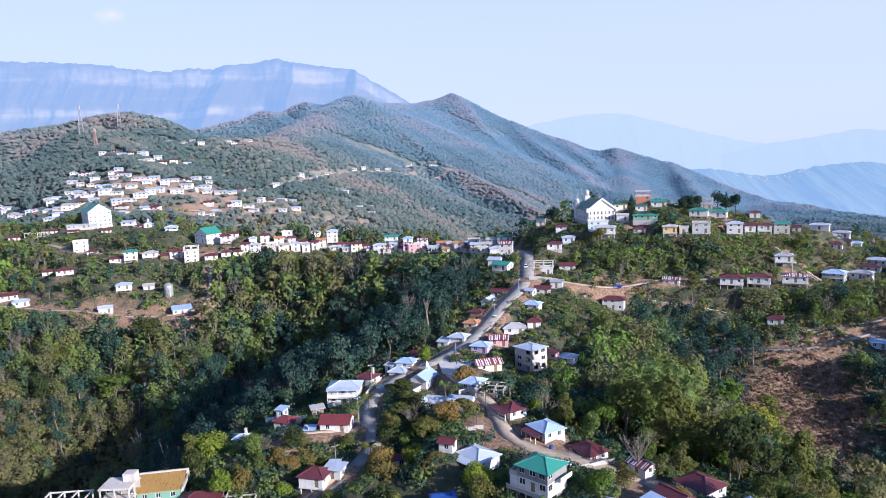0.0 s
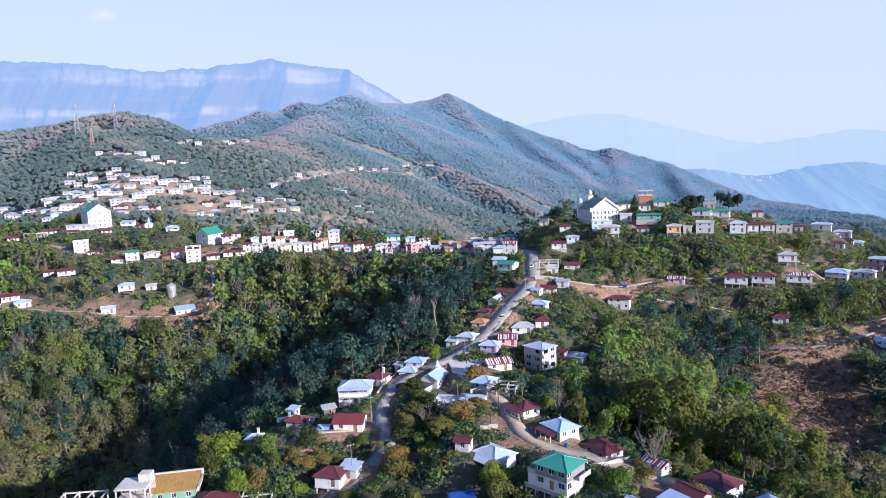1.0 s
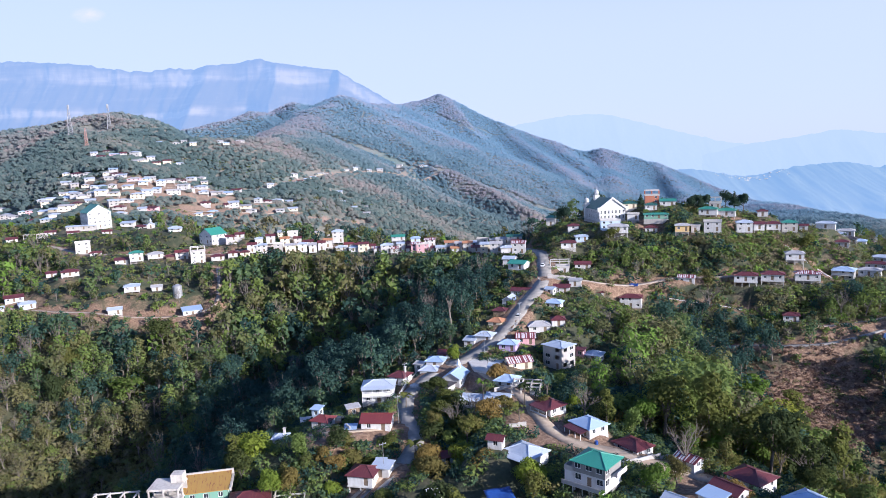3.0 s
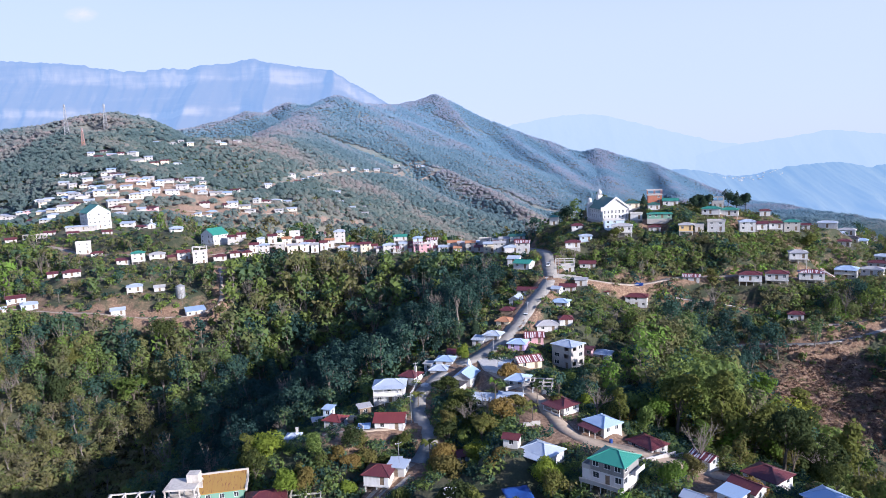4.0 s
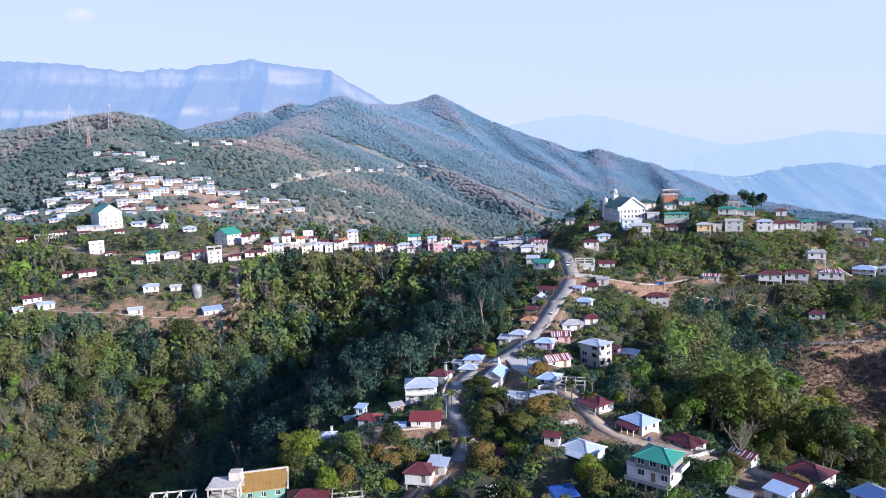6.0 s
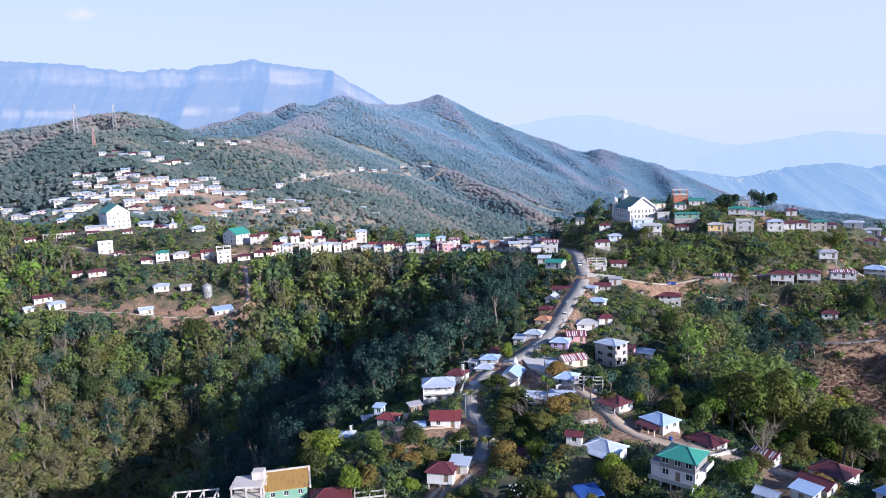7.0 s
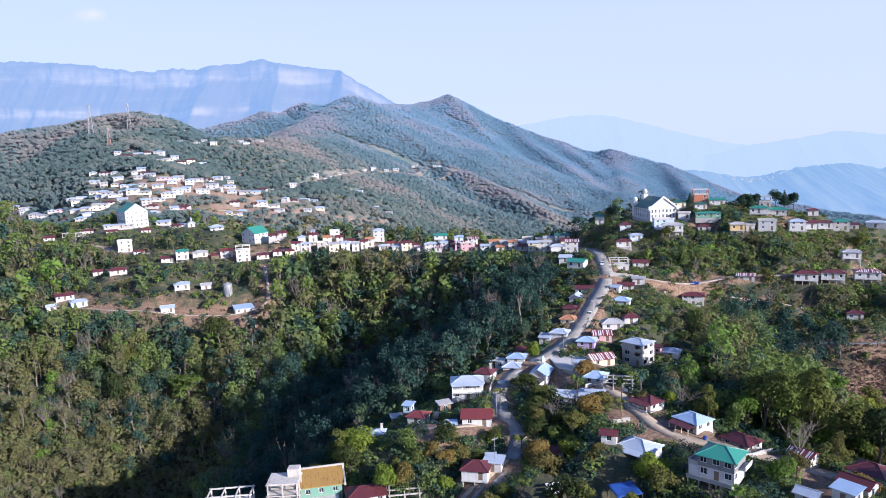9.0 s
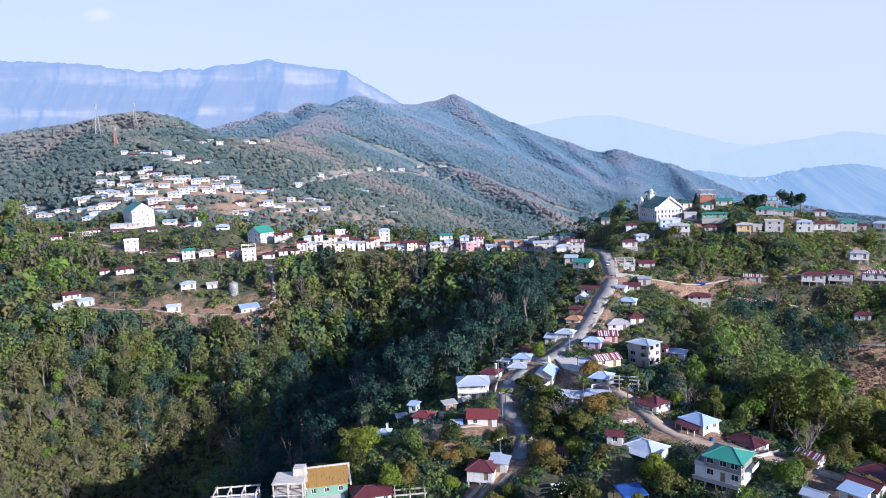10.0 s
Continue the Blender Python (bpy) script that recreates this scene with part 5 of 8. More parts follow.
def roof_shape(kind, w, d, over, rise, t=0.12):
    """A sheet roof as a closed slab. h: hip, l: low hip, g: ridge along the front, e: gable to the front, s: one slope, f: flat."""
    bm = bmesh.new()
    uvl = bm.loops.layers.uv.new("slope")
    x, y = w / 2 + over, d / 2 + over
    drop = -over * rise / (min(w, d) / 2 if kind in "hl" else (d / 2 if kind in "gs" else w / 2)) * 0.8
    ridges = []
    if kind in "hl":
        long_x = w >= d
        r = max(abs(w - d) / 2, 0.12 * max(w, d))
        a, b = ((-r, 0), (r, 0)) if long_x else ((0, -r), (0, r))
        pts = [(-x, -y, drop), (x, -y, drop), (x, y, drop), (-x, y, drop), (*a, rise), (*b, rise)]
        fs = [(0, 1, 5, 4), (1, 2, 5), (2, 3, 4, 5), (3, 0, 4)] if long_x else [(0, 1, 4), (1, 2, 5, 4), (2, 3, 5), (3, 0, 4, 5)]
        ridges = [(4, 5), (0, 4), (3, 4), (1, 5), (2, 5)] if long_x else [(4, 5), (0, 4), (1, 4), (2, 5), (3, 5)]
    elif kind == "g":
        pts = [(-x, -y, drop), (x, -y, drop), (x, y, drop), (-x, y, drop), (-x, 0, rise), (x, 0, rise)]
        fs, ridges = [(0, 1, 5, 4), (2, 3, 4, 5)], [(4, 5)]
    elif kind == "e":
        pts = [(-x, -y, drop), (x, -y, drop), (x, y, drop), (-x, y, drop), (0, -y, rise), (0, y, rise)]
        fs, ridges = [(3, 0, 4, 5), (1, 2, 5, 4)], [(4, 5)]
    elif kind == "s":
        pts = [(-x, -y, 0.15), (x, -y, 0.15), (x, y, rise), (-x, y, rise)]
        fs = [(0, 1, 2, 3)]
    else:
        pts = [(-x, -y, 0.1), (x, -y, 0.1), (x, y, 0.1), (-x, y, 0.1)]
        fs = [(0, 1, 2, 3)]
    top = [bm.verts.new(p) for p in pts]
    low = [bm.verts.new((p[0], p[1], p[2] - t)) for p in pts]
    count = {}
    for f in fs:
        face = bm.faces.new([top[i] for i in f])
        bm.faces.new([low[i] for i in reversed(f)])
        face.normal_update()
        nrm = face.normal
        u = Vector((0, 0, 1)).cross(nrm)
        u = u.normalized() if u.length > 1e-3 else Vector((1, 0, 0))
        v = nrm.cross(u)
        for lp in face.loops:
            lp[uvl].uv = (lp.vert.co.dot(u), lp.vert.co.dot(v))
        for i, j in zip(f, f[1:] + f[:1]):
            count[(min(i, j), max(i, j))] = count.get((min(i, j), max(i, j)), []) + [(i, j)]
    for e in count.values():
        if len(e) == 1:
            i, j = e[0]
            bm.faces.new((low[i], low[j], top[j], top[i]))
    return bm, [(pts[i], pts[j]) for i, j in ridges]


PANES = {}


def pane_mesh(w, h):
    key = (round(w, 2), round(h, 2))
    if key not in PANES:
        out = []
        for name, bm, mt in (("window", boxes((-w / 2, -0.03, 0, -w / 2 + 0.08, 0.05, h), (w / 2 - 0.08, -0.03, 0, w / 2, 0.05, h), (-w / 2 + 0.08, -0.03, 0, w / 2 - 0.08, 0.05, 0.08),
                                                   (-w / 2 + 0.08, -0.03, h - 0.08, w / 2 - 0.08, 0.05, h), (-0.03, -0.02, 0.08, 0.03, 0.04, h - 0.08)), TRIM),
                             ("pane", boxes((-w / 2 + 0.07, 0.0, 0.07, w / 2 - 0.07, 0.025, h - 0.07)), GLASS)):
            me = bpy.data.meshes.new(name); bm.to_mesh(me); bm.free(); me.materials.append(mt); out.append(me)
        PANES[key] = out
    return PANES[key]


def set_window(parent, x, y, z, turn, w, h, framed=True):
    fm, pm = pane_mesh(w, h)
    m = pose(x, y, z, 0, 0, turn)
    if framed:
        o = new("window", fm); o.parent = parent; o.matrix_local = m
        q = new("pane", pm); q.parent = o
    else:
        o = new("window", pm); o.parent = parent; o.matrix_local = m


def gable_infill(bm, kind, w, d, z, rise):
    if kind == "g":
        for s in (-1, 1):
            bm.faces.new([bm.verts.new(c) for c in ((s * w / 2, s * -d / 2, z), (s * w / 2, s * d / 2, z), (s * w / 2, 0, z + rise - 0.1))])
    elif kind == "e":
        for s in (-1, 1):
            bm.faces.new([bm.verts.new(c) for c in ((s * w / 2, s * d / 2, z), (-s * w / 2, s * d / 2, z), (0, s * d / 2, z + rise - 0.1))])
    elif kind == "s":
        bm.faces.new([bm.verts.new(c) for c in ((w / 2, d / 2, z), (-w / 2, d / 2, z), (-w / 2, d / 2, z + rise - 0.1), (w / 2, d / 2, z + rise - 0.1))])
        for s in (-1, 1):
            bm.faces.new([bm.verts.new(c) for c in ((s * w / 2, -s * d / 2, z), (s * w / 2, s * d / 2, z), (s * w / 2, d / 2, z + rise - 0.1))])


def house(x, y, z, yaw, w, d, storeys, roof, wall, stilts, extra, rng, tall=None, rise=None, name="house", group="houses"):
    far = "far" in extra
    mat, wall_words = WALLS[wall]
    sheet, roof_words = SHEETS[roof[1]]
    kind = roof[0]
    sh = tall or (1.95 if far else 2.6 if x > 60 and y > 250 and "low" not in extra else 2.1 if "low" in extra else 3.3 if "high" in extra else 2.35)
    top = storeys * sh
    storey_words = {1: "single-storey", 2: "two-storey", 3: "three-storey"}.get(storeys, "tall")
    roof_kind = {"h": "hip roof", "l": "low roof", "g": "gable roof", "e": "gable roof", "s": "lean-to roof", "f": "flat roof"}[kind]
    text = f"{wall_words} {storey_words} house, {roof_words} {roof_kind}" if kind != "f" else f"{wall_words} {storey_words} house with flat concrete roof"
    text += ", on posts" if stilts > 1 and len(text.split()) < 11 else ""
    h = thing(name, pose(x, y, z + stilts, 0, 0, yaw), text, "house", group)
    bm = bmesh.new()
    sides = (((-w / 2, -d / 2), (1, 0), w, 0), ((w / 2, -d / 2), (0, 1), d, 90), ((w / 2, d / 2), (-1, 0), w, 180), ((-w / 2, d / 2), (0, -1), d, 270))
    ww, wh = (1.05, 1.15) if not far else (1.2, 1.1)
    if "terrace" in extra:
        ww, wh = 1.4, 1.35
    if "raw" in extra:
        ww, wh = 1.75, 1.5
    todo = []
    upper = bmesh.new()
    if far:
        todo_sides = (0,)
    else:
        todo_sides = (0, 1, 3)
    for k, (o, u, length, turn) in enumerate(sides):
        holes = []
        if k in todo_sides:
            count = max(1, int(length / (1.95 if "terrace" in extra else 2.6))) if not far else max(2, int(length / 3.2))
            for st in range(storeys):
                for i in range(count):
                    c = length * (i + 0.5) / count + rng.uniform(-0.15, 0.15)
                    door = k == 0 and st == 0 and i == count // 2 and not far and length > 3.5
                    hw, z0, z1 = (0.48, st * sh + 0.05, st * sh + 1.95) if door else (ww / 2, st * sh + 0.8, st * sh + min(0.8 + wh, sh - 0.25))
                    if rng.random() < 0.12 and not door:
                        continue
                    if c - hw < 0.2 or c + hw > length - 0.2:
                        continue
                    holes.append((c - hw, c + hw, z0, z1))
                    todo.append((o, u, turn, c, hw, z0, z1, door))
        if "terrace" in extra:
            panel(bm, o, u, length, -0.25, sh, [q for q in holes if q[2] < sh])
            panel(upper, o, u, length, sh, top, [q for q in holes if q[2] > sh])
        else:
            panel(bm, o, u, length, -0.25, top, holes)
    if rise is None:
        rise = {"h": (0.16 if y > 250 else 0.20) * min(w, d), "l": 0.12 * min(w, d), "g": (0.17 if y > 250 else 0.23) * d, "e": 0.30 * w, "s": 0.20 * d, "f": 0.1}[kind]
    gable_infill(bm, kind, w, d, top, rise)
    part("wall", bm, WHITE if "terrace" in extra else mat, h)
    if "terrace" in extra:
        part("upper_wall", upper, CONCRETE_OLD, h, "unpainted grey upper wall")
    else:
        upper.free()
    for o, u, turn, c, hw, z0, z1, door in todo:
        px, py = o[0] + u[0] * c - u[1] * 0.10, o[1] + u[1] * c + u[0] * 0.10
        if door:
            part("door", boxes((-hw, -0.03, 0, hw, 0.03, z1 - z0)), TIMBER, h).matrix_local = pose(px, py, z0, 0, 0, turn)
        elif "raw" not in extra or rng.random() < 0.25:
            set_window(h, px, py, z0, turn, 2 * hw, z1 - z0, framed=not far)
    over = 0.55 if far else (0.25 if kind in "f" else 0.45)
    bm, ridges = roof_shape(kind, w, d, over, rise)
    if kind == "f":
        box(bm, -w / 2 - over, -d / 2 - over, 0.1, w / 2 + over, -d / 2 - over + 0.18, 0.6)
        box(bm, -w / 2 - over, d / 2 + over - 0.18, 0.1, w / 2 + over, d / 2 + over, 0.6)
        box(bm, -w / 2 - over, -d / 2 - over + 0.18, 0.1, -w / 2 - over + 0.18, d / 2 + over - 0.18, 0.6)
        box(bm, w / 2 + over - 0.18, -d / 2 - over + 0.18, 0.1, w / 2 + over, d / 2 + over - 0.18, 0.6)
    rf = part("roof", bm, CONCRETE_PALE if kind == "f" else sheet, h)
    rf.location.z = top
    if ridges and not far:
        bm = bmesh.new()
        for a, b in ridges:
            tube(bm, Vector(a) + Vector((0, 0, 0.02)), Vector(b) + Vector((0, 0, 0.02)), 0.11, 0.11, 5)
        part("ridge_cap", bm, sheet, rf)
    if stilts > 0:
        nx = 3 if far else max(2, int(w / 2.4) + 1)
        bm = boxes((-w / 2 - 0.1, -d / 2 - 0.1, -0.5, w / 2 + 0.1, d / 2 + 0.1, -0.26))
        part("floor", bm, CONCRETE_PALE, h)
        for i in range(nx):
            for j in (0,) if far else (0, 1):
                px, py = -w / 2 + 0.25 + (w - 0.5) * i / (nx - 1), (-d / 2 + 0.25) if j == 0 else 0
                part("post", boxes((px - 0.13, py - 0.13, -stilts - 2.5, px + 0.13, py + 0.13, -0.5)), CONCRETE_PALE, h)
        part("plinth", boxes((-w / 2 + 0.4, 0.3, -stilts - 2.5, w / 2 - 0.4, d / 2, -0.5)), CONCRETE, h)
    else:
        part("plinth", boxes((-w / 2 - 0.12, -d / 2 - 0.12, -2.6, w / 2 + 0.12, d / 2 + 0.12, -0.22)), CONCRETE, h)
    if "ver" in extra:
        zf = (storeys - 1) * sh
        part("balcony", boxes((-w / 2, -d / 2 - 1.5, zf - 0.25, w / 2, -d / 2 - 0.13, zf - 0.08)), CONCRETE_PALE, h)
        n = max(3, int(w / 2))
        for i in range(n):
            px = -w / 2 + 0.1 + (w - 0.2) * i / (n - 1)
            part("post", boxes((px - 0.07, -d / 2 - 1.45, -stilts - 0.3, px + 0.07, -d / 2 - 1.31, zf - 0.25)), TRIM, h)
            part("post", boxes((px - 0.06, -d / 2 - 1.45, zf - 0.08, px + 0.06, -d / 2 - 1.33, zf + sh - 0.15)), TRIM, h)
        part("rail", boxes((-w / 2 + 0.02, -d / 2 - 1.42, zf + 0.75, w / 2 - 0.02, -d / 2 - 1.36, zf + 0.83), (-w / 2 + 0.02, -d / 2 - 1.41, zf + 0.1, w / 2 - 0.02, -d / 2 - 1.37, zf + 0.7)), TRIM, h)
        bm, _ = roof_shape("s", w + 0.2, 1.7, 0.1, 0.5)
        part("porch_roof", bm, sheet, h).matrix_local = pose(0, -d / 2 - 0.9, zf + sh - 0.35)
    if "lean" in extra:
        bm, _ = roof_shape("s", w * 0.9, 2.4, 0.1, 0.6)
        part("porch_roof", bm, SHEET_RED, h, "maroon lean-to porch roof").matrix_local = pose(0, -d / 2 - 1.3, top - 0.85)
        for i in range(4):
            px = -w * 0.42 + w * 0.28 * i
            part("post", boxes((px - 0.06, -d / 2 - 2.4, -0.5, px + 0.06, -d / 2 - 2.28, top - 0.72)), TRIM, h)
    if "chim" in extra:
        part("chimney", boxes((w * 0.2, d * 0.1, top + 0.3, w * 0.2 + 0.55, d * 0.1 + 0.55, top + rise + 1.1), (w * 0.2 - 0.08, d * 0.1 - 0.08, top + rise + 1.1, w * 0.2 + 0.63, d * 0.1 + 0.63, top + rise + 1.22)), CONCRETE_PALE, h)
    if "spire" in extra:
        py = d * 0.32
        part("spire", boxes((-0.5, py - 0.5, top + rise * 0.5, 0.5, py + 0.5, top + rise + 0.7)), mat, h)
        bm = bmesh.new(); tube(bm, (0, py, top + rise + 0.7), (0, py, top + rise + 2.4), 0.75, 0.03, 4)
        part("spire_cap", bm, sheet, h).location.z = 0.0
    if "cage" in extra:
        nx, hh = max(3, int(w / 2.2)), 2.4
        for i in range(nx):
            for j in (-1, 1):
                px = -w / 2 + w * i / (nx - 1)
                part("column", boxes((px - 0.16, j * d / 2 - 0.16, top + 0.1, px + 0.16, j * d / 2 + 0.16, top + hh)), mat if wall == "R" else CONCRETE_PALE, h)
        for j in (-1, 1):
            part("beam", boxes((-w / 2 - 0.3, j * d / 2 - 0.14, top + hh, w / 2 + 0.3, j * d / 2 + 0.14, top + hh + 0.3)), CONCRETE_PALE, h)
        for i in range(nx):
            px = -w / 2 + w * i / (nx - 1)
            part("beam", boxes((px - 0.12, -d / 2 + 0.14, top + hh + 0.02, px + 0.12, d / 2 - 0.14, top + hh + 0.26)), CONCRETE_PALE, h)
    if "shop" in extra:
        # a pale kerb round the sheet roof and a slab over the shop front
        for x0, y0, x1, y1 in ((-w / 2 - 0.9, d / 2 + 0.46, w / 2 + 0.9, d / 2 + 0.8), (-w / 2 - 0.9, -d / 2 - 0.4, -w / 2 - 0.5, d / 2 + 0.45), (w / 2 + 0.5, -d / 2 - 0.4, w / 2 + 0.9, d / 2 + 0.45)):
            part("parapet", boxes((x0, y0, top - 0.3, x1, y1, top + rise + 0.35 if y0 > 0 else top + 0.5)), CONCRETE, h)
        part("canopy", boxes((-w / 2, -d / 2 - 2.6, sh - 0.1, w / 2 - 0.8, -d / 2 - 0.02, sh + 0.08)), CONCRETE_PALE, h)
        part("canopy_edge", boxes((-w / 2 - 0.1, -d / 2 - 2.75, sh - 0.16, w / 2 - 0.7, -d / 2 - 2.62, sh + 0.22)), BRICK_RED, h)
        for px in (-w / 2 + 0.15, -w * 0.15, w / 2 - 1.0):
            part("post", boxes((px - 0.1, -d / 2 - 2.55, -2.6, px + 0.1, -d / 2 - 2.35, sh - 0.1)), CONCRETE_PALE, h)
    if "terrace" in extra:
        # the upper floor stands back over a flat terrace with a parapet
        part("terrace", boxes((-w / 2 - 1.9, -d / 2, sh - 0.2, -w / 2 - 0.02, d / 2 - 1, sh)), CONCRETE, h)
        part("parapet", boxes((-w / 2 - 1.9, -d / 2, sh, -w / 2 - 0.02, -d / 2 + 0.15, sh + 0.8), (-w / 2 - 1.9, -d / 2 + 0.15, sh, -w / 2 - 1.75, d / 2 - 1, sh + 0.8)), CONCRETE, h)
        part("annexe", boxes((-w / 2 - 1.85, -d / 2 + 0.05, -0.25, -w / 2 - 0.02, d / 2 - 1.05, sh - 0.2)), WHITE, h)
        part("balcony", boxes((-w / 2 - 1.9, -d / 2 - 1.1, -0.3, w / 2, -d / 2 - 0.12, -0.15)), CONCRETE_PALE, h)
        part("rail", boxes((-w / 2 - 1.9, -d / 2 - 1.1, -0.15, w / 2, -d / 2 - 1.0, 0.55)), CONCRETE, h)
        for i in range(5):
            px = -w / 2 - 1.6 + (w + 1.4) * i / 4
            part("post", boxes((px - 0.09, -d / 2 - 1.0, -4.5, px + 0.09, -d / 2 - 0.82, -0.3)), CONCRETE_PALE, h)
        part("balcony", boxes((w / 2 + 0.02, -d / 2 + 2.5, sh - 0.15, w / 2 + 1.3, d / 2, sh)), CONCRETE_PALE, h)
        part("rail", boxes((w / 2 + 1.2, -d / 2 + 2.5, sh, w / 2 + 1.3, d / 2, sh + 0.8)), CONCRETE_PALE, h)
    return h


hrng = random.Random(11)
mrng = random.Random(4)
for row in LOTS:
    if "far" in row[10]:
        # the upper town mixes old plank, bare concrete and painted houses at odd angles; duller walls also imitate haze
        row = (*row[:3], row[3] + mrng.uniform(-14, 14), row[4] * mrng.uniform(0.75, 1.1), row[5], row[6], mrng.choice("gghhs") + (row[7][1] if row[7][1] == "R" and mrng.random() < 0.35 else mrng.choice("PPPYYYBR")), mrng.choice("WZZYYXXCK") if row[8] in "WZ" else row[8], 1.0 if mrng.random() < 0.6 else 0, row[10])
    elif row[1] > 345 and row[8] == "W" and mrng.random() < 0.55:
        # about half the white walls on the far ridge dulled to imitate haze
        row = (*row[:8], mrng.choice("ZZYC"), *row[9:])
    if row[1] > 345 and "far" not in row[10]:
        row = (*row[:4], row[4] * 0.82, row[5] * 0.9, *row[6:10], row[10] + " low")
    house(*row, hrng, group="houses of the upper town" if "far" in row[10] else "houses")

# the tall white hall with the gable of many windows, and the assembly hall with its green roof
house(-237.5, 473.0, 58.6, 40, 14.5, 18, 4, "eG", "W", 0, "", hrng, tall=2.6, rise=5.0)
house(-140.5, 408.5, 52.4, -35, 11, 10.5, 2, "eG", "W", 0, "", hrng, tall=2.6, rise=3.4)


def church(x, y, z, yaw):
    w, d, wh, rise = 13.0, 19.0, 5.4, 5.0
    c = thing("church", pose(x, y, z, 0, 0, yaw), "white church, dark green gable roof, bell turrets, on the hilltop", "church")
    bm = bmesh.new()
    sides = (((-w / 2, -d / 2), (1, 0), w, 0), ((w / 2, -d / 2), (0, 1), d, 90), ((w / 2, d / 2), (-1, 0), w, 180), ((-w / 2, d / 2), (0, -1), d, 270))
    wins = []
    for k, (o, u, length, turn) in enumerate(sides):
        n = 7 if k in (0, 2) else 8
        holes = []
        for i in range(n):
            a = length * (i + 0.5) / n
            for z0, z1 in ((0.6, 2.3), (3.1, 4.7)):
                holes.append((a - 0.42, a + 0.42, z0, z1)); wins.append((o, u, turn, a, z0, z1))
        panel(bm, o, u, length, -0.5, wh, holes)
    gable_infill(bm, "e", w, d, wh, rise)
    part("wall", bm, WHITE, c)
    for o, u, turn, a, z0, z1 in wins:
        set_window(c, o[0] + u[0] * a - u[1] * 0.1, o[1] + u[1] * a + u[0] * 0.1, z0, turn, 0.84, z1 - z0)
    bm, _ = roof_shape("e", w, d, 0.35, rise)
    part("roof", bm, SHEET_CHURCH, c, "dark green sheet roof").location.z = wh
    # raised gable wall: two sloping copings that meet at the peak
    bm = bmesh.new()
    for sgn in (-1, 1):
        lo, hi = (sgn * (w / 2 + 0.7), wh - 0.35), (0.0, wh + rise + 0.05)
        prof = [(lo[0], lo[1] - 0.2), (hi[0], hi[1] - 0.3), (hi[0], hi[1] + 0.65), (lo[0], lo[1] + 0.75)]
        v = [bm.verts.new((px, yy, pz)) for yy in (-d / 2 - 0.64, -d / 2 - 0.37) for px, pz in prof]
        for f in ((0, 1, 2, 3), (7, 6, 5, 4), (0, 4, 5, 1), (1, 5, 6, 2), (2, 6, 7, 3), (3, 7, 4, 0)):
            bm.faces.new([v[i] for i in f])
        box(bm, lo[0] - 0.55, -d / 2 - 0.7, wh - 1.0, lo[0] + 0.55, -d / 2 - 0.31, wh + 0.95)
    bmesh.ops.recalc_face_normals(bm, faces=bm.faces[:])
    part("gable_parapet", bm, WHITE, c)
    part("plinth", boxes((-w / 2 - 0.3, -d / 2 - 0.3, -4, w / 2 + 0.3, d / 2 + 0.3, -0.45)), CONCRETE, c)
    for i, zz in enumerate((2.55, 4.95)):
        part("cornice", boxes((-w / 2 - 0.12, -d / 2 - 0.12, zz, w / 2 + 0.12, -d / 2 - 0.005, zz + 0.2)), TRIM, c)
    # bell turrets at the far end
    for px, py, r, base, tall in ((-1.2, d / 2 - 2.0, 1.25, wh + 2.2, 6.4), (-w / 2 + 0.6, d / 2 - 1.0, 1.2, 0, wh + 2.6)):
        t = part("turret", boxes((px - r, py - r, base, px + r, py + r, base + tall * (0.55 if base else 0.9))), WHITE, c)
        bm = bmesh.new()
        z1 = base + tall * (0.55 if base else 0.9)
        for k in range(8):
            a = k * math.tau / 8
            tube(bm, (px + 0.8 * r * math.cos(a), py + 0.8 * r * math.sin(a), z1), (px + 0.8 * r * math.cos(a), py + 0.8 * r * math.sin(a), z1 + 1.4), 0.14, 0.14, 5)
        part("lantern", bm, WHITE, t)
        bm = bmesh.new()
        bmesh.ops.create_uvsphere(bm, u_segments=12, v_segments=8, radius=r * 0.95, matrix=Matrix.Translation((px, py, z1 + 1.35)) @ Matrix.Diagonal((1, 1, 1.15, 1)))
        part("dome", bm, WHITE, t, smooth=True)
        bm = bmesh.new(); tube(bm, (px, py, z1 + 2.2), (px, py, z1 + 3.6), 0.12, 0.04, 6)
        part("finial", bm, WHITE, t)
    return c


church(72.9, 339.4, 64.2, 8)


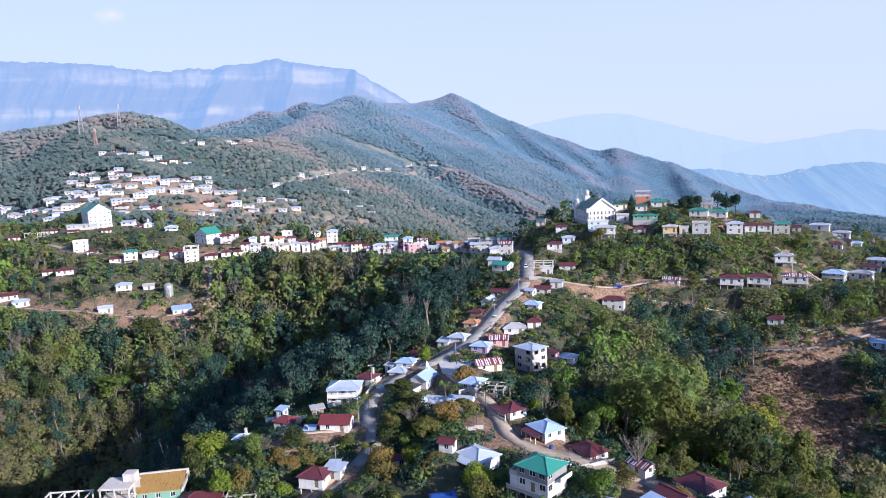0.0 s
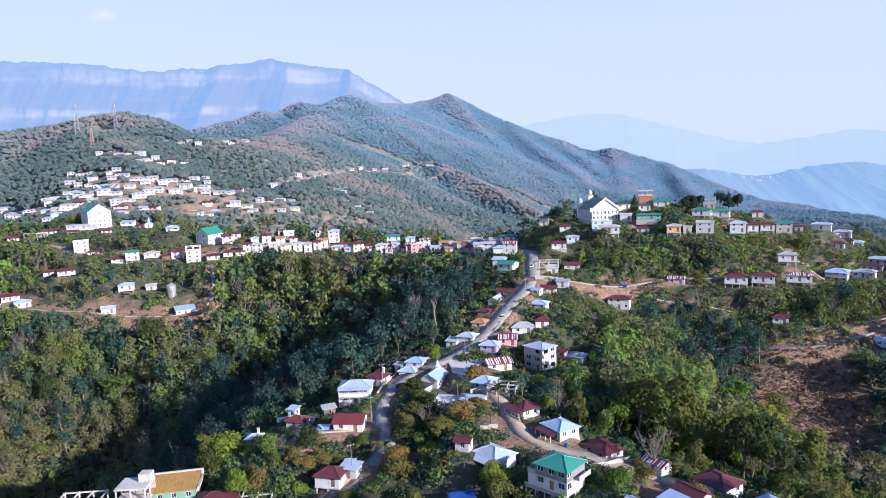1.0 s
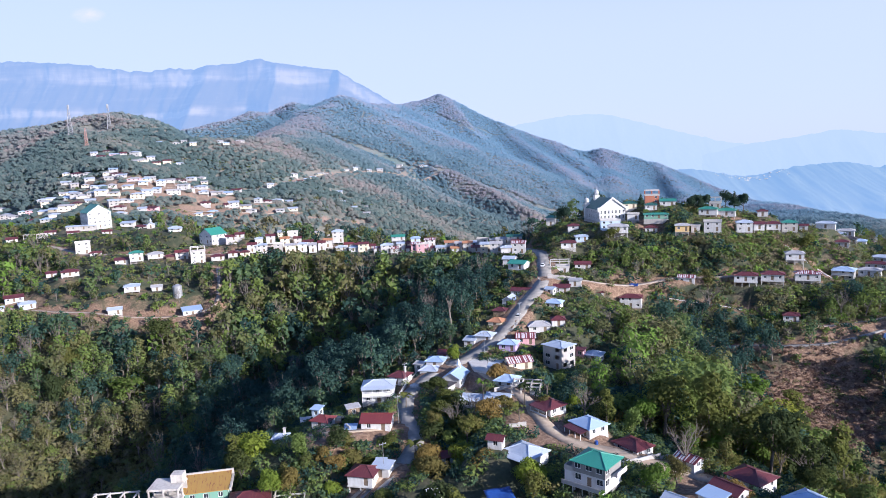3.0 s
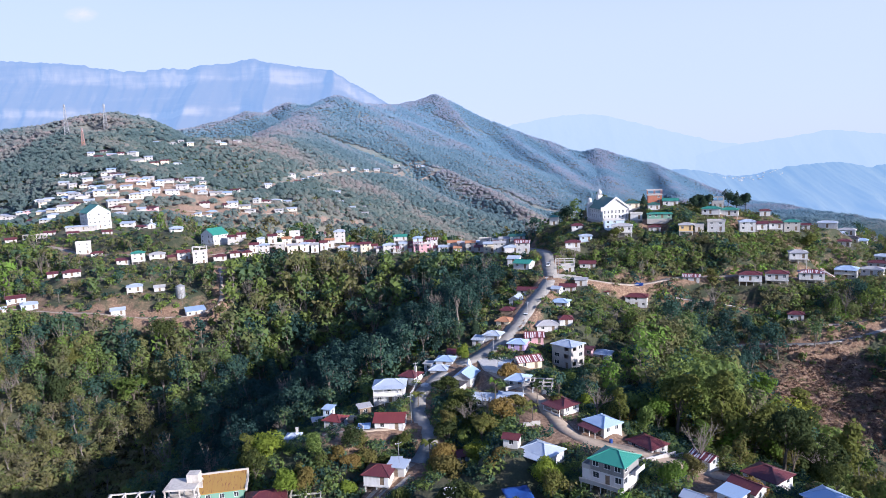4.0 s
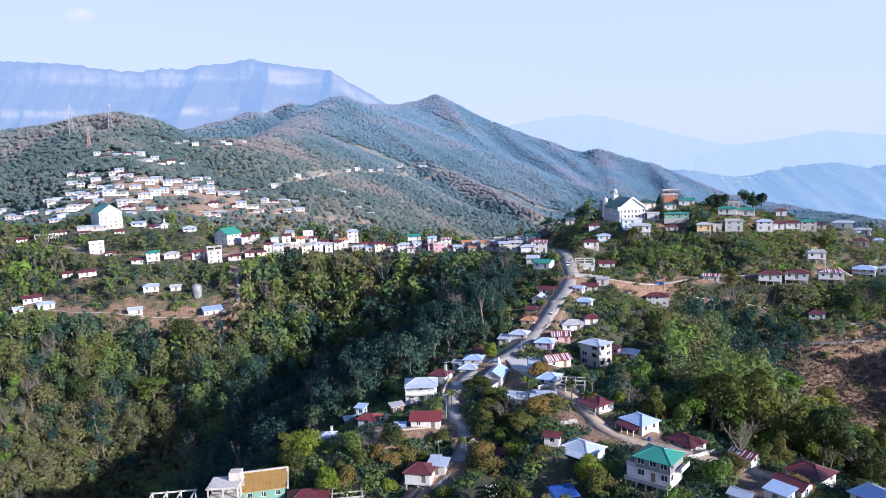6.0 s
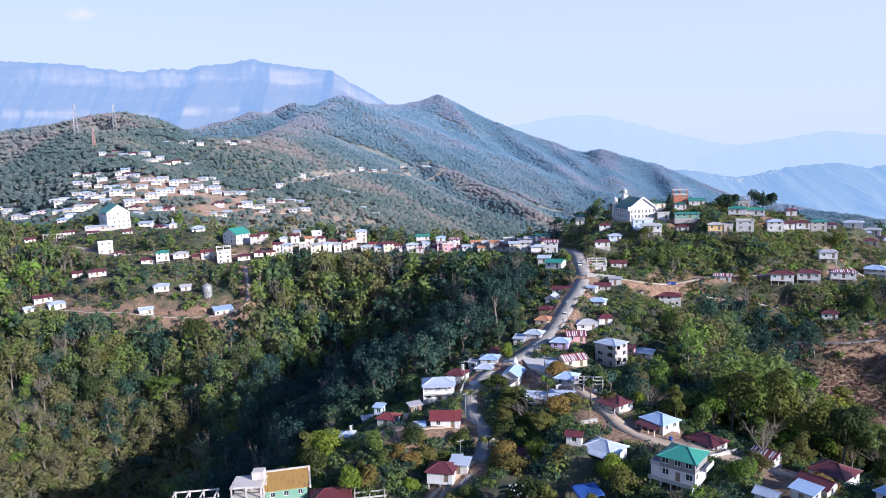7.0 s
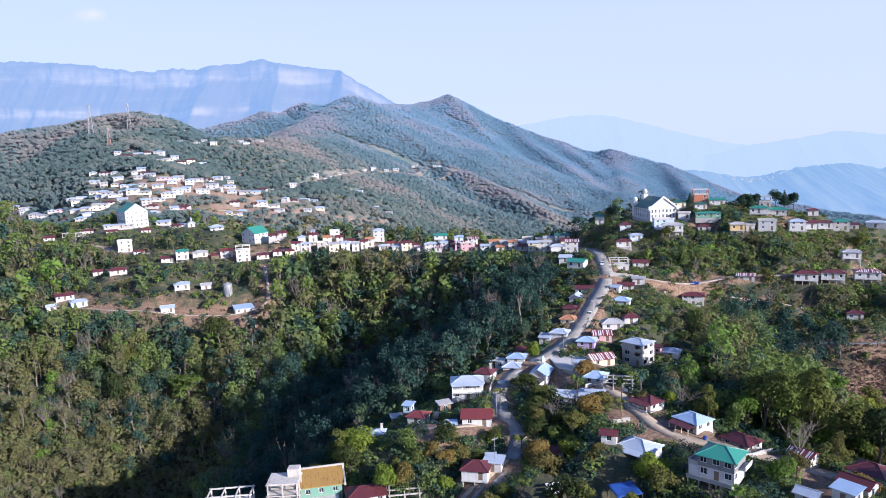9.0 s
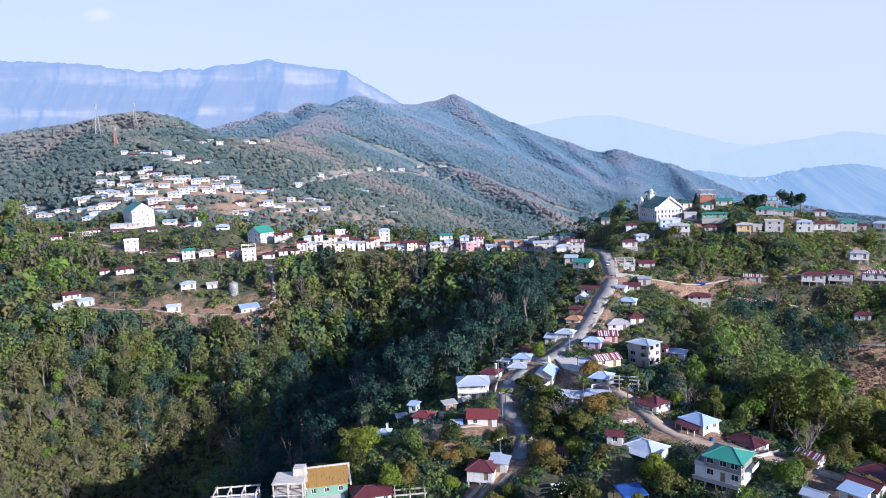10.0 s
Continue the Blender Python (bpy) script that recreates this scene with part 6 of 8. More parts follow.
# ---- things between the houses ----
def frame_building(x, y, z, yaw, w, d, storeys, label, slab=True, legs=3, roofed=False):
    """An unfinished concrete frame: columns, beams and bare slabs."""
    f = thing("concrete_frame", pose(x, y, z, 0, 0, yaw), label, "unfinished building", "unfinished buildings")
    nx, ny, sh = max(2, round(w / 2.6) + 1), max(2, round(d / 2.8) + 1), 2.5
    for st in range(storeys):
        for i in range(nx):
            for j in range(ny):
                px, py = -w / 2 + w * i / (nx - 1), -d / 2 + d * j / (ny - 1)
                part("column", boxes((px - 0.14, py - 0.14, st * sh - (legs if st == 0 else 0), px + 0.14, py + 0.14, st * sh + sh - 0.3)), CONCRETE_RAW, f)
        for j in range(ny):
            py = -d / 2 + d * j / (ny - 1)
            part("beam", boxes((-w / 2 - 0.4, py - 0.12, st * sh + sh - 0.3, w / 2 + 0.4, py + 0.12, st * sh + sh)), CONCRETE_RAW, f)
        for i in range(nx):
            px = -w / 2 + w * i / (nx - 1)
            part("beam", boxes((px - 0.11, -d / 2 - 0.3, st * sh + sh - 0.28, px + 0.11, d / 2 + 0.3, st * sh + sh + 0.03)), CONCRETE_RAW, f)
        if slab:
            part("slab", boxes((-w / 2 - 0.2, -d / 2 - 0.2, st * sh - 0.15, w / 2 + 0.2, d / 2 + 0.2, st * sh)), CONCRETE_RAW, f)
    if roofed:
        top = storeys * sh
        part("slab", boxes((-w / 2 - 0.2, -d / 2 - 0.2, top + 0.04, w / 2 + 0.2, d / 2 + 0.2, top + 0.18)), CONCRETE_RAW, f)
        part("stair_head", boxes((w / 2 - 2.4, d / 2 - 2.2, top + 0.18, w / 2 + 0.1, d / 2 + 0.1, top + 1.9)), CONCRETE_RAW, f)
        part("wall", boxes((-w / 2 + 0.1, d / 2 - 0.1, top - sh, w / 2 - 0.1, d / 2 + 0.05, top - 0.3)), CONCRETE, f)
    return f


frame_building(-47.0, 143.7, 24.7, 5, 6.5, 5, 1, "bare concrete columns and beams of an unfinished house", False)
frame_building(10.6, 180.3, 34.8, -15, 7.5, 6, 1, "unfinished concrete deck with columns beside the track", True)
frame_building(-264.1, 446.2, 50.6, 0, 11, 7, 3, "unfinished brown concrete frame on the slope", True)
frame_building(-72.6, 142.0, 26.6, 0, 6.2, 5.0, 2, "pale unfinished concrete frame with bare roof slab and stair head", True, 10, True)
frame_building(-84.5, 142.5, 26.6, 4, 9, 4, 1, "bare concrete beams of an unfinished house", True, 14)


def mast(x, y, z, tall, foot, mat, label):
    """A lattice mast: four legs, rings and crossed braces."""
    m = thing("lattice_mast", pose(x, y, z, 0, 0, 20), label, "mast", "masts on the hill")
    n = 9
    for sx, sy in ((-1, -1), (1, -1), (1, 1), (-1, 1)):
        bm = bmesh.new(); tube(bm, (sx * foot / 2, sy * foot / 2, -2), (sx * 0.5, sy * 0.5, tall), 0.22, 0.16, 4)
        part("leg", bm, mat, m)
    for k in range(n):
        r0, r1 = foot / 2 + (0.5 - foot / 2) * k / n, foot / 2 + (0.5 - foot / 2) * (k + 1) / n
        z0, z1 = tall * k / n, tall * (k + 1) / n
        corners = ((-1, -1), (1, -1), (1, 1), (-1, 1))
        for (ax, ay), (bx, by) in zip(corners, corners[1:] + corners[:1]):
            for p0, p1 in (((ax * r0, ay * r0, z0), (bx * r1, by * r1, z1)), ((bx * r0, by * r0, z0), (ax * r1, ay * r1, z1)), ((ax * r1, ay * r1, z1), (bx * r1, by * r1, z1))):
                bm = bmesh.new(); tube(bm, p0, p1, 0.1, 0.1, 4)
                part("brace", bm, mat, m)
    for k in range(4):
        a = k * 1.6
        bm = bmesh.new(); tube(bm, (0.9 * math.cos(a), 0.9 * math.sin(a), tall * 0.86), (0.9 * math.cos(a), 0.9 * math.sin(a), tall * 0.98), 0.3, 0.3, 6)
        part("antenna", bm, STEEL, m)
    return m


mast(-425.7, 833.9, ground_z(-425.7, 833.9), 38, 6.0, STEEL, "tall grey lattice mast on the wooded hill")
mast(-392.7, 862.0, ground_z(-392.7, 862.0), 33, 5.0, STEEL, "grey lattice mast on the hill crest")
mast(-372.5, 757.2, ground_z(-372.5, 757.2), 22, 4.0, STEEL_RED, "short red lattice mast among the trees")


def car(x, y, z, yaw, paint, label):
    """A small parked car."""
    c = thing("car", pose(x, y, z, 0, 0, yaw), label, "car")
    bm = bmesh.new()
    box(bm, -1.85, -0.78, 0.32, 1.85, 0.78, 0.85)
    bmesh.ops.bevel(bm, geom=bm.edges[:], offset=0.14, segments=2, affect="EDGES")
    part("body", bm, paint, c)
    bm = bmesh.new()
    lo, hi = [(-1.3, -0.7), (1.0, -0.7), (1.0, 0.7), (-1.3, 0.7)], [(-0.95, -0.58), (0.45, -0.58), (0.45, 0.58), (-0.95, 0.58)]
    v = [bm.verts.new((a, b, 0.83)) for a, b in lo] + [bm.verts.new((a, b, 1.42)) for a, b in hi]
    for f in ((0, 1, 5, 4), (1, 2, 6, 5), (2, 3, 7, 6), (3, 0, 4, 7)):
        bm.faces.new([v[i] for i in f])
    part("cabin_glass", bm, GLASS, c)
    part("roof", boxes((-0.98, -0.6, 1.40, 0.48, 0.6, 1.46)), paint, c)
    for px in (-1.15, 1.15):
        for py in (-0.74, 0.74):
            bm = bmesh.new(); tube(bm, (px, py - 0.1, 0.31), (px, py + 0.1, 0.31), 0.31, 0.31, 12)
            part("wheel", bm, TANK, c)
    return c


PAINT_DARK = simple("dark_car_paint", (0.02, 0.02, 0.024), (0.03, 0.03, 0.035), 1.0, 0.25)
PAINT_WHITE = simple("white_car_paint", (0.72, 0.72, 0.72), (0.78, 0.78, 0.78), 1.0, 0.3)
car(-39.1, 171.1, 32.3, 80, PAINT_DARK, "dark car parked in a dirt yard")
car(18.9, 161.8, 32.9, -40, PAINT_DARK, "dark car parked beside the dirt track")
car(32.1, 280.8, 51.5, 75, PAINT_WHITE, "white car parked on the street")
car(15.6, 233.5, 42.1, 62, PAINT_WHITE, "white car at the edge of the street")


def water_tank(x, y, z, r, tall, mat, label):
    t = thing("water_tank", pose(x, y, z), label, "water tank")
    bm = bmesh.new(); tube(bm, (0, 0, -0.8), (0, 0, tall), r, r, 18)
    part("shell", bm, mat, t)
    bm = bmesh.new(); tube(bm, (0, 0, tall), (0, 0, tall + r * 0.45), r * 1.03, r * 0.15, 18)
    part("lid", bm, mat, t)
    for k in range(3):
        bm = bmesh.new(); tube(bm, (0, 0, tall * (0.2 + 0.28 * k)), (0, 0, tall * (0.2 + 0.28 * k) + 0.12), r * 1.03, r * 1.03, 18)
        part("band", bm, mat, t)
    return t


water_tank(-139.4, 341.3, 34.1, 2.2, 5.2, STEEL, "tall grey round water tank on the slope")
water_tank(-20.2, 189.7, 34.0, 1.2, 0.8, CONCRETE_PALE, "low pale round tank at the road bend")
water_tank(21.7, 148.7, 32.8, 0.42, 0.95, TARP, "small blue drum beside the track")
water_tank(-7.4, 153.1, 30.7, 0.6, 1.4, TRIM, "white plastic water tank behind the hut")


def tarpaulin(x, y, z, yaw, w, d, label):
    """A sagging sheet held up on four sticks."""
    t = thing("tarpaulin", pose(x, y, z, 0, 0, yaw), label, "tarpaulin")
    bm = bmesh.new()
    n = 8
    g = [[bm.verts.new((w * (i / n - 0.5), d * (j / n - 0.5), 1.5 + 0.5 * j / n - 0.35 * math.sin(math.pi * i / n) * math.sin(math.pi * j / n) + 0.06 * math.sin(5 * i + 3 * j))) for j in range(n + 1)] for i in range(n + 1)]
    for i in range(n):
        for j in range(n):
            bm.faces.new((g[i][j], g[i + 1][j], g[i + 1][j + 1], g[i][j + 1]))
    ob = part("sheet", bm, TARP, t, smooth=True)
    sol = ob.modifiers.new("thickness", "SOLIDIFY"); sol.thickness = 0.03
    for sx in (-1, 1):
        for sy in (-1, 1):
            bm = bmesh.new(); tube(bm, (sx * w * 0.48, sy * d * 0.48, -0.8), (sx * w * 0.48, sy * d * 0.48, 1.75 + 0.25 * sy), 0.05, 0.05, 6)
            part("stick", bm, TIMBER, t)
    return t


tarpaulin(-2.4, 128.8, 30.6, 10, 5.5, 4.8, "bright blue tarpaulin stretched over a garden plot")
tarpaulin(67.2, 272.2, 42.3, -20, 3.4, 3, "blue tarpaulin shelter on the red slope")


def utility_pole(x, y, z, tall=7.5):
    p = thing("utility_pole", pose(x, y, z, 0, 0, 30), "slim grey steel power pole by the road", "power pole", "power poles")
    bm = bmesh.new(); tube(bm, (0, 0, -1), (0, 0, tall), 0.08, 0.05, 7)
    part("shaft", bm, STEEL, p)
    part("crossarm", boxes((-0.8, -0.05, tall - 0.5, 0.8, 0.05, tall - 0.4)), STEEL, p)
    for k in (-0.7, 0, 0.7):
        bm = bmesh.new(); tube(bm, (k, 0, tall - 0.4), (k, 0, tall - 0.18), 0.05, 0.04, 6)
        part("insulator", bm, TRIM, p)
    return Vector((x, y, z + tall - 0.2))


def wire(a, b):
    cu = bpy.data.curves.new("power_line", "CURVE")
    cu.dimensions, cu.bevel_depth, cu.bevel_resolution = "3D", 0.018, 0
    sp = cu.splines.new("POLY")
    sp.points.add(8)
    for k in range(9):
        p = a.lerp(b, k / 8) - Vector((0, 0, 0.7 * math.sin(math.pi * k / 8)))
        sp.points[k].co = (*p, 1)
    cu.materials.append(TANK)
    tagged(new("power_line", cu), "thin dark power line slung between poles", "cable", "power lines")


heads = []
for name, k, side in (("road_1", 14, 1), ("road_1", 26, 1), ("road_1", 36, 1), ("road_2", 6, -1), ("road_2", 17, -1), ("road_2", 28, -1), ("road_2", 40, -1)):
    p = ROAD_LINES[name]
    k = min(k, len(p) - 2)
    d = p[k + 1] - p[k]
    off = np.array([-d[1], d[0]]) / np.hypot(*d) * (ROADS[name][1] / 2 + 0.7) * side
    q = p[k] + off
    heads.append(utility_pole(q[0], q[1], ground_z(*q)))
for a, b in zip(heads[:-1], heads[1:]):
    wire(a, b)

# the court in front of the chapel: a worn cement apron
bm = bmesh.new()
corners = [(-3.8, 204.5), (3.6, 212.0), (7.4, 205.5), (4.6, 197.5), (1.4, 192.5), (-2.6, 196.5)]
top = [bm.verts.new((a, b, 36.44)) for a, b in corners]
low = [bm.verts.new((a, b, 35.4)) for a, b in corners]
bm.faces.new(top[::-1]); 
for i in range(len(corners)):
    j = (i + 1) % len(corners)
    bm.faces.new((top[i], top[j], low[j], low[i]))
bmesh.ops.recalc_face_normals(bm, faces=bm.faces[:])
tagged(part("pavement", bm, CONCRETE_PALE), "pale worn cement court beside the chapel", "court", kind="structure")

def sheet_stack(x, y, z, yaw, n, label):
    s = thing("roof_sheet_stack", pose(x, y, z, 0, 0, yaw), label, "roof sheets")
    for i in range(n):
        bm, _ = roof_shape("s", 3.6 - 0.3 * (i % 2), 1.3, 0.0, 0.3, 0.06)
        part("sheet", bm, TRIM, s).matrix_local = pose(0.25 * (i % 3) - 0.2, 1.25 * i - 1.2, 0.5 + 0.35 * i, -8, 0, 3 * (i % 3) - 3)
    for px in (-1.4, 1.4):
        part("trestle", boxes((px - 0.08, -1.9, -0.6, px + 0.08, 1.25 * n - 1.4, 0.42)), TIMBER, s)
    return s


sheet_stack(-15.5, 134.5, 29.2, 5, 3, "white roofing sheets stacked in steps on trestles")


def garden_wall(x0, y0, x1, y1, tall, label="low rough concrete garden wall along the terrace"):
    """A low wall of short lengths that step down with the ground, each with a coping."""
    run = math.hypot(x1 - x0, y1 - y0)
    n = max(2, int(run / 2.2))
    w = thing("garden_wall", pose(x0, y0, ground_z(x0, y0), 0, 0, math.degrees(math.atan2(y1 - y0, x1 - x0))), label, "garden wall", "garden walls")
    for k in range(n):
        s = run * (k + 0.5) / n
        dz = ground_z(x0 + (x1 - x0) * s / run, y0 + (y1 - y0) * s / run) - ground_z(x0, y0)
        a, b = run * k / n, run * (k + 1) / n - 0.02
        part("length", boxes((a, -0.11, dz - 0.9, b, 0.11, dz + tall)), CONCRETE, w)
        part("coping", boxes((a, -0.15, dz + tall, b, 0.15, dz + tall + 0.07)), CONCRETE_PALE, w)
    return w


garden_wall(22.5, 138.0, 36.7, 144.4, 0.9)
garden_wall(40.2, 142.4, 47.3, 141.4, 1.0)
garden_wall(-0.6, 179.9, 8.7, 183.3, 0.8)
garden_wall(-24.2, 183.9, -19.7, 203.2, 0.7)
garden_wall(-14.7, 184.5, -9.7, 181.6, 0.8)
garden_wall(2.9, 157.1, 7.1, 157.3, 0.9)
garden_wall(-46.3, 181.8, -35.6, 163.5, 0.8)
garden_wall(31.7, 267.3, 44.9, 266.0, 1.4)


# ---- trees ----
trng = np.random.default_rng(5)


def limb(a, b, r0, r1, sides=5):
    """A tapered limb as arrays."""
    a, b = np.array(a, float), np.array(b, float)
    w = (b - a) / max(1e-6, np.linalg.norm(b - a))
    u = np.cross(w, (0.31, 0.95, 0.02)); u /= np.linalg.norm(u)
    v = np.cross(w, u)
    k = np.arange(sides) * math.tau / sides
    ring = np.cos(k)[:, None] * u + np.sin(k)[:, None] * v
    i = np.arange(sides); j = (i + 1) % sides
    return np.vstack([a + r0 * ring, b + r1 * ring]), np.stack([i, j, j + sides, i + sides], 1)


def joined(pieces):
    vs, qs, at = [], [], 0
    for v, q in pieces:
        vs.append(v); qs.append(q + at); at += len(v)
    return np.vstack(vs), np.vstack(qs)


def clumps(rng, blobs, n, size, flat=0.45, lift=0.35):
    """Leaf sprays spread over rounded boughs: n small tilted leaves, most of them near the skin of their bough."""
    blobs = np.array(blobs, float)
    weight = blobs[:, 3] ** 2
    which = rng.choice(len(blobs), n, p=weight / weight.sum())
    d = rng.normal(size=(n, 3)); d[:, 2] = np.abs(d[:, 2]) * np.where(rng.random(n) < 0.3, -0.7, 0.95)
    d /= np.linalg.norm(d, axis=1)[:, None]
    rad = blobs[which, 3] * (0.60 + 0.46 * rng.random(n) ** 0.6)
    c = blobs[which, :3] + d * rad[:, None] * np.stack([np.ones(n), np.ones(n), blobs[which, 4]], 1)
    nrm = d * 1.0 + rng.normal(size=(n, 3)) * flat + np.array([0, 0, lift])
    nrm /= np.linalg.norm(nrm, axis=1)[:, None]
    u = np.cross(nrm, rng.normal(size=(n, 3))); u /= np.linalg.norm(u, axis=1)[:, None]
    v = np.cross(nrm, u)
    s = size * (0.5 + 1.0 * rng.random(n))[:, None]
    e = 0.6 + 0.6 * rng.random((n, 1))
    tri = np.stack([c - u * s, c + u * s * 0.8 - v * s * 0.5 * e, c + v * s * 1.2 * e], 1)
    return tri.reshape(-1, 3), np.arange(3 * n).reshape(-1, 3)


def tree_kind(seed, tall, crown, shape, leaves, size):
    """Trunk and crown of one kind of tree, at full size. shape: round, tall, spread, bare, palm or bamboo."""
    rng = np.random.default_rng(seed)
    wood, blobs = [], []
    bend = rng.normal(size=2) * 0.05 * tall
    fork = tall * {"round": 0.28, "tall": 0.22, "spread": 0.42, "bare": 0.35, "palm": 0.9, "bamboo": 0.2}[shape]
    top = np.array([bend[0], bend[1], fork])
    r = 0.02 * tall + 0.04
    if shape != "bamboo":
        mid = np.array([bend[0] * 0.3, bend[1] * 0.6, fork * 0.5])
        wood += [limb((0, 0, -1.5), mid, r * 1.3, r), limb(mid, top, r, r * 0.75)]
    n = {"round": 7, "tall": 8, "spread": 8, "bare": 9, "palm": 9, "bamboo": 12}[shape]
    for k in range(n):
        a = k * 2.4 + rng.uniform(-0.4, 0.4)
        if shape == "tall":
            h = fork + (tall - fork) * (k + 0.4) / n
            out = crown * 0.5 * (1.05 - 0.75 * (k / n)) * rng.uniform(0.5, 1.0)
            size_b = crown * rng.uniform(0.24, 0.36)
        elif shape == "spread":
            h, out, size_b = tall * rng.uniform(0.62, 0.92), crown * 0.5 * rng.uniform(0.2, 0.9), crown * rng.uniform(0.22, 0.32)
        elif shape == "bare":
            h, out, size_b = tall * rng.uniform(0.65, 1.0), crown * 0.5 * rng.uniform(0.3, 1.0), 0
        elif shape == "bamboo":
            h, out, size_b = tall * rng.uniform(0.45, 1.0), crown * 0.5 * rng.uniform(0.1, 0.9), crown * rng.uniform(0.2, 0.3)
        else:
            h, out, size_b = tall * rng.uniform(0.42, 0.90), crown * 0.5 * rng.uniform(0.2, 0.85), crown * rng.uniform(0.24, 0.36)
        tip = np.array([top[0] + out * math.cos(a), top[1] + out * math.sin(a), h])
        if shape == "palm":
            continue
        start = np.array([0.3 * math.cos(a), 0.3 * math.sin(a), -0.5]) if shape == "bamboo" else top * rng.uniform(0.75, 1.0)
        if shape == "tall":
            start = np.array([top[0], top[1], max(fork * 0.8, h - 1.5)])
        wood.append(limb(start, tip, 0.05 if shape == "bamboo" else r * 0.45, 0.03, 4))
        if shape == "tall" and k == n - 1:
            wood.append(limb(top, (top[0], top[1], tall * 0.95), r * 0.7, 0.04, 4))
        if shape == "bare":
            for _ in range(5):
                q = tip + rng.normal(size=3) * crown * 0.17 + np.array([0, 0, crown * 0.1])
                base = start + (tip - start) * rng.uniform(0.45, 1)
                wood.append(limb(base, q, r * 0.2, 0.02, 3))
                wood.append(limb((base + q) / 2, q + rng.normal(size=3) * crown * 0.1, r * 0.1, 0.015, 3))
        else:
            blobs.append((*tip, size_b, rng.uniform(0.6, 0.85) if shape == "spread" else rng.uniform(0.8, 1.15) if shape != "bamboo" else 1.5))
    if shape in ("round",):
        blobs.append((top[0], top[1], tall * 0.75, crown * 0.34, 0.8))
    if shape == "palm":
        fronds = []
        for k in range(11):
            a = k * math.tau / 11 + rng.uniform(-0.2, 0.2)
            up = rng.uniform(0.2, 1.0)
            prev = None
            for s in range(6):
                q = top + np.array([math.cos(a), math.sin(a), 0]) * crown * 0.5 * s / 5 + np.array([0, 0, up * crown * 0.3 * math.sin(s / 5 * 2.6)])
                side = np.array([-math.sin(a), math.cos(a), -0.2]) * 0.09 * crown * math.sin(0.25 + s / 5 * 2.7)
                if prev is not None:
                    fronds.append((np.array([prev[0] - prev[1], prev[0] + prev[1], q + side, q - side]), np.array([[0, 1, 2, 3]])))
                prev = (q, side)
        lv, lq = joined(fronds)
        leaf = lv, np.vstack([lq[:, [0, 1, 2]], lq[:, [0, 2, 3]]])
    else:
        leaf = clumps(rng, blobs, leaves, size) if blobs else None
    return joined(wood), leaf


# shapes: tall, crown, kind, how common
KINDS = [(13, 8.5, "round", 5), (15, 6.0, "tall", 5), (11, 9.0, "round", 5), (17, 8.0, "spread", 3), (12, 6.5, "bare", 1.2), (9, 6.0, "bamboo", 3), (8, 6.5, "round", 4), (14, 7.0, "tall", 3), (15, 8.0, "bare", 0.7)]
FINE = [tree_kind(20 + i, a, b, c, 1300, 0.38) for i, (a, b, c, _) in enumerate(KINDS)]
COARSE = [tree_kind(60 + i, a, b, c, 440, 0.47) for i, (a, b, c, _) in enumerate(KINDS)]
MID = [tree_kind(90 + i, a, b, c, 96, 1.0) for i, (a, b, c, _) in enumerate(KINDS)]
COMMON = np.array([k[3] for k in KINDS], float)

lots_xy = np.array([(a[0], a[1]) for a in LOTS] + [(72.9, 339), (-237, 473), (-137, 408)])
lots_z = np.array([a[2] + a[9] for a in LOTS] + [64, 58, 52])
lots_r = np.array([max(a[4], a[5]) * 0.62 for a in LOTS] + [13, 12, 8])
road_xy = np.vstack([ROAD_LINES[k] for k in ROADS])
road_z = np.concatenate([ROAD_Z[k] for k in ROADS])
road_r = np.concatenate([np.full(len(ROAD_LINES[k]), ROADS[k][1] / 2) for k in ROADS])
view = np.concatenate([np.full(len(ROAD_LINES[k]), k not in ("road_4", "path_4")) for k in ROADS])
open_xy, open_z, open_r = road_xy[view], road_z[view], road_r[view]
# yards, and spots kept bare so the camera sees path, tarpaulin and sheets
KEPT_CLEAR = np.array([(-2, 196, 9), (19, 149, 6), (37, 126, 6), (6, 160, 4), (-3, 132, 6), (-15.5, 134.5, 6), (-8, 189, 4), (86, 269.5, 1.5), (93, 268, 1.5), (100, 265, 1.5), (105, 260.5, 1.5)], float)


def free_ground(x, y, margin):
    ok = np.ones(len(x), bool)
    for s in range(0, len(x), 4000):
        e = slice(s, s + 4000)
        d = np.hypot(x[e, None] - lots_xy[:, 0], y[e, None] - lots_xy[:, 1]) - lots_r
        ok[e] &= d.min(1) > margin
        d = np.hypot(x[e, None] - road_xy[:, 0], y[e, None] - road_xy[:, 1]) - road_r
        ok[e] &= d.min(1) > margin * 0.8
        d = np.hypot(x[e, None] - KEPT_CLEAR[:, 0], y[e, None] - KEPT_CLEAR[:, 1]) - KEPT_CLEAR[:, 2]
        ok[e] &= d.min(1) > margin * 0.6
    return ok


def camera_clearance(x, y, z, reach=110):
    """How tall a tree may stand without hiding houses and roads from the camera."""
    room = np.full(len(x), 40.0)
    for px, py, pz, r in zip(np.concatenate([lots_xy[:, 0], open_xy[::3, 0]]), np.concatenate([lots_xy[:, 1], open_xy[::3, 1]]), np.concatenate([lots_z, open_z[::3]]), np.concatenate([lots_r, open_r[::3] - 1.5])):
        ahead = py - y
        side = np.abs(x - px + (px + 20) / py * ahead)
        lane = (ahead > -1) & (ahead < reach) & (side < r + 4.5)
        room = np.where(lane, np.minimum(room, pz - 0.2 + (95 - pz) / py * np.maximum(ahead - r, 0) - z), room)
    return room


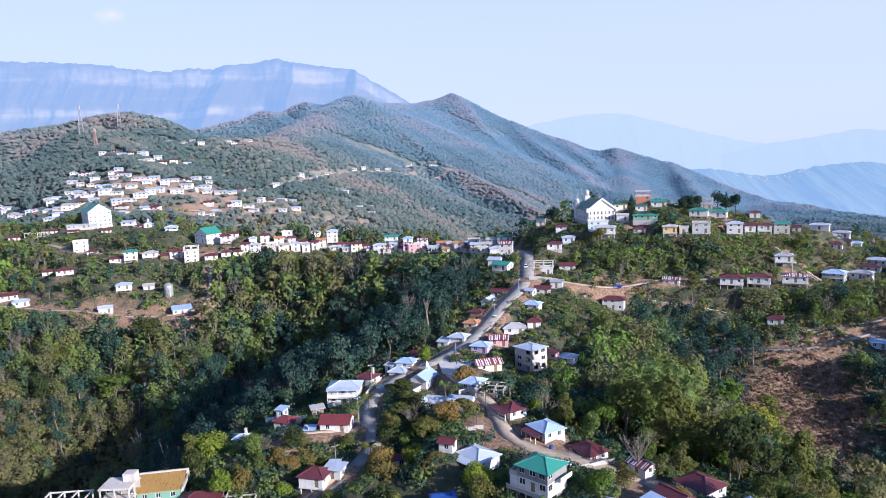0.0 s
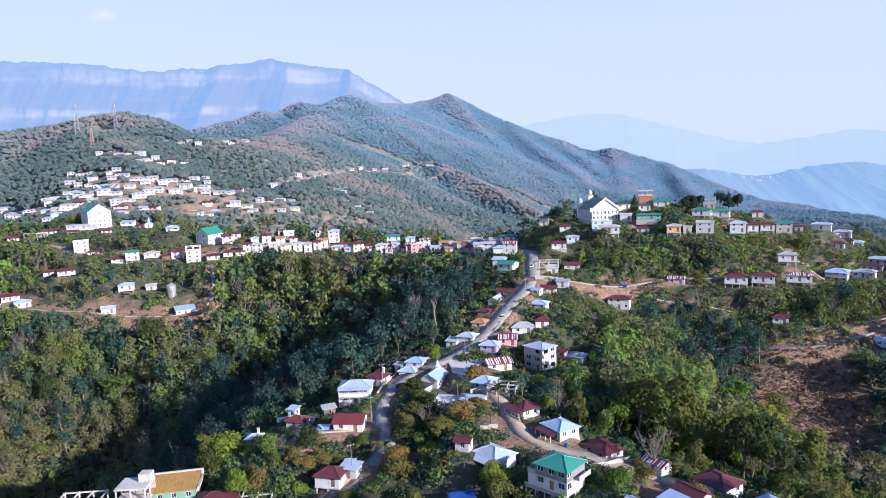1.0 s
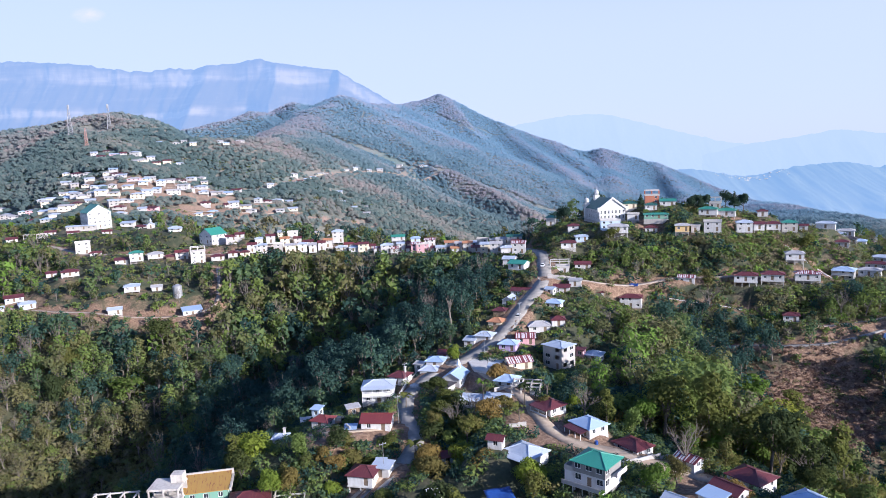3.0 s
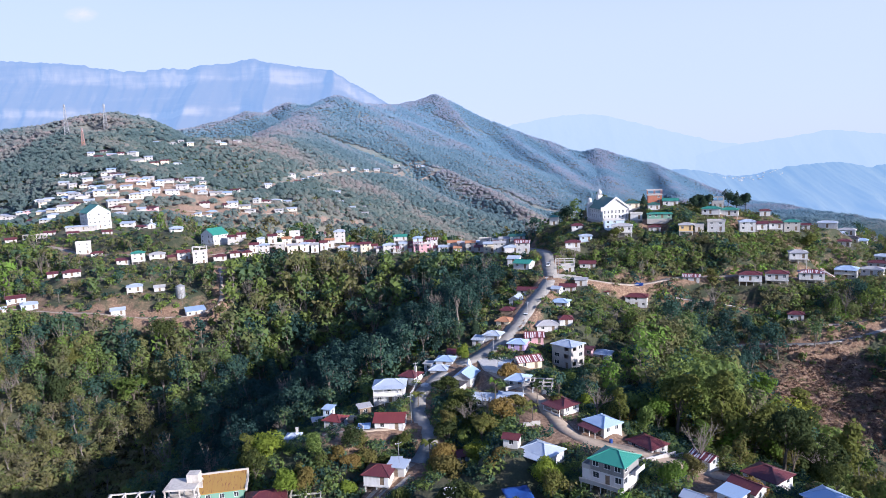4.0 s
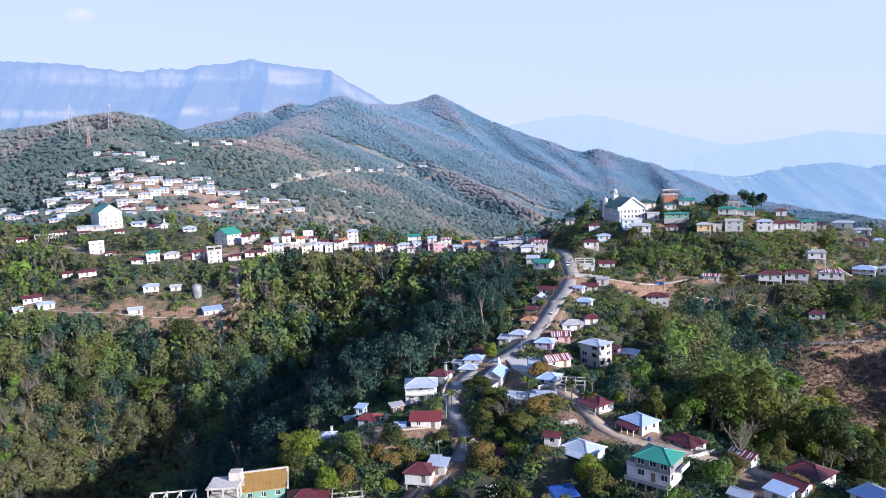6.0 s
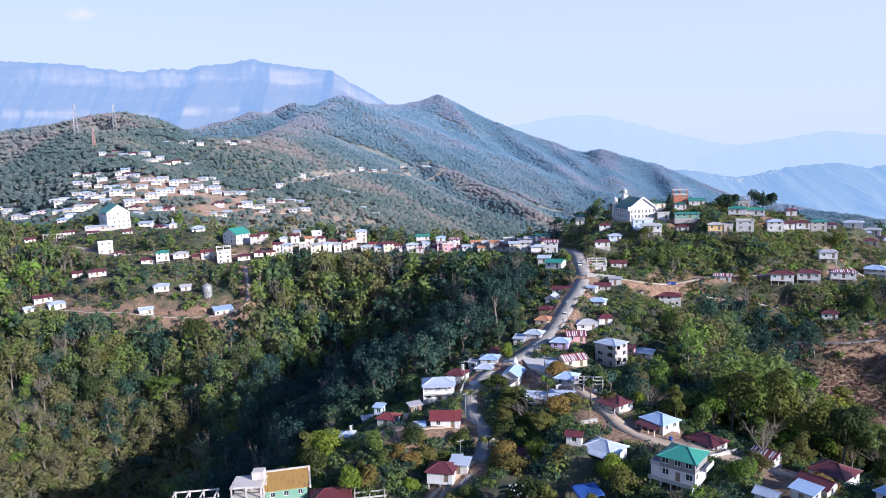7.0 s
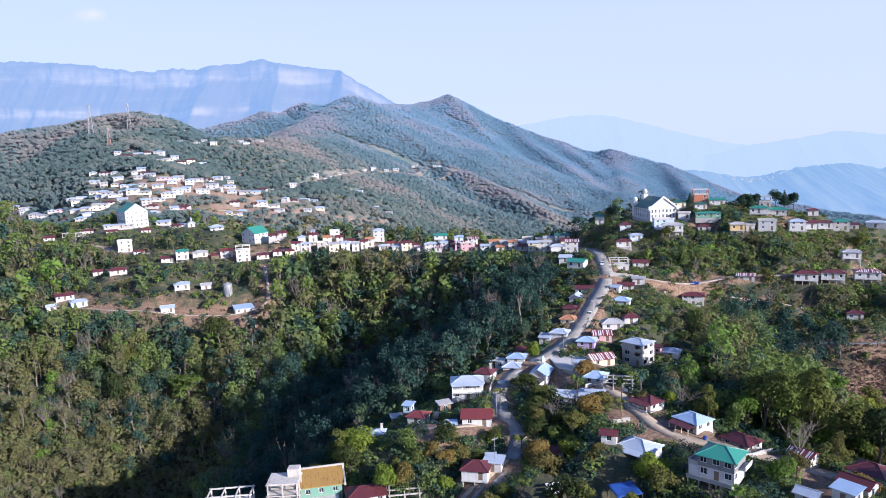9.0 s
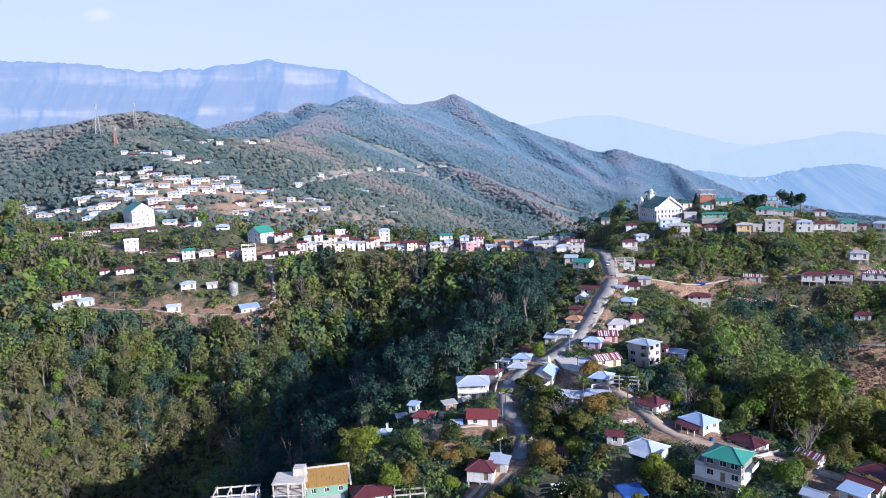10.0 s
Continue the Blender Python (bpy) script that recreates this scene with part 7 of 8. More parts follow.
def patchy(x, y, scale):
    return 0.5 + 0.28 * np.sin(x / scale + 1.7 * np.sin(y / scale * 0.8)) + 0.22 * np.cos(y / scale * 1.3 + 1.3 * np.sin(x / scale * 1.1 + 2))


def cleared(x, y):
    b = np.zeros(len(x))
    for cx, cy, r, s in CLEARED:
        b += 1.5 * s * np.exp(-((x - cx) ** 2 + (y - cy) ** 2) / (r * r))
    return b


def sunny(x, y):
    """The open scrub slope on the far side of the valley."""
    return np.clip((-112 - x) / 14, 0, 1) * np.clip((277 - y) / 14, 0, 1)


def scatter(x0, x1, y0, y1, step):
    gx, gy = np.meshgrid(np.arange(x0, x1, step), np.arange(y0, y1, step))
    x = gx.ravel() + trng.uniform(-0.48, 0.48, gx.size) * step
    y = gy.ravel() + trng.uniform(-0.48, 0.48, gx.size) * step
    return x, y


def in_fan(x, y):
    return (np.abs(x + 15) < 0.70 * y + 45) & (y > 95)


def in_sight(x, y, z, top):
    """Leaves out what stands wholly behind a nearer ridge, seen from either end of the camera's path."""
    seen = np.zeros(len(x), bool)
    for ex in (-40.0, 0.0):
        ok = np.ones(len(x), bool)
        for s in np.linspace(0.25, 0.97, 44):
            px, py = ex + s * (x - ex), s * y
            ok &= height(px, py) < 100 + s * (z + top + 3 - 100) + 1.5
        seen |= ok
    return seen


def plant(name, label, spots, kinds, materials):
    """Many trees of those kinds as one mesh."""
    vs, qs, ls, tq, tl, at = [], [], [], [], [], 0
    for x, y, z, s, k, turn, tint, squeeze in spots:
        wood, leaf = kinds[int(k)]
        c, sn = math.cos(turn) * s, math.sin(turn) * s
        rot = np.array([[c, -sn, 0], [sn, c, 0], [0, 0, s * squeeze]]).T
        for mesh, faces, tints in ((wood, qs, tq), (leaf, ls, tl)):
            if mesh is not None:
                vs.append(mesh[0] @ rot + (x, y, z)); faces.append(mesh[1] + at); at += len(mesh[0])
                tints.append(np.full(len(mesh[1]), tint))
    quads = np.vstack(qs) if qs else np.zeros((0, 4), int)
    tris = np.vstack(ls)
    index = np.concatenate([np.ones(len(quads)), np.zeros(len(tris))])
    me = quad_mesh(name, np.vstack(vs), quads, materials, index, np.concatenate(tq + tl), tris=tris)
    return tagged(new(name, me), label, "trees", kind="stuff")


# the slopes within a few hundred metres
x, y = scatter(-420, 330, 96, 520, 5.7)
k = in_fan(x, y)
x, y = x[k], y[k]
z, _ = levelled(x, y)
near_lot = np.min(np.hypot(x[:, None] - lots_xy[:, 0], y[:, None] - lots_xy[:, 1]) - lots_r, 1) if len(x) < 30000 else np.zeros(len(x))
hill = np.exp(-((x - 105) / 75) ** 2 - ((y - 305) / 42) ** 2)
scrubby = sunny(x, y)
# shade painted in: these hollows and slopes get darker leaf tints, smaller trees
shade_zone = 1.3 * np.exp(-((x + 58) / 52) ** 2 - ((y - 252) / 66) ** 2) + np.exp(-((x - 88) / 16) ** 2 - ((y - 228) / 28) ** 2) + np.exp(-((x - 116) / 20) ** 2 - ((y - 186) / 16) ** 2) + 0.45 * hill + np.exp(-((x - 4) / 22) ** 2 - ((y - 278) / 48) ** 2) + np.exp(-((x + 94) / 22) ** 2 - ((y - 165) / 45) ** 2) + np.exp(-((x - 98) / 34) ** 2 - ((y - 250) / 15) ** 2)
want = 0.97 - 0.22 * hill - 0.22 * np.exp(-(near_lot / 14) ** 2) - cleared(x, y) + 0.25 * (patchy(x, y, 19) - 0.5)
want = np.where(y > 350, want * 0.62, want)
keep = (trng.random(len(x)) < want) & in_sight(x, y, z, 16.0) & free_ground(x, y, 2.2)
x, y, z, near_lot, hill, scrubby, shade_zone = x[keep], y[keep], z[keep], near_lot[keep], hill[keep], scrubby[keep], shade_zone[keep]
room = camera_clearance(x, y, z)
kind = trng.choice(len(KINDS), len(x), p=COMMON / COMMON.sum())
talls = np.array([q[0] for q in KINDS])[kind]
s = trng.uniform(0.70, 1.40, len(x)) * np.where(near_lot < 12, 0.55, 1.0) * np.where(y > 360, 0.85, 1.0) * (1 - 0.50 * hill) * (1 - 0.45 * scrubby) * (1 - 0.28 * np.minimum(shade_zone, 1)) * np.where(y < 150, 0.72, 1.0) * np.where((x > 40) & (y > 322) & (y < 372), 0.42, 1.0) * np.where((x > 92) & (x < 130) & (y > 180) & (y < 232), 0.5, 1.0)
s = np.minimum(s, np.maximum(room, 1.6) / talls)
# dark tints stand in for shade, strongest in the hollow on the right
spots = np.column_stack([x, y, z, s, kind, trng.uniform(0, 6.28, len(x)), np.where(trng.random(len(x)) < 0.75 * scrubby, trng.uniform(0.55, 0.84, len(x)), trng.random(len(x)) * (1 - np.maximum(0.88 * np.minimum(1.2 * shade_zone, 1), 0.97 * np.exp(-((x - 94) / 20) ** 2 - ((y - 238) / 24) ** 2)))), trng.uniform(0.9, 1.15, len(x))])
spots = spots[s > 0.17]
shrubby = spots[:, 3] < 0.35
near = (spots[:, 1] < 232) & (spots[:, 0] > np.where(spots[:, 1] < 190, -120, -75)) & (spots[:, 0] < 95) & ~shrubby
near_spots = spots[near]
order = np.argsort(near_spots[:, 1])
as_things, rest_near = near_spots[order[:295]], near_spots[order[295:]]

TREE_WORDS = {"round": "leafy broad-crowned tree on the slope", "tall": "slender green tree with a tall narrow crown", "spread": "tall tree with a flat spreading crown", "bare": "leafless grey tree with fine bare branches", "bamboo": "arching clump of green bamboo"}
masters = []


def stems(wv, wq, shape):
    """The wood of a tree: one trunk with its limbs, or each culm of a bamboo clump by itself."""
    if shape != "bamboo":
        return [("trunk", quad_mesh("trunk", wv, wq, [BARK_PALE if shape == "bare" else BARK], smooth=True))]
    return [("culm", quad_mesh("culm", wv[k:k + 8], wq[:4], [CULM], smooth=True)) for k in range(0, len(wv), 8)]


for i, ((wv, wq), leaf) in enumerate(FINE):
    trunk = stems(wv, wq, KINDS[i][2])
    masters.append((trunk, quad_mesh("crown", leaf[0], np.zeros((0, 4), int), [BAMBOO_LEAF if KINDS[i][2] == "bamboo" else LEAF_NEAR], tris=leaf[1]) if leaf else None))
first = {}
for x_, y_, z_, s_, k_, turn, tint, sq in as_things:
    k_ = int(k_)
    m = Matrix.LocRotScale((x_, y_, z_), Euler((0, 0, turn)), (s_, s_, s_ * sq))
    if k_ in first:
        copy_thing(first[k_], m @ Matrix.Diagonal((1 / first[k_].scale.x, 1 / first[k_].scale.y, 1 / first[k_].scale.z, 1)))
        continue
    t = thing("tree" if KINDS[k_][2] != "bamboo" else "bamboo_clump", m, TREE_WORDS[KINDS[k_][2]], "tree" if KINDS[k_][2] != "bamboo" else "bamboo", "trees on the spur")
    for nm, me in (*masters[k_][0], ("crown", masters[k_][1])):
        if me:
            o = new(nm, me); o.parent = t
    first[k_] = t
# trees that stand out singly: place, height, crown
KINDS.append((10, 4.6, "pine", 0))
prng = np.random.default_rng(77)
tiers = [(0.5 * math.cos(2.4 * i) * (1 - i / 12), 0.5 * math.sin(2.4 * i) * (1 - i / 12), 1.6 + 0.72 * i, 2.1 * (1.02 - i / 12.0), 0.5) for i in range(12)]
pine_leaf = clumps(prng, tiers, 1400, 0.30, 0.3, 0.5)
pine_wood = limb((0, 0, -1.5), (0, 0, 9.6), 0.22, 0.04, 6)
masters.append((stems(*pine_wood, "pine"), quad_mesh("crown", pine_leaf[0], np.zeros((0, 4), int), [LEAF_PINE], tris=pine_leaf[1])))
TREE_WORDS["pine"] = "dark green conifer with a narrow tiered crown"
KINDS.append((6, 5, "palm", 0))
pw, pl = tree_kind(31, 6, 5, "palm", 0, 0)
masters.append((stems(*pw, "palm"), quad_mesh("crown", pl[0], np.zeros((0, 4), int), [LEAF_NEAR], tris=pl[1])))
TREE_WORDS["palm"] = "small palm with drooping fronds"
for a, b, c in ((15, 12, "bamboo"), (15, 12, "round"), (14, 11, "round"), (13, 9, "spread")):
    KINDS.append((a, b, c, 0))
    gw, gl = tree_kind(140 + len(KINDS), a, b, c, 4200, 0.33)
    masters.append((stems(*gw, c), quad_mesh("crown", gl[0], np.zeros((0, 4), int), [BAMBOO_LEAF if c == "bamboo" else LEAF_NEAR], tris=gl[1])))
for c, leaf_mat, words in (("bright", LEAF_BRIGHT, "rounded tree with fresh yellow-green leaves"), ("amber", LEAF_AMBER, "rounded tree with olive and rusty brown leaves"), ("dark", LEAF_PINE, "dark green dense-crowned tree on the hilltop")):
    for a, b in ((8, 7), (6, 5.5)):
        KINDS.append((a, b, c, 0))
        gw, gl = tree_kind(170 + len(KINDS), a, b, "round", 2200, 0.26)
        masters.append((stems(*gw, c), quad_mesh("crown", gl[0], np.zeros((0, 4), int), [leaf_mat], tris=gl[1])))
    TREE_WORDS[c] = words
srng = random.Random(8)


def set_tree(x, y, z, tall, crown, shape):
    k = min((i for i, q in enumerate(KINDS) if q[2] == shape), key=lambda i: abs(KINDS[i][1] - crown) + srng.uniform(0, 3))
    sz, sx = tall / KINDS[k][0], crown / KINDS[k][1]
    name = {"bamboo": "bamboo_clump", "palm": "palm"}.get(shape, "tree")
    t = thing(name, Matrix.LocRotScale((x, y, z - 0.2), Euler((0, 0, srng.uniform(0, 6.28))), (sx, sx, sz)), TREE_WORDS[shape], {"bamboo_clump": "bamboo"}.get(name, name), "trees standing out")
    for nm, me in (*masters[k][0], ("crown", masters[k][1])):
        if me:
            o = new(nm, me); o.parent = t


set_tree(-2.2, 162.0, 33.1, 7.0, 7.0, "amber")
set_tree(-4.4, 141.4, 29.8, 6.5, 5.2, "amber")
set_tree(-15.5, 143.9, 27.4, 7.0, 6.2, "amber")
set_tree(-17.7, 146.4, 27.3, 5.5, 4.7, "amber")
set_tree(-38.0, 149.7, 28.4, 4.7, 4.7, "amber")
set_tree(-34.4, 151.4, 28.4, 4.7, 3.9, "round")
set_tree(-40.9, 151.8, 30.5, 3.9, 3.9, "amber")
set_tree(-57.6, 158.1, 28.1, 7.0, 7.0, "bright")
set_tree(-51.1, 143.5, 27.6, 5.5, 4.7, "bright")
set_tree(-47.2, 144.9, 27.4, 5.5, 4.7, "amber")
set_tree(-38.2, 144.1, 24.9, 4.7, 3.9, "bright")
set_tree(-43.7, 148.1, 28.9, 5.5, 3.1, "tall")
set_tree(-45.6, 151.2, 31.0, 6, 4, "bamboo")
set_tree(-35.1, 156.0, 31.4, 3.9, 3.1, "tall")
set_tree(-29.5, 151.4, 27.6, 3.9, 3.1, "round")
set_tree(-16.4, 183.6, 34.3, 3.1, 3.9, "round")
set_tree(-19.4, 153.8, 28.4, 5, 5, "palm")
set_tree(-22.1, 176.4, 33.6, 3.5, 4.5, "palm")
set_tree(1.6, 196.9, 35.7, 5, 3.5, "palm")
set_tree(-1.8, 174.0, 34.5, 6, 4, "palm")
set_tree(8.4, 169.0, 34.7, 6, 4, "palm")
set_tree(-15.5, 162.1, 30.6, 5, 3, "palm")
set_tree(5.7, 159.9, 33.9, 5, 4, "palm")
set_tree(-5.2, 164.6, 32.6, 7, 6, "bare")
set_tree(22.9, 165.1, 32.0, 8, 6, "bare")
set_tree(21.2, 170.9, 32.2, 4.7, 3.9, "bright")
set_tree(-16.0, 229.2, 33.7, 9, 5, "pine")
set_tree(-2.5, 227.8, 38.0, 8, 4, "pine")
set_tree(-7.7, 209.4, 35.5, 5, 3.6, "bright")
set_tree(3.6, 188.9, 35.4, 4.7, 5.5, "amber")
set_tree(-29.4, 213.5, 29.5, 3.9, 3.9, "round")
set_tree(4.0, 133.3, 30.6, 7.0, 5.5, "bright")
set_tree(13.8, 168.3, 33.9, 3.9, 3.1, "round")
set_tree(28.6, 127.2, 33.1, 5.0, 5.0, "round")
set_tree(33.9, 131.6, 32.4, 4.5, 4.5, "amber")
set_tree(43.5, 138.1, 29.8, 5.5, 3.9, "tall")
set_tree(39.5, 140.0, 30.4, 9, 9, "bare")
set_tree(42.8, 123.7, 30.8, 4.7, 5.5, "amber")
set_tree(29.9, 166.3, 30.1, 4.7, 4.7, "amber")
set_tree(45.2, 166.7, 25.7, 16, 12, "bamboo")
set_tree(53.9, 176.4, 22.8, 17, 13, "bamboo")
set_tree(44.6, 172.7, 25.6, 14, 11, "round")
set_tree(64.6, 191.2, 15.2, 15, 12, "bamboo")
set_tree(59.1, 198.3, 17.9, 18, 13, "bamboo")
set_tree(65.3, 200.6, 16.6, 19, 14, "bamboo")
set_tree(55.5, 204.0, 19.5, 17, 12, "bamboo")
set_tree(70.5, 205.0, 15.5, 17, 12, "bamboo")
set_tree(76.0, 214.0, 18.0, 14, 9, "spread")
set_tree(83.2, 195.5, 7.9, 13, 12, "round")
set_tree(87.8, 196.0, 9.2, 12, 11, "bright")
set_tree(79.2, 196.2, 8.7, 13, 11, "round")
set_tree(82.7, 203.3, 13.8, 15, 9, "spread")
set_tree(93.8, 200.6, 10.6, 13, 8, "tall")
set_tree(116.9, 336.5, 68.2, 6, 5, "dark")
set_tree(117.7, 332.3, 68.5, 6.5, 5, "pine")
set_tree(113.2, 333.3, 68.1, 5, 5, "dark")
set_tree(120.8, 333.0, 68.3, 6, 5, "dark")
set_tree(130.1, 332.9, 68.0, 7, 6.5, "dark")
set_tree(133.4, 330.6, 68.0, 8, 6, "pine")
set_tree(137.9, 330.4, 67.3, 7, 5.5, "dark")
set_tree(53.4, 340.1, 63.1, 7, 8, "dark")
set_tree(91.3, 341.0, 70.0, 6, 4, "pine")
set_tree(96.9, 274.4, 41.8, 7, 5, "tall")
set_tree(95.3, 263.8, 34.2, 9, 9, "bare")
set_tree(68.1, 304.2, 57.7, 6, 6, "round")
set_tree(78.9, 299.5, 56.6, 7, 4, "pine")
set_tree(156.1, 306.5, 50.2, 6, 6, "round")
set_tree(-84.8, 372.5, 39.3, 9, 5, "tall")
set_tree(-76.7, 365.7, 35.8, 11, 6, "tall")
set_tree(-63.4, 371.6, 37.4, 12, 7, "tall")
set_tree(-49.6, 367.7, 37.5, 10, 8, "bare")
set_tree(-42.0, 364.2, 37.2, 11, 8, "bare")
set_tree(-97.5, 377.4, 42.4, 9, 5, "tall")
set_tree(-143.0, 284.4, -1.7, 15, 13, "spread")
set_tree(-170.3, 276.9, 1.1, 14, 8, "round")
set_tree(-191.4, 261.6, -2.5, 12, 10, "bare")
set_tree(-132.5, 299.8, 20.7, 12, 10, "round")
set_tree(-169.0, 289.7, 10.1, 13, 9, "spread")
for a, b, tall_, wide, shape in ((-14.5, 158, 5.5, 5, "round"), (-13, 168, 6, 5.5, "round"), (-12, 176, 5, 5, "round"), (-16.5, 149, 5.5, 5, "amber"), (-9.5, 163, 7, 6, "bare"), (-9, 171, 6, 4, "tall"), (-13.5, 183.5, 4.5, 4.5, "round"), (-6, 157, 5, 5, "round"), (-9, 149, 5, 5, "bright"), (3, 166, 4.5, 4.5, "round"),
                                (-62, 165, 6.5, 6, "round"), (-38, 155, 5, 4.5, "round"), (-25.5, 158.5, 3.5, 3.5, "round")):
    set_tree(a, b, ground_z(a, b), tall_, wide, shape)
rest = np.vstack([rest_near, spots[~near]])
valley = rest[rest[:, 1] < 300]
beyond = rest[rest[:, 1] >= 300]
low = valley[:, 3] < 0.5
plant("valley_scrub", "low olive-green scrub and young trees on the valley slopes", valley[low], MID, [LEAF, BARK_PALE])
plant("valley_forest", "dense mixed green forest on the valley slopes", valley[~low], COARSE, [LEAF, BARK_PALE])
plant("ridge_forest", "mixed green trees on the settled ridges", beyond, MID, [LEAF, BARK_PALE])

# undergrowth: low bushes between the trees
bush = [clumps(np.random.default_rng(300 + i), [(0, 0, 0.5, 1.0, 0.8), (0.8, 0.3, 0.4, 0.7, 0.8), (-0.6, 0.6, 0.3, 0.6, 0.8)], 27, 0.36) for i in range(4)]
BUSH = [(None, b) for b in bush]
x, y = scatter(-260, 230, 96, 430, 3.0)
x2, y2 = scatter(-520, 60, 430, 800, 4.4)
more = [scatter(36, 235, 248, 346, 2.1), scatter(-250, -95, 300, 400, 2.6), scatter(-62, 62, 116, 200, 2.0), scatter(8, 76, 196, 264, 2.3), scatter(-330, -60, 384, 500, 3.2), scatter(-235, -98, 236, 318, 2.5), scatter(108, 172, 234, 264, 1.7), scatter(-44, 34, 202, 300, 2.0)]
x, y = np.concatenate([x, x2, *(q[0] for q in more)]), np.concatenate([y, y2, *(q[1] for q in more)])
k = in_fan(x, y)
x, y = x[k], y[k]
hilly = np.exp(-((x - 105) / 75) ** 2 - ((y - 295) / 48) ** 2)
ok = (trng.random(len(x)) < 0.48 + 0.5 * hilly + 0.45 * (y < 215) * (x > -80) * (x < 95) + 0.5 * sunny(x, y) - 0.6 * cleared(x, y)) & free_ground(x, y, 1.3)
hilly = hilly[ok]
x, y = x[ok], y[ok]
z, _ = levelled(x, y)
ok = in_sight(x, y, z, 1.0)
x, y, z, hilly = x[ok], y[ok], z[ok], hilly[ok]
room = camera_clearance(x, y, z)
s = np.minimum(trng.uniform(0.5, 1.7, len(x)) * (1 + 0.7 * hilly) * (1 + 0.6 * sunny(x, y)) * np.where((y < 215) & (x > -80) & (x < 95), 1.35, 1.0) * np.where(y > 430, 1.5, 1.0), np.maximum(room, 1.6) / 1.3)
low_growth = np.column_stack([x, y, z, s, trng.integers(0, 4, len(x)), trng.uniform(0, 6.28, len(x)), np.where(trng.random(len(x)) < sunny(x, y), trng.uniform(0.52, 0.84, len(x)), np.where(trng.random(len(x)) < 0.75 * np.clip(2.5 * hilly, 0, 1), trng.uniform(0.08, 0.92, len(x)) ** (np.where((x > 112) | ((x < 78) & (y < 312)), 0.45, 1.1)), trng.random(len(x)))), np.ones(len(x))])
close = (y < 206) & (np.abs(x) < 72)
FINE_BUSH = [(None, clumps(np.random.default_rng(320 + i), [(0, 0, 0.5, 1.0, 0.8), (0.8, 0.3, 0.4, 0.7, 0.8), (-0.6, 0.6, 0.3, 0.6, 0.8), (0.1, -0.7, 0.5, 0.6, 0.9)], 84, 0.19)) for i in range(4)]
# darker leaf tints here stand in for the shade among the gardens
low_growth[close, 6] *= 0.5
plant("garden_undergrowth", "low green and straw-coloured scrub between the gardens", low_growth[close], FINE_BUSH, [LEAF, BARK])
slope = ~close & (x > 34) & (y > 246) & (y < 350)
HILL_BUSH = [(None, clumps(np.random.default_rng(340 + i), [(0, 0, 0.5, 1.0, 0.8), (0.8, 0.3, 0.4, 0.7, 0.8), (-0.6, 0.6, 0.3, 0.6, 0.8)], 52, 0.25)) for i in range(4)]
plant("hill_undergrowth", "dry grass and low green scrub on the church hill", low_growth[slope], HILL_BUSH, [LEAF, BARK])
plant("undergrowth", "low green and straw-coloured scrub between the trees", low_growth[~close & ~slope], BUSH, [LEAF, BARK])

# dry brush left on the cleared slope
x, y = scatter(86, 142, 188, 238, 1.3)
ok = (trng.random(len(x)) < 1.1 * cleared(x, y)) & free_ground(x, y, 0.6)
x, y = x[ok], y[ok]
z, _ = levelled(x, y)
plant("dry_brush", "dry brown brush left on the cleared red slope", np.column_stack([x, y, z - 0.25, trng.uniform(0.4, 1.25, len(x)), trng.integers(0, 4, len(x)), trng.uniform(0, 6.28, len(x)), trng.random(len(x)), trng.uniform(0.6, 1.0, len(x))]), BUSH, [BRUSH, BARK])

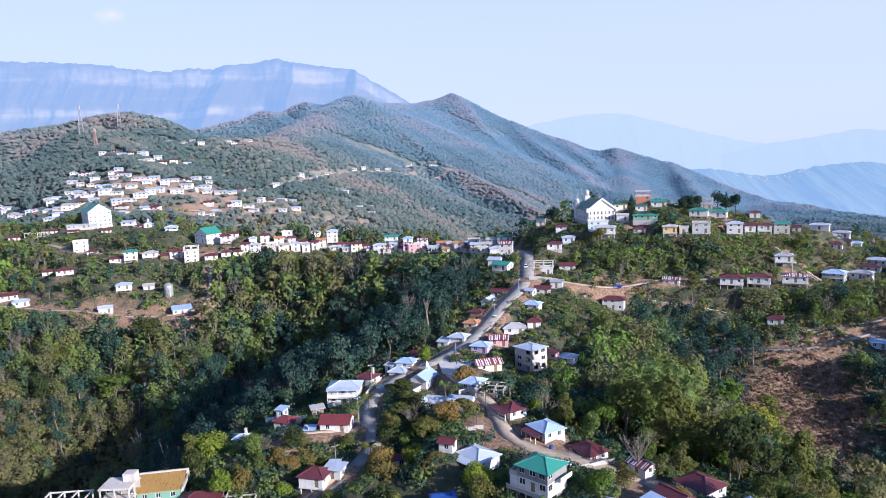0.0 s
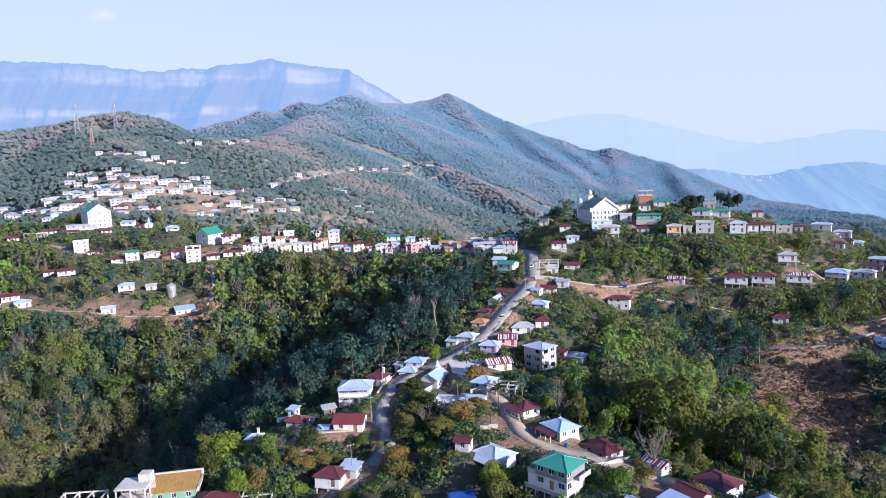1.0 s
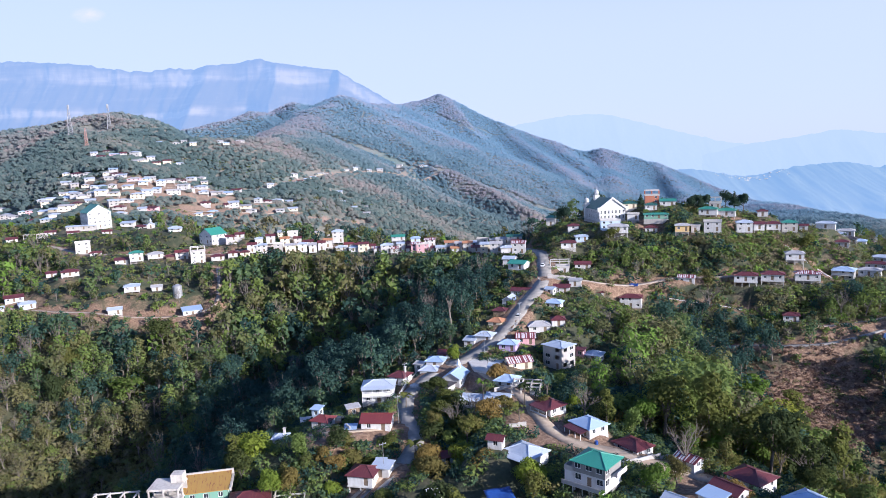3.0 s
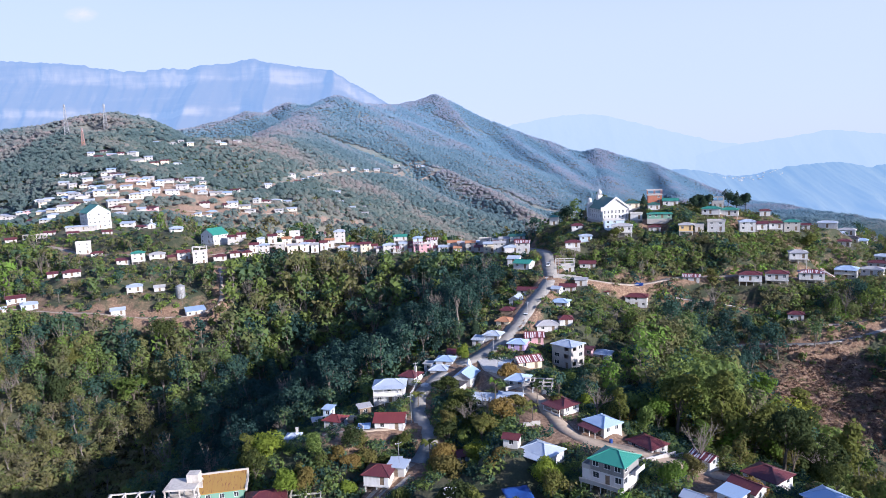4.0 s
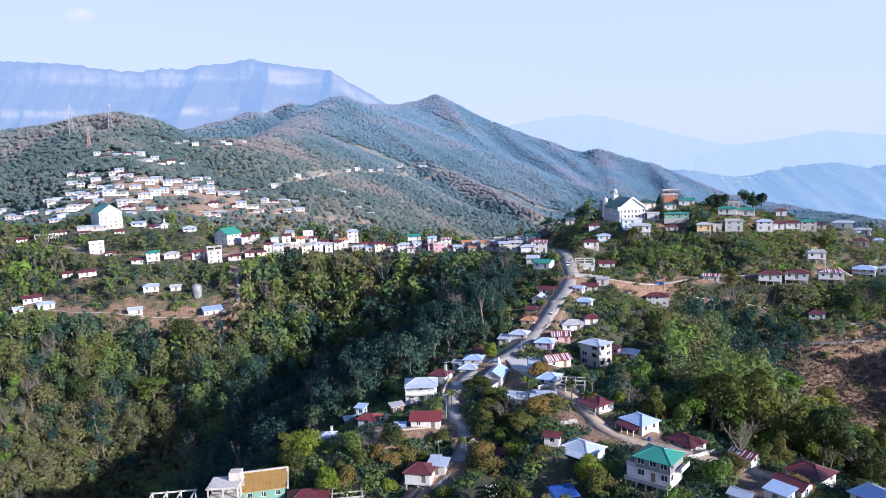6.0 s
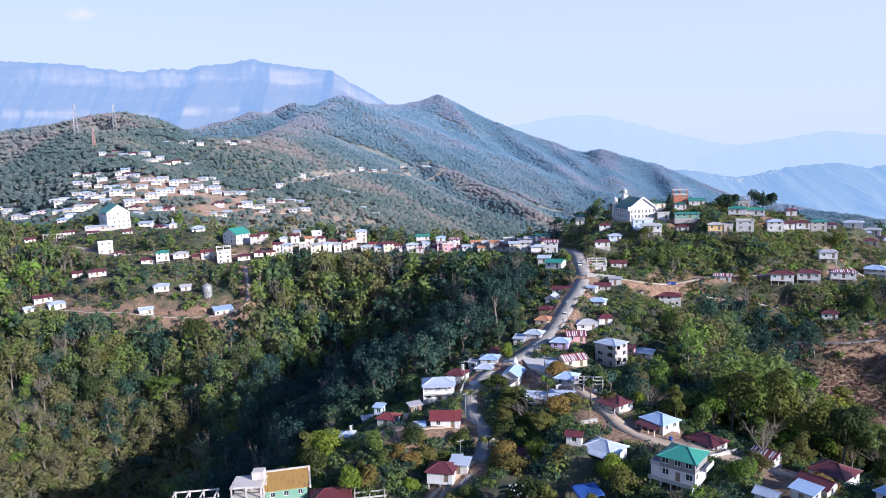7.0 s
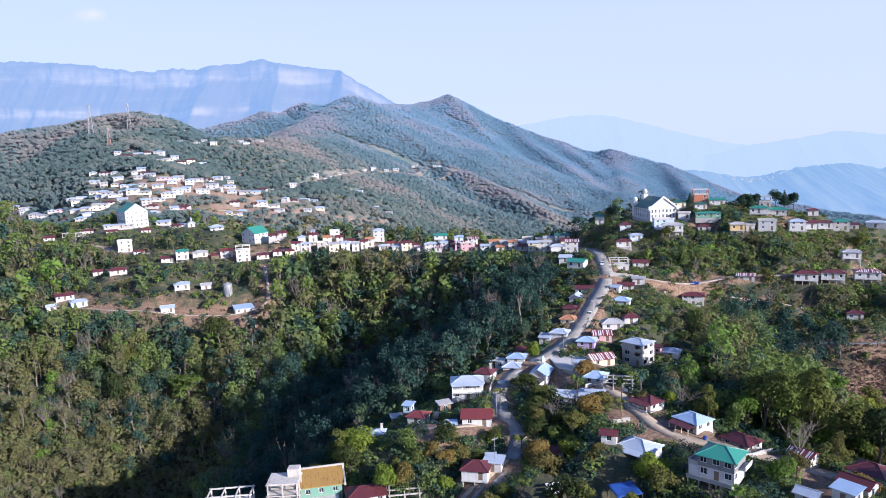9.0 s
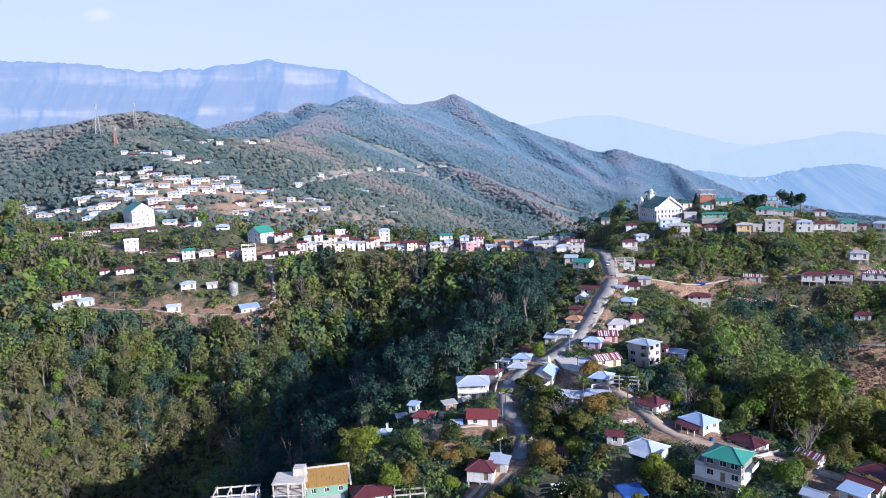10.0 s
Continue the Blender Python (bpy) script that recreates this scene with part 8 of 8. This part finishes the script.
# far woods on the mountain: a closed canopy of domed crowns, open where people have cleared it
def canopy_sheet(name, label, x0, x1, y0, y1, pitch, cell, tall, tufts, material):
    gx, gy = np.meshgrid(np.arange(x0, x1, pitch), np.arange(y0, y1, pitch))
    shape = gx.shape
    coarse = in_sight(gx[::4, ::4].ravel(), gy[::4, ::4].ravel(), height(gx[::4, ::4].ravel(), gy[::4, ::4].ravel()), 22.0).reshape(gx[::4, ::4].shape)
    seen = np.repeat(np.repeat(coarse, 4, 0), 4, 1)[:shape[0], :shape[1]]
    # crowns, one to a cell
    nx, ny = int((x1 - x0) / cell) + 4, int((y1 - y0) / cell) + 4
    jx, jy = np.meshgrid(np.arange(nx), np.arange(ny))
    cx = x0 + (jx.ravel() - 1 + trng.uniform(0.05, 0.95, jx.size)) * cell
    cy = y0 + (jy.ravel() - 1 + trng.uniform(0.05, 0.95, jx.size)) * cell
    d = np.concatenate([np.min(np.hypot(a[:, None] - lots_xy[:, 0], b[:, None] - lots_xy[:, 1]), 1) for a, b in zip(np.array_split(cx, 40), np.array_split(cy, 40))])
    rd = np.concatenate([np.min(np.hypot(a[:, None] - road_xy[:, 0], b[:, None] - road_xy[:, 1]) - road_r, 1) for a, b in zip(np.array_split(cx, 40), np.array_split(cy, 40))])
    swell = height(cx, cy) - 0.25 * sum(height(cx + a, cy + b) for a, b in ((55, 0), (-55, 0), (0, 55), (0, -55)))
    dry = np.clip((cy - 380) / 500, 0.2, 1) * np.clip(0.045 * swell - 0.3 * np.exp(-((cx + 400) / 130) ** 2 - ((cy - 850) / 130) ** 2) + 1.2 * (0.6 * patchy(cx + 0.3 * cy, cy, 58) + 0.4 * patchy(cx, cy + 40, 21)) - 0.42, 0, 0.66)
    ch = tall * trng.uniform(0.45, 1.15, cx.size) * (1.15 - 0.6 * dry)
    gone = (trng.random(cx.size) > 1.04 - 0.62 * cleared(cx, cy) - 0.30 * (patchy(cx, cy, 47) > 0.74)) | (d < 7.5) | (rd < 3.0)
    room = camera_clearance(cx, cy, height(cx, cy), 45)
    ch = np.where(gone, -4.0, np.minimum(ch, np.maximum(room, 1.5)))
    cr = cell * trng.uniform(0.75, 1.05, cx.size)
    ct = np.clip(dry + trng.normal(size=cx.size) * 0.10 + 0.07, 0, 0.95)
    # the crowns themselves: tufts of leafy boughs
    iv, iu = np.clip(((cy - y0) / pitch).astype(int), 0, shape[0] - 1), np.clip(((cx - x0) / pitch).astype(int), 0, shape[1] - 1)
    up = (ch > 0) & seen[iv, iu] & (np.abs(cx + 15) < 0.70 * cy + 40) & (cy < y1) & (cx < x1)
    cx, cy, ch, cr, ct = cx[up], cy[up], ch[up], cr[up], ct[up]
    cz = levelled(cx, cy)[0]
    n, k = len(cx), tufts
    d = trng.normal(size=(n, k, 3)); d[:, :, 2] = np.abs(d[:, :, 2]) - 0.15
    d /= np.linalg.norm(d, axis=2)[:, :, None]
    reach = np.stack([cr * 0.56, cr * 0.56, np.maximum(ch * 0.5, 0.8)], 1)[:, None, :] * trng.uniform(0.72, 1.12, (n, k, 1))
    c = np.stack([cx, cy, cz + ch * 0.55], 1)[:, None, :] + d * reach
    # leaves tilted towards the sun, so the woods look paler, as in haze
    nrm = 0.55 * d + 0.20 * trng.normal(size=(n, k, 3)) + np.array([0.50, -0.45, 0.60])
    nrm /= np.linalg.norm(nrm, axis=2)[:, :, None]
    u = np.cross(nrm, trng.normal(size=(n, k, 3))); u /= np.linalg.norm(u, axis=2)[:, :, None]
    v = np.cross(nrm, u)
    sz = cr[:, None, None] * trng.uniform(0.28, 0.52, (n, k, 1)) * (16 / tufts) ** 0.4
    tri = np.stack([c - u * sz, c + u * sz * 0.8 - v * sz * 0.6, c + v * sz], 2).reshape(-1, 3)
    me = quad_mesh(name, tri, np.zeros((0, 4), int), [material], None, np.repeat(np.clip(ct + 0.05 * trng.normal(size=n), 0, 0.95), k), tris=np.arange(len(tri)).reshape(-1, 3))
    return tagged(new(name, me), label, "trees", kind="stuff")


canopy_sheet("town_woods", "green woods and thickets round the upper town", -560, 200, 500, 742, 5.0, 5.0, 6.4, 32, HAZED_CANOPY)
canopy_sheet("lower_mountain_woods", "dry green and brown woods on the lower mountain", -800, 1000, 740, 1238, 5.0, 5.2, 4.4, 13, HAZED_CANOPY)
canopy_sheet("upper_mountain_woods", "blue-green woods covering the upper mountain", -900, 1250, 1230, 1960, 6.5, 5.2, 2.8, 9, HAZED_CANOPY)


# ---- a faint wisp of cloud in the haze ----
def wisp(x, z, w, h):
    m, n, l, p = tree_of("cloud_wisp")
    c = coords(n, "Generated")
    g = n.new("ShaderNodeTexGradient"); g.gradient_type = "SPHERICAL"
    mp = n.new("ShaderNodeMapping")
    mp.inputs["Location"].default_value, mp.inputs["Scale"].default_value = (-1, 0, -1), (2, 0, 2)
    l.new(c, mp.inputs[0]); l.new(mp.outputs[0], g.inputs[0])
    f = noise_tex(n, l, 3.0, 6, c)
    mul = n.new("ShaderNodeMath"); mul.operation = "MULTIPLY"
    l.new(g.outputs[1], mul.inputs[0]); l.new(f, mul.inputs[1])
    k = ramp(n, [(0.12, (0, 0, 0)), (0.5, (0.75, 0.75, 0.75))])
    l.new(mul.outputs[0], k.inputs[0])
    n.remove(p)
    e, t, mx = n.new("ShaderNodeEmission"), n.new("ShaderNodeBsdfTransparent"), n.new("ShaderNodeMixShader")
    e.inputs[0].default_value, e.inputs[1].default_value = (0.92, 0.90, 0.97, 1), 2 ** -EXPOSURE
    l.new(k.outputs[0], mx.inputs[0]); l.new(t.outputs[0], mx.inputs[1]); l.new(e.outputs[0], mx.inputs[2])
    l.new(mx.outputs[0], n["Material Output"].inputs[0])
    bm = bmesh.new()
    bm.faces.new([bm.verts.new((x + a * w / 2, 4895 + 0.5 * a * b, z + b * h / 2)) for a, b in ((-1, -1), (1, -1), (1, 1), (-1, 1))])
    tagged(part("backdrop_cloud", bm, m), "faint pale wisp of cloud in the haze", "cloud", kind="structure")


wisp(-2225, 1095, 330, 150)


# a village far off on the hazy hills, too small to tell its houses apart
frng = random.Random(21)
bm = bmesh.new()
for i in range(48):
    fx = frng.uniform(1640, 2060) if i % 3 else frng.uniform(1780, 1960)
    col = int(np.abs(NEAR_HILLS[:, 0, 0] - fx).argmin())
    fy, fz = NEAR_HILLS[col, frng.choice((1, 2, 2, 3, 4)), 1:]
    fw = frng.uniform(1.8, 4.2)
    box(bm, fx - fw, fy - 6, fz - 3, fx + fw, fy + 6, fz + frng.uniform(0.4, 1.9))
# grey in place of white walls: haze put into the colour
tagged(part("far_town", bm, GREYWALL), "tiny white houses of a village on hazy hills", "houses", kind="stuff")
